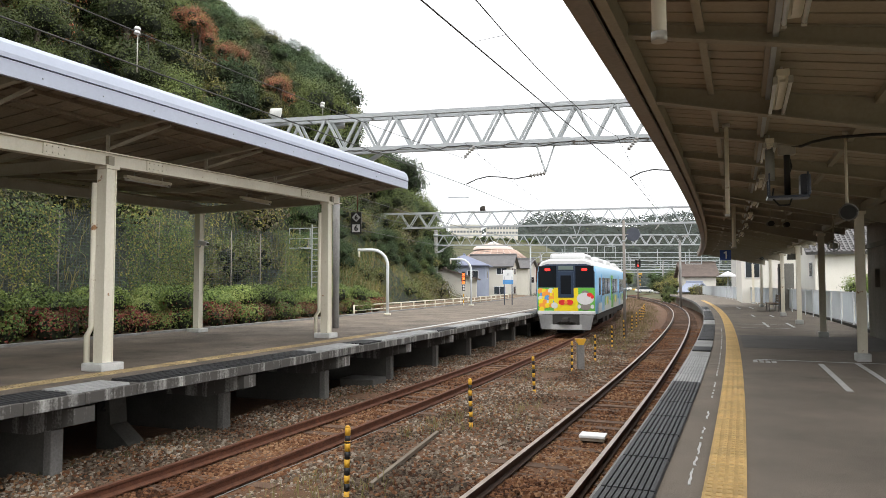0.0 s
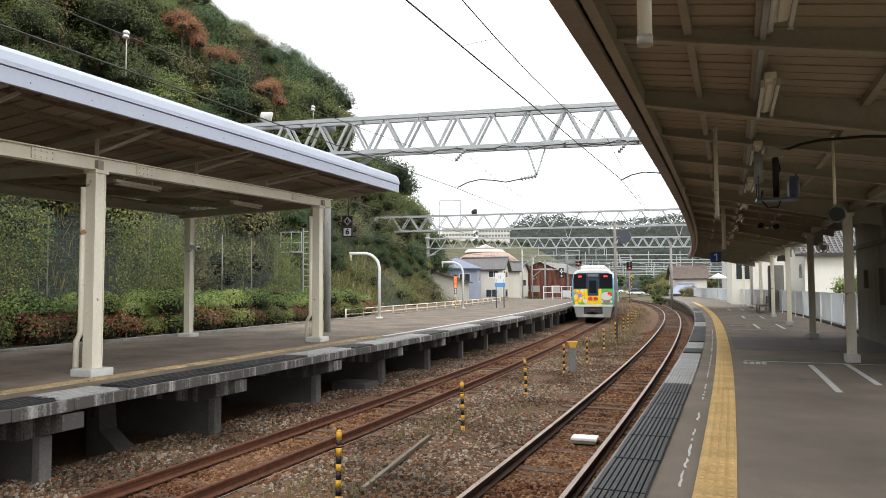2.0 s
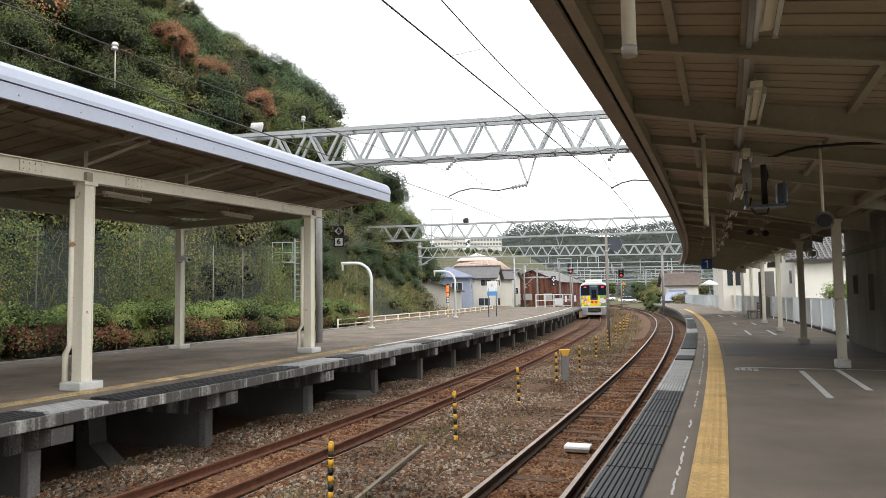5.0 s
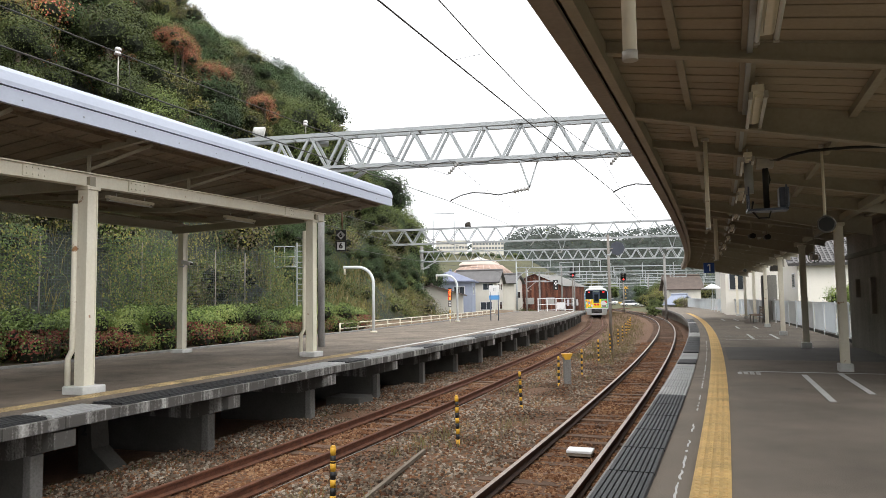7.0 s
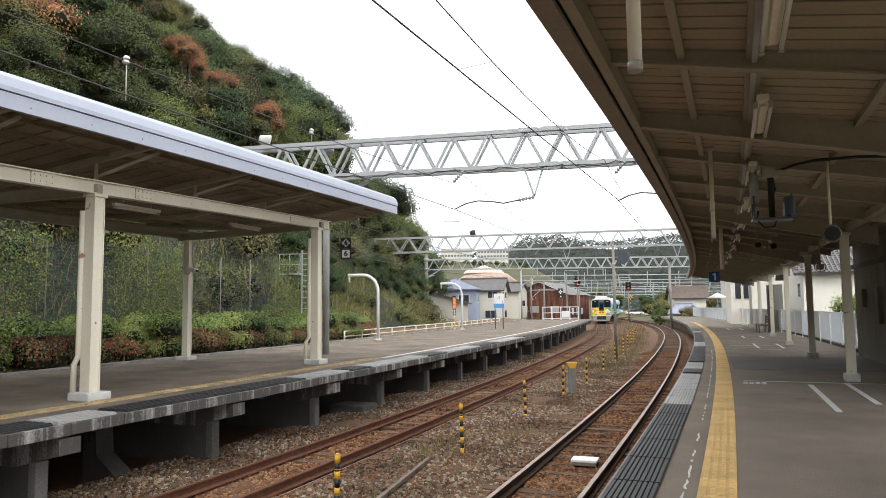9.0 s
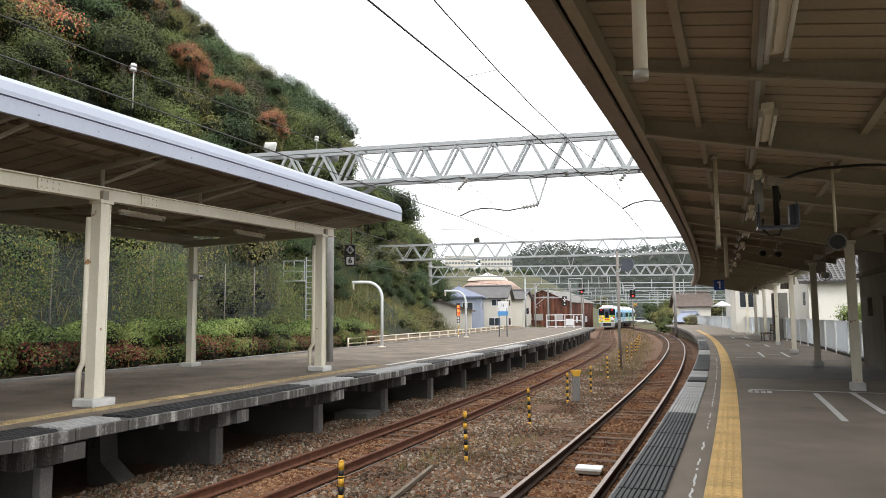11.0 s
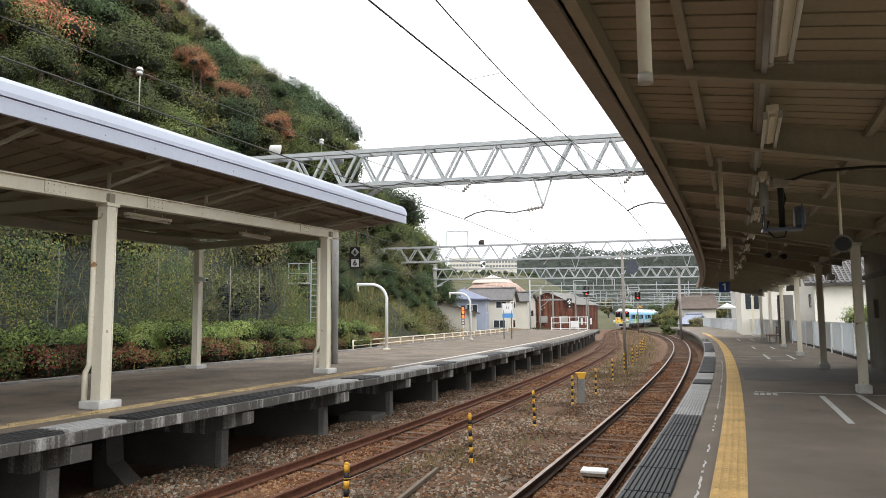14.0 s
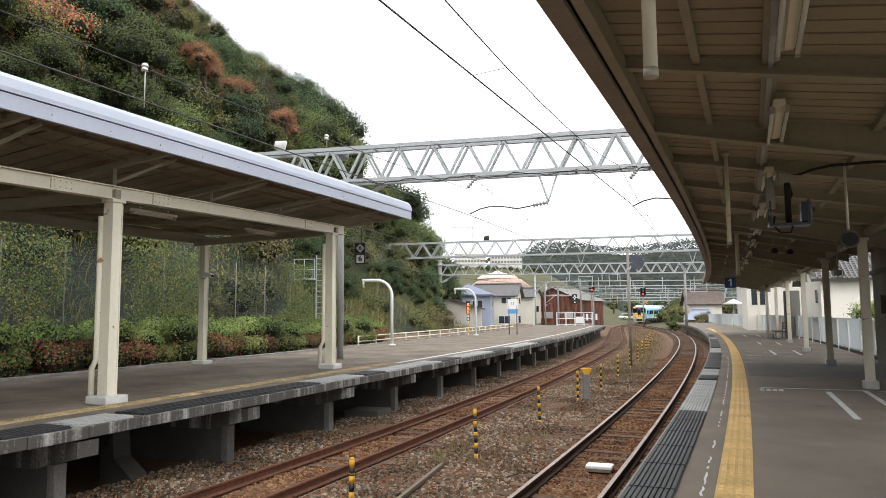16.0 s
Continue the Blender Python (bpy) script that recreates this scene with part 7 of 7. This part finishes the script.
        for a, b in ((-1.27, -0.44), (0.44, 1.27)):
            part("windscreen", box(B(), a, b, F - 0.034, F - 0.02, 2.34, 3.36, 0.004), "train_glass", s, "dark windscreen")
        part("front_panel", box(B(), -1.31, -0.42, F - 0.03, 0.04, 1.18, 2.3, 0.01), "train_green", s, "green panel with coloured shapes")
        part("front_panel", box(B(), 0.42, 1.31, F - 0.03, 0.04, 1.18, 2.3, 0.01), "train_green", s, "green panel with white shape")
        part("door_surround", box(B(), -0.56, 0.56, F - 0.05, 0.04, 1.18, 2.3, 0.01), "train_yellow", s, "yellow centre panel")
        d = part("end_door", box(B(), -0.36, 0.36, F - 0.07, 0.04, 1.82, 3.1, 0.01), "train_navy", s, "dark end door")
        part("pane", box(B(), -0.24, 0.24, F - 0.082, F - 0.06, 2.0, 2.9, 0.006), "train_glass", d)
        part("destination_box", box(B(), -0.42, 0.42, F - 0.06, 0.04, 3.13, 3.4, 0.01), "train_navy", s)
        part("destination_panel", box(B(), -0.34, 0.34, F - 0.07, F - 0.05, 3.18, 3.36), "display", s, "pale lit destination panel")
        for x in (-0.85, 0.85):
            part("tail_light", box(B(), x - 0.12, x + 0.12, F - 0.06, F - 0.02, 3.13, 3.24, 0.01), "red_lamp", s, "lit red tail light")
        PAINT = ["train_orange", "train_yellow", "train_white", "sky_blue"]
        for k in range(26):
            x, z = -1.17 + 0.16 * (k % 5) + 0.05 * (k // 5 % 2), 2.14 - 0.175 * (k // 5)
            r, mt = (0.15, 0.12, 0.1)[k % 3], (0, 1, 0, 2, 1, 3, 0)[k % 7]
            bm = B()
            disc(bm, x, z, r, r, F - 0.034 - 0.0008 * k)
            part("painted_shape", bm, PAINT[mt], s, "round coloured painted shape")
        for k, (x, z, rx, rz, mt) in enumerate(((0.88, 2.06, 0.16, 0.12, "mast_grey"), (0.9, 1.4, 0.24, 0.18, "mast_grey"), (0.88, 1.78, 0.39, 0.29, "train_white"), (1.08, 1.97, 0.13, 0.1, "train_red"), (1.2, 1.88, 0.08, 0.1, "train_red"), (0.6, 1.4, 0.08, 0.1, "train_white"), (1.2, 1.4, 0.08, 0.1, "train_white"), (-0.17, 1.6, 0.17, 0.13, "train_red"), (0.17, 1.6, 0.17, 0.13, "train_red"), (0, 1.6, 0.08, 0.08, "train_orange"))):
            bm = B()
            disc(bm, x, z, rx, rz, F - 0.054 - 0.003 * k)
            part("painted_shape", bm, mt, s, "painted oval shape")
        part("bumper_band", box(B(), -1.33, 1.33, F - 0.06, 0.1, 1.02, 1.18, 0.02), "train_white", s, "pale grey band")
        # snowplough skirt with the coupler opening
        for a, b in ((-1.28, -0.62), (0.62, 1.28)):
            bm = B()
            k = 0.16 if a < 0 else 0.0
            e = 0.16 if a > 0 else 0.0
            v = [bm.verts.new(p) for p in ((a + k, -0.1, 0.28), (b - e, -0.1, 0.28), (b, -0.1, 1.0), (a, -0.1, 1.0))]
            bm.faces.new(v)
            bmesh.ops.solidify(bm, geom=list(bm.faces), thickness=0.06)
            part("skirt", bm, "train_skirt", s, "pale grey skirt")
        part("skirt_lower", box(B(), -0.7, 0.7, -0.13, -0.07, 0.28, 0.52, 0.01), "train_skirt", s, "pale grey skirt")
        part("coupler_recess", box(B(), -0.64, 0.64, -0.02, 0.5, 0.5, 1.02), "undergear", s)
        bm = box(B(), -0.16, 0.16, -0.5, 0.1, 0.64, 0.86, 0.04)
        box(bm, -0.5, 0.5, -0.14, -0.02, 0.56, 0.62)
        cyl(bm, (-0.4, -0.12, 0.6), (-0.18, -0.3, 0.7), 0.04)
        cyl(bm, (0.4, -0.12, 0.6), (0.18, -0.3, 0.7), 0.04)
        part("coupler", bm, "undergear", s, "dark coupler")
    for ob in s.children_recursive:
        for v in ob.data.vertices:
            v.co.x *= 1.05
    return s


car_rear = train_car(True)
car_front = train_car(False)

# ---- pieces of the track, last ----
def sleepers(track, parent, a, b, sunk):
    kept = None
    y = a
    while y < b:
        if kept is None:
            ob = part("sleeper", box(B(), -1.05, 1.05, -0.11, 0.11, -0.15, 0, 0.0), "sleeper", parent, "weathered wooden sleeper")
            kept = ob.data
        else:
            ob = new("sleeper", kept)
            ob.parent = parent
        ob.matrix_basis = Matrix.Translation(at(track, y, random.uniform(-0.03, 0.03), RAIL - 0.152 - sunk)) @ pose(0, 0, 0, 0, 0, heading(track, y) + random.uniform(-1, 1))
        y += 0.62 * math.cos(radians(heading(track, y)))


sleepers(LINE1, track_near, 3.0, 120, 0.026)
sleepers(LINE2, track_far, 3.0, 120, 0.03)

M["stones"] = leafy("stones", [(0.038, 0.026, 0.018), (0.095, 0.069, 0.047), (0.155, 0.12, 0.088), (0.36, 0.31, 0.25)], 0.9, 0.6)
M["stones_red"] = leafy("stones_red", [(0.042, 0.018, 0.009), (0.115, 0.05, 0.023), (0.18, 0.086, 0.042), (0.3, 0.18, 0.1)], 0.9, 0.6)
n = 115000
yy = 5.5 + 36 * rng.random(n) ** 1.7
tt = rng.random(n)
base = np.array([[-1, -1, -0.4], [1, -0.8, -0.5], [0.9, 1, -0.4], [-0.8, 0.9, -0.5], [-0.5, -0.6, 0.6], [0.7, -0.4, 0.5], [0.4, 0.6, 0.65], [-0.6, 0.5, 0.5]])
quads = [(0, 1, 5, 4), (1, 2, 6, 5), (2, 3, 7, 6), (3, 0, 4, 7), (4, 5, 6, 7)]
V = np.empty((n, 8, 3))
for i in range(n):
    a, b = at(FAR, yy[i], -2.6), at(NEAR, yy[i], 1.75)
    q = a.lerp(b, tt[i])
    an, sc = rng.random() * 6.28, rng.uniform(0.012, 0.034)
    c, s_ = math.cos(an), math.sin(an)
    w = base * (sc * rng.uniform(0.7, 1.3, 3))
    V[i] = np.column_stack([w[:, 0] * c - w[:, 1] * s_, w[:, 0] * s_ + w[:, 1] * c, w[:, 2]]) + np.array((q.x, q.y, GROUND + 0.0 + 0.05 * noise.noise(q * 0.8) + rng.uniform(-0.012, 0.012)))
me = bpy.data.meshes.new("ballast_stones")
me.from_pydata(V.reshape(-1, 3).tolist(), [], [tuple(i * 8 + k for k in f) for i in range(n) for f in quads])
me.materials.append(M["stones"])
me.materials.append(M["stones_red"])
rusty = ((tt > 0.2) & (tt < 0.4)) | (tt > 0.7) | (rng.random(n) < 0.3)
me.polygons.foreach_set("material_index", np.repeat(rusty.astype(np.int32), len(quads)))
tagged(new("ballast_stones", me), "loose brown and grey crushed stones", "ballast", kind="stuff")


# ---- the train leaves along the far track ----
ARC = [(0.0, 20.0)]
while ARC[-1][1] < 230:
    s0, y0 = ARC[-1]
    ARC.append((s0 + 0.25 * math.hypot(1, bend(LINE2, y0)[1]), y0 + 0.25))


def y_at(s):
    i = min(max(int(s / 0.28), 0), len(ARC) - 2)
    while i < len(ARC) - 2 and ARC[i + 1][0] < s:
        i += 1
    while i > 0 and ARC[i][0] > s:
        i -= 1
    (a, ya), (b, yb) = ARC[i], ARC[i + 1]
    return ya + (yb - ya) * (s - a) / (b - a)


def car_pose(s):
    """Car whose near end is s metres along the far track: both bogies on the rails."""
    p, q = at(LINE2, y_at(s + 2.6), 0, RAIL), at(LINE2, y_at(s + 15.4), 0, RAIL)
    d = (q - p).normalized()
    return Matrix.Translation(p - d * 2.6) @ pose(0, 0, 0, 0, 0, math.degrees(math.atan2(d.y, d.x)) - 90)


def motions():
    rows_rear, rows_front = [], []
    for i in range(33):
        t = 0.5 * i
        y = 33.5 + 8.35 * t - 0.052 * t * t + 0.6 * math.exp(-t)
        lo = max(0, int((y - 20) / 0.25) - 1)
        a, b = ARC[lo], ARC[lo + 1]
        s = a[0] + (b[0] - a[0]) * (y - a[1]) / (b[1] - a[1])
        rows_rear.append((t, car_pose(s)))
        rows_front.append((t, car_pose(s + 18.6)))
    walk(car_rear, rows_rear)
    walk(car_front, rows_front)


motions()
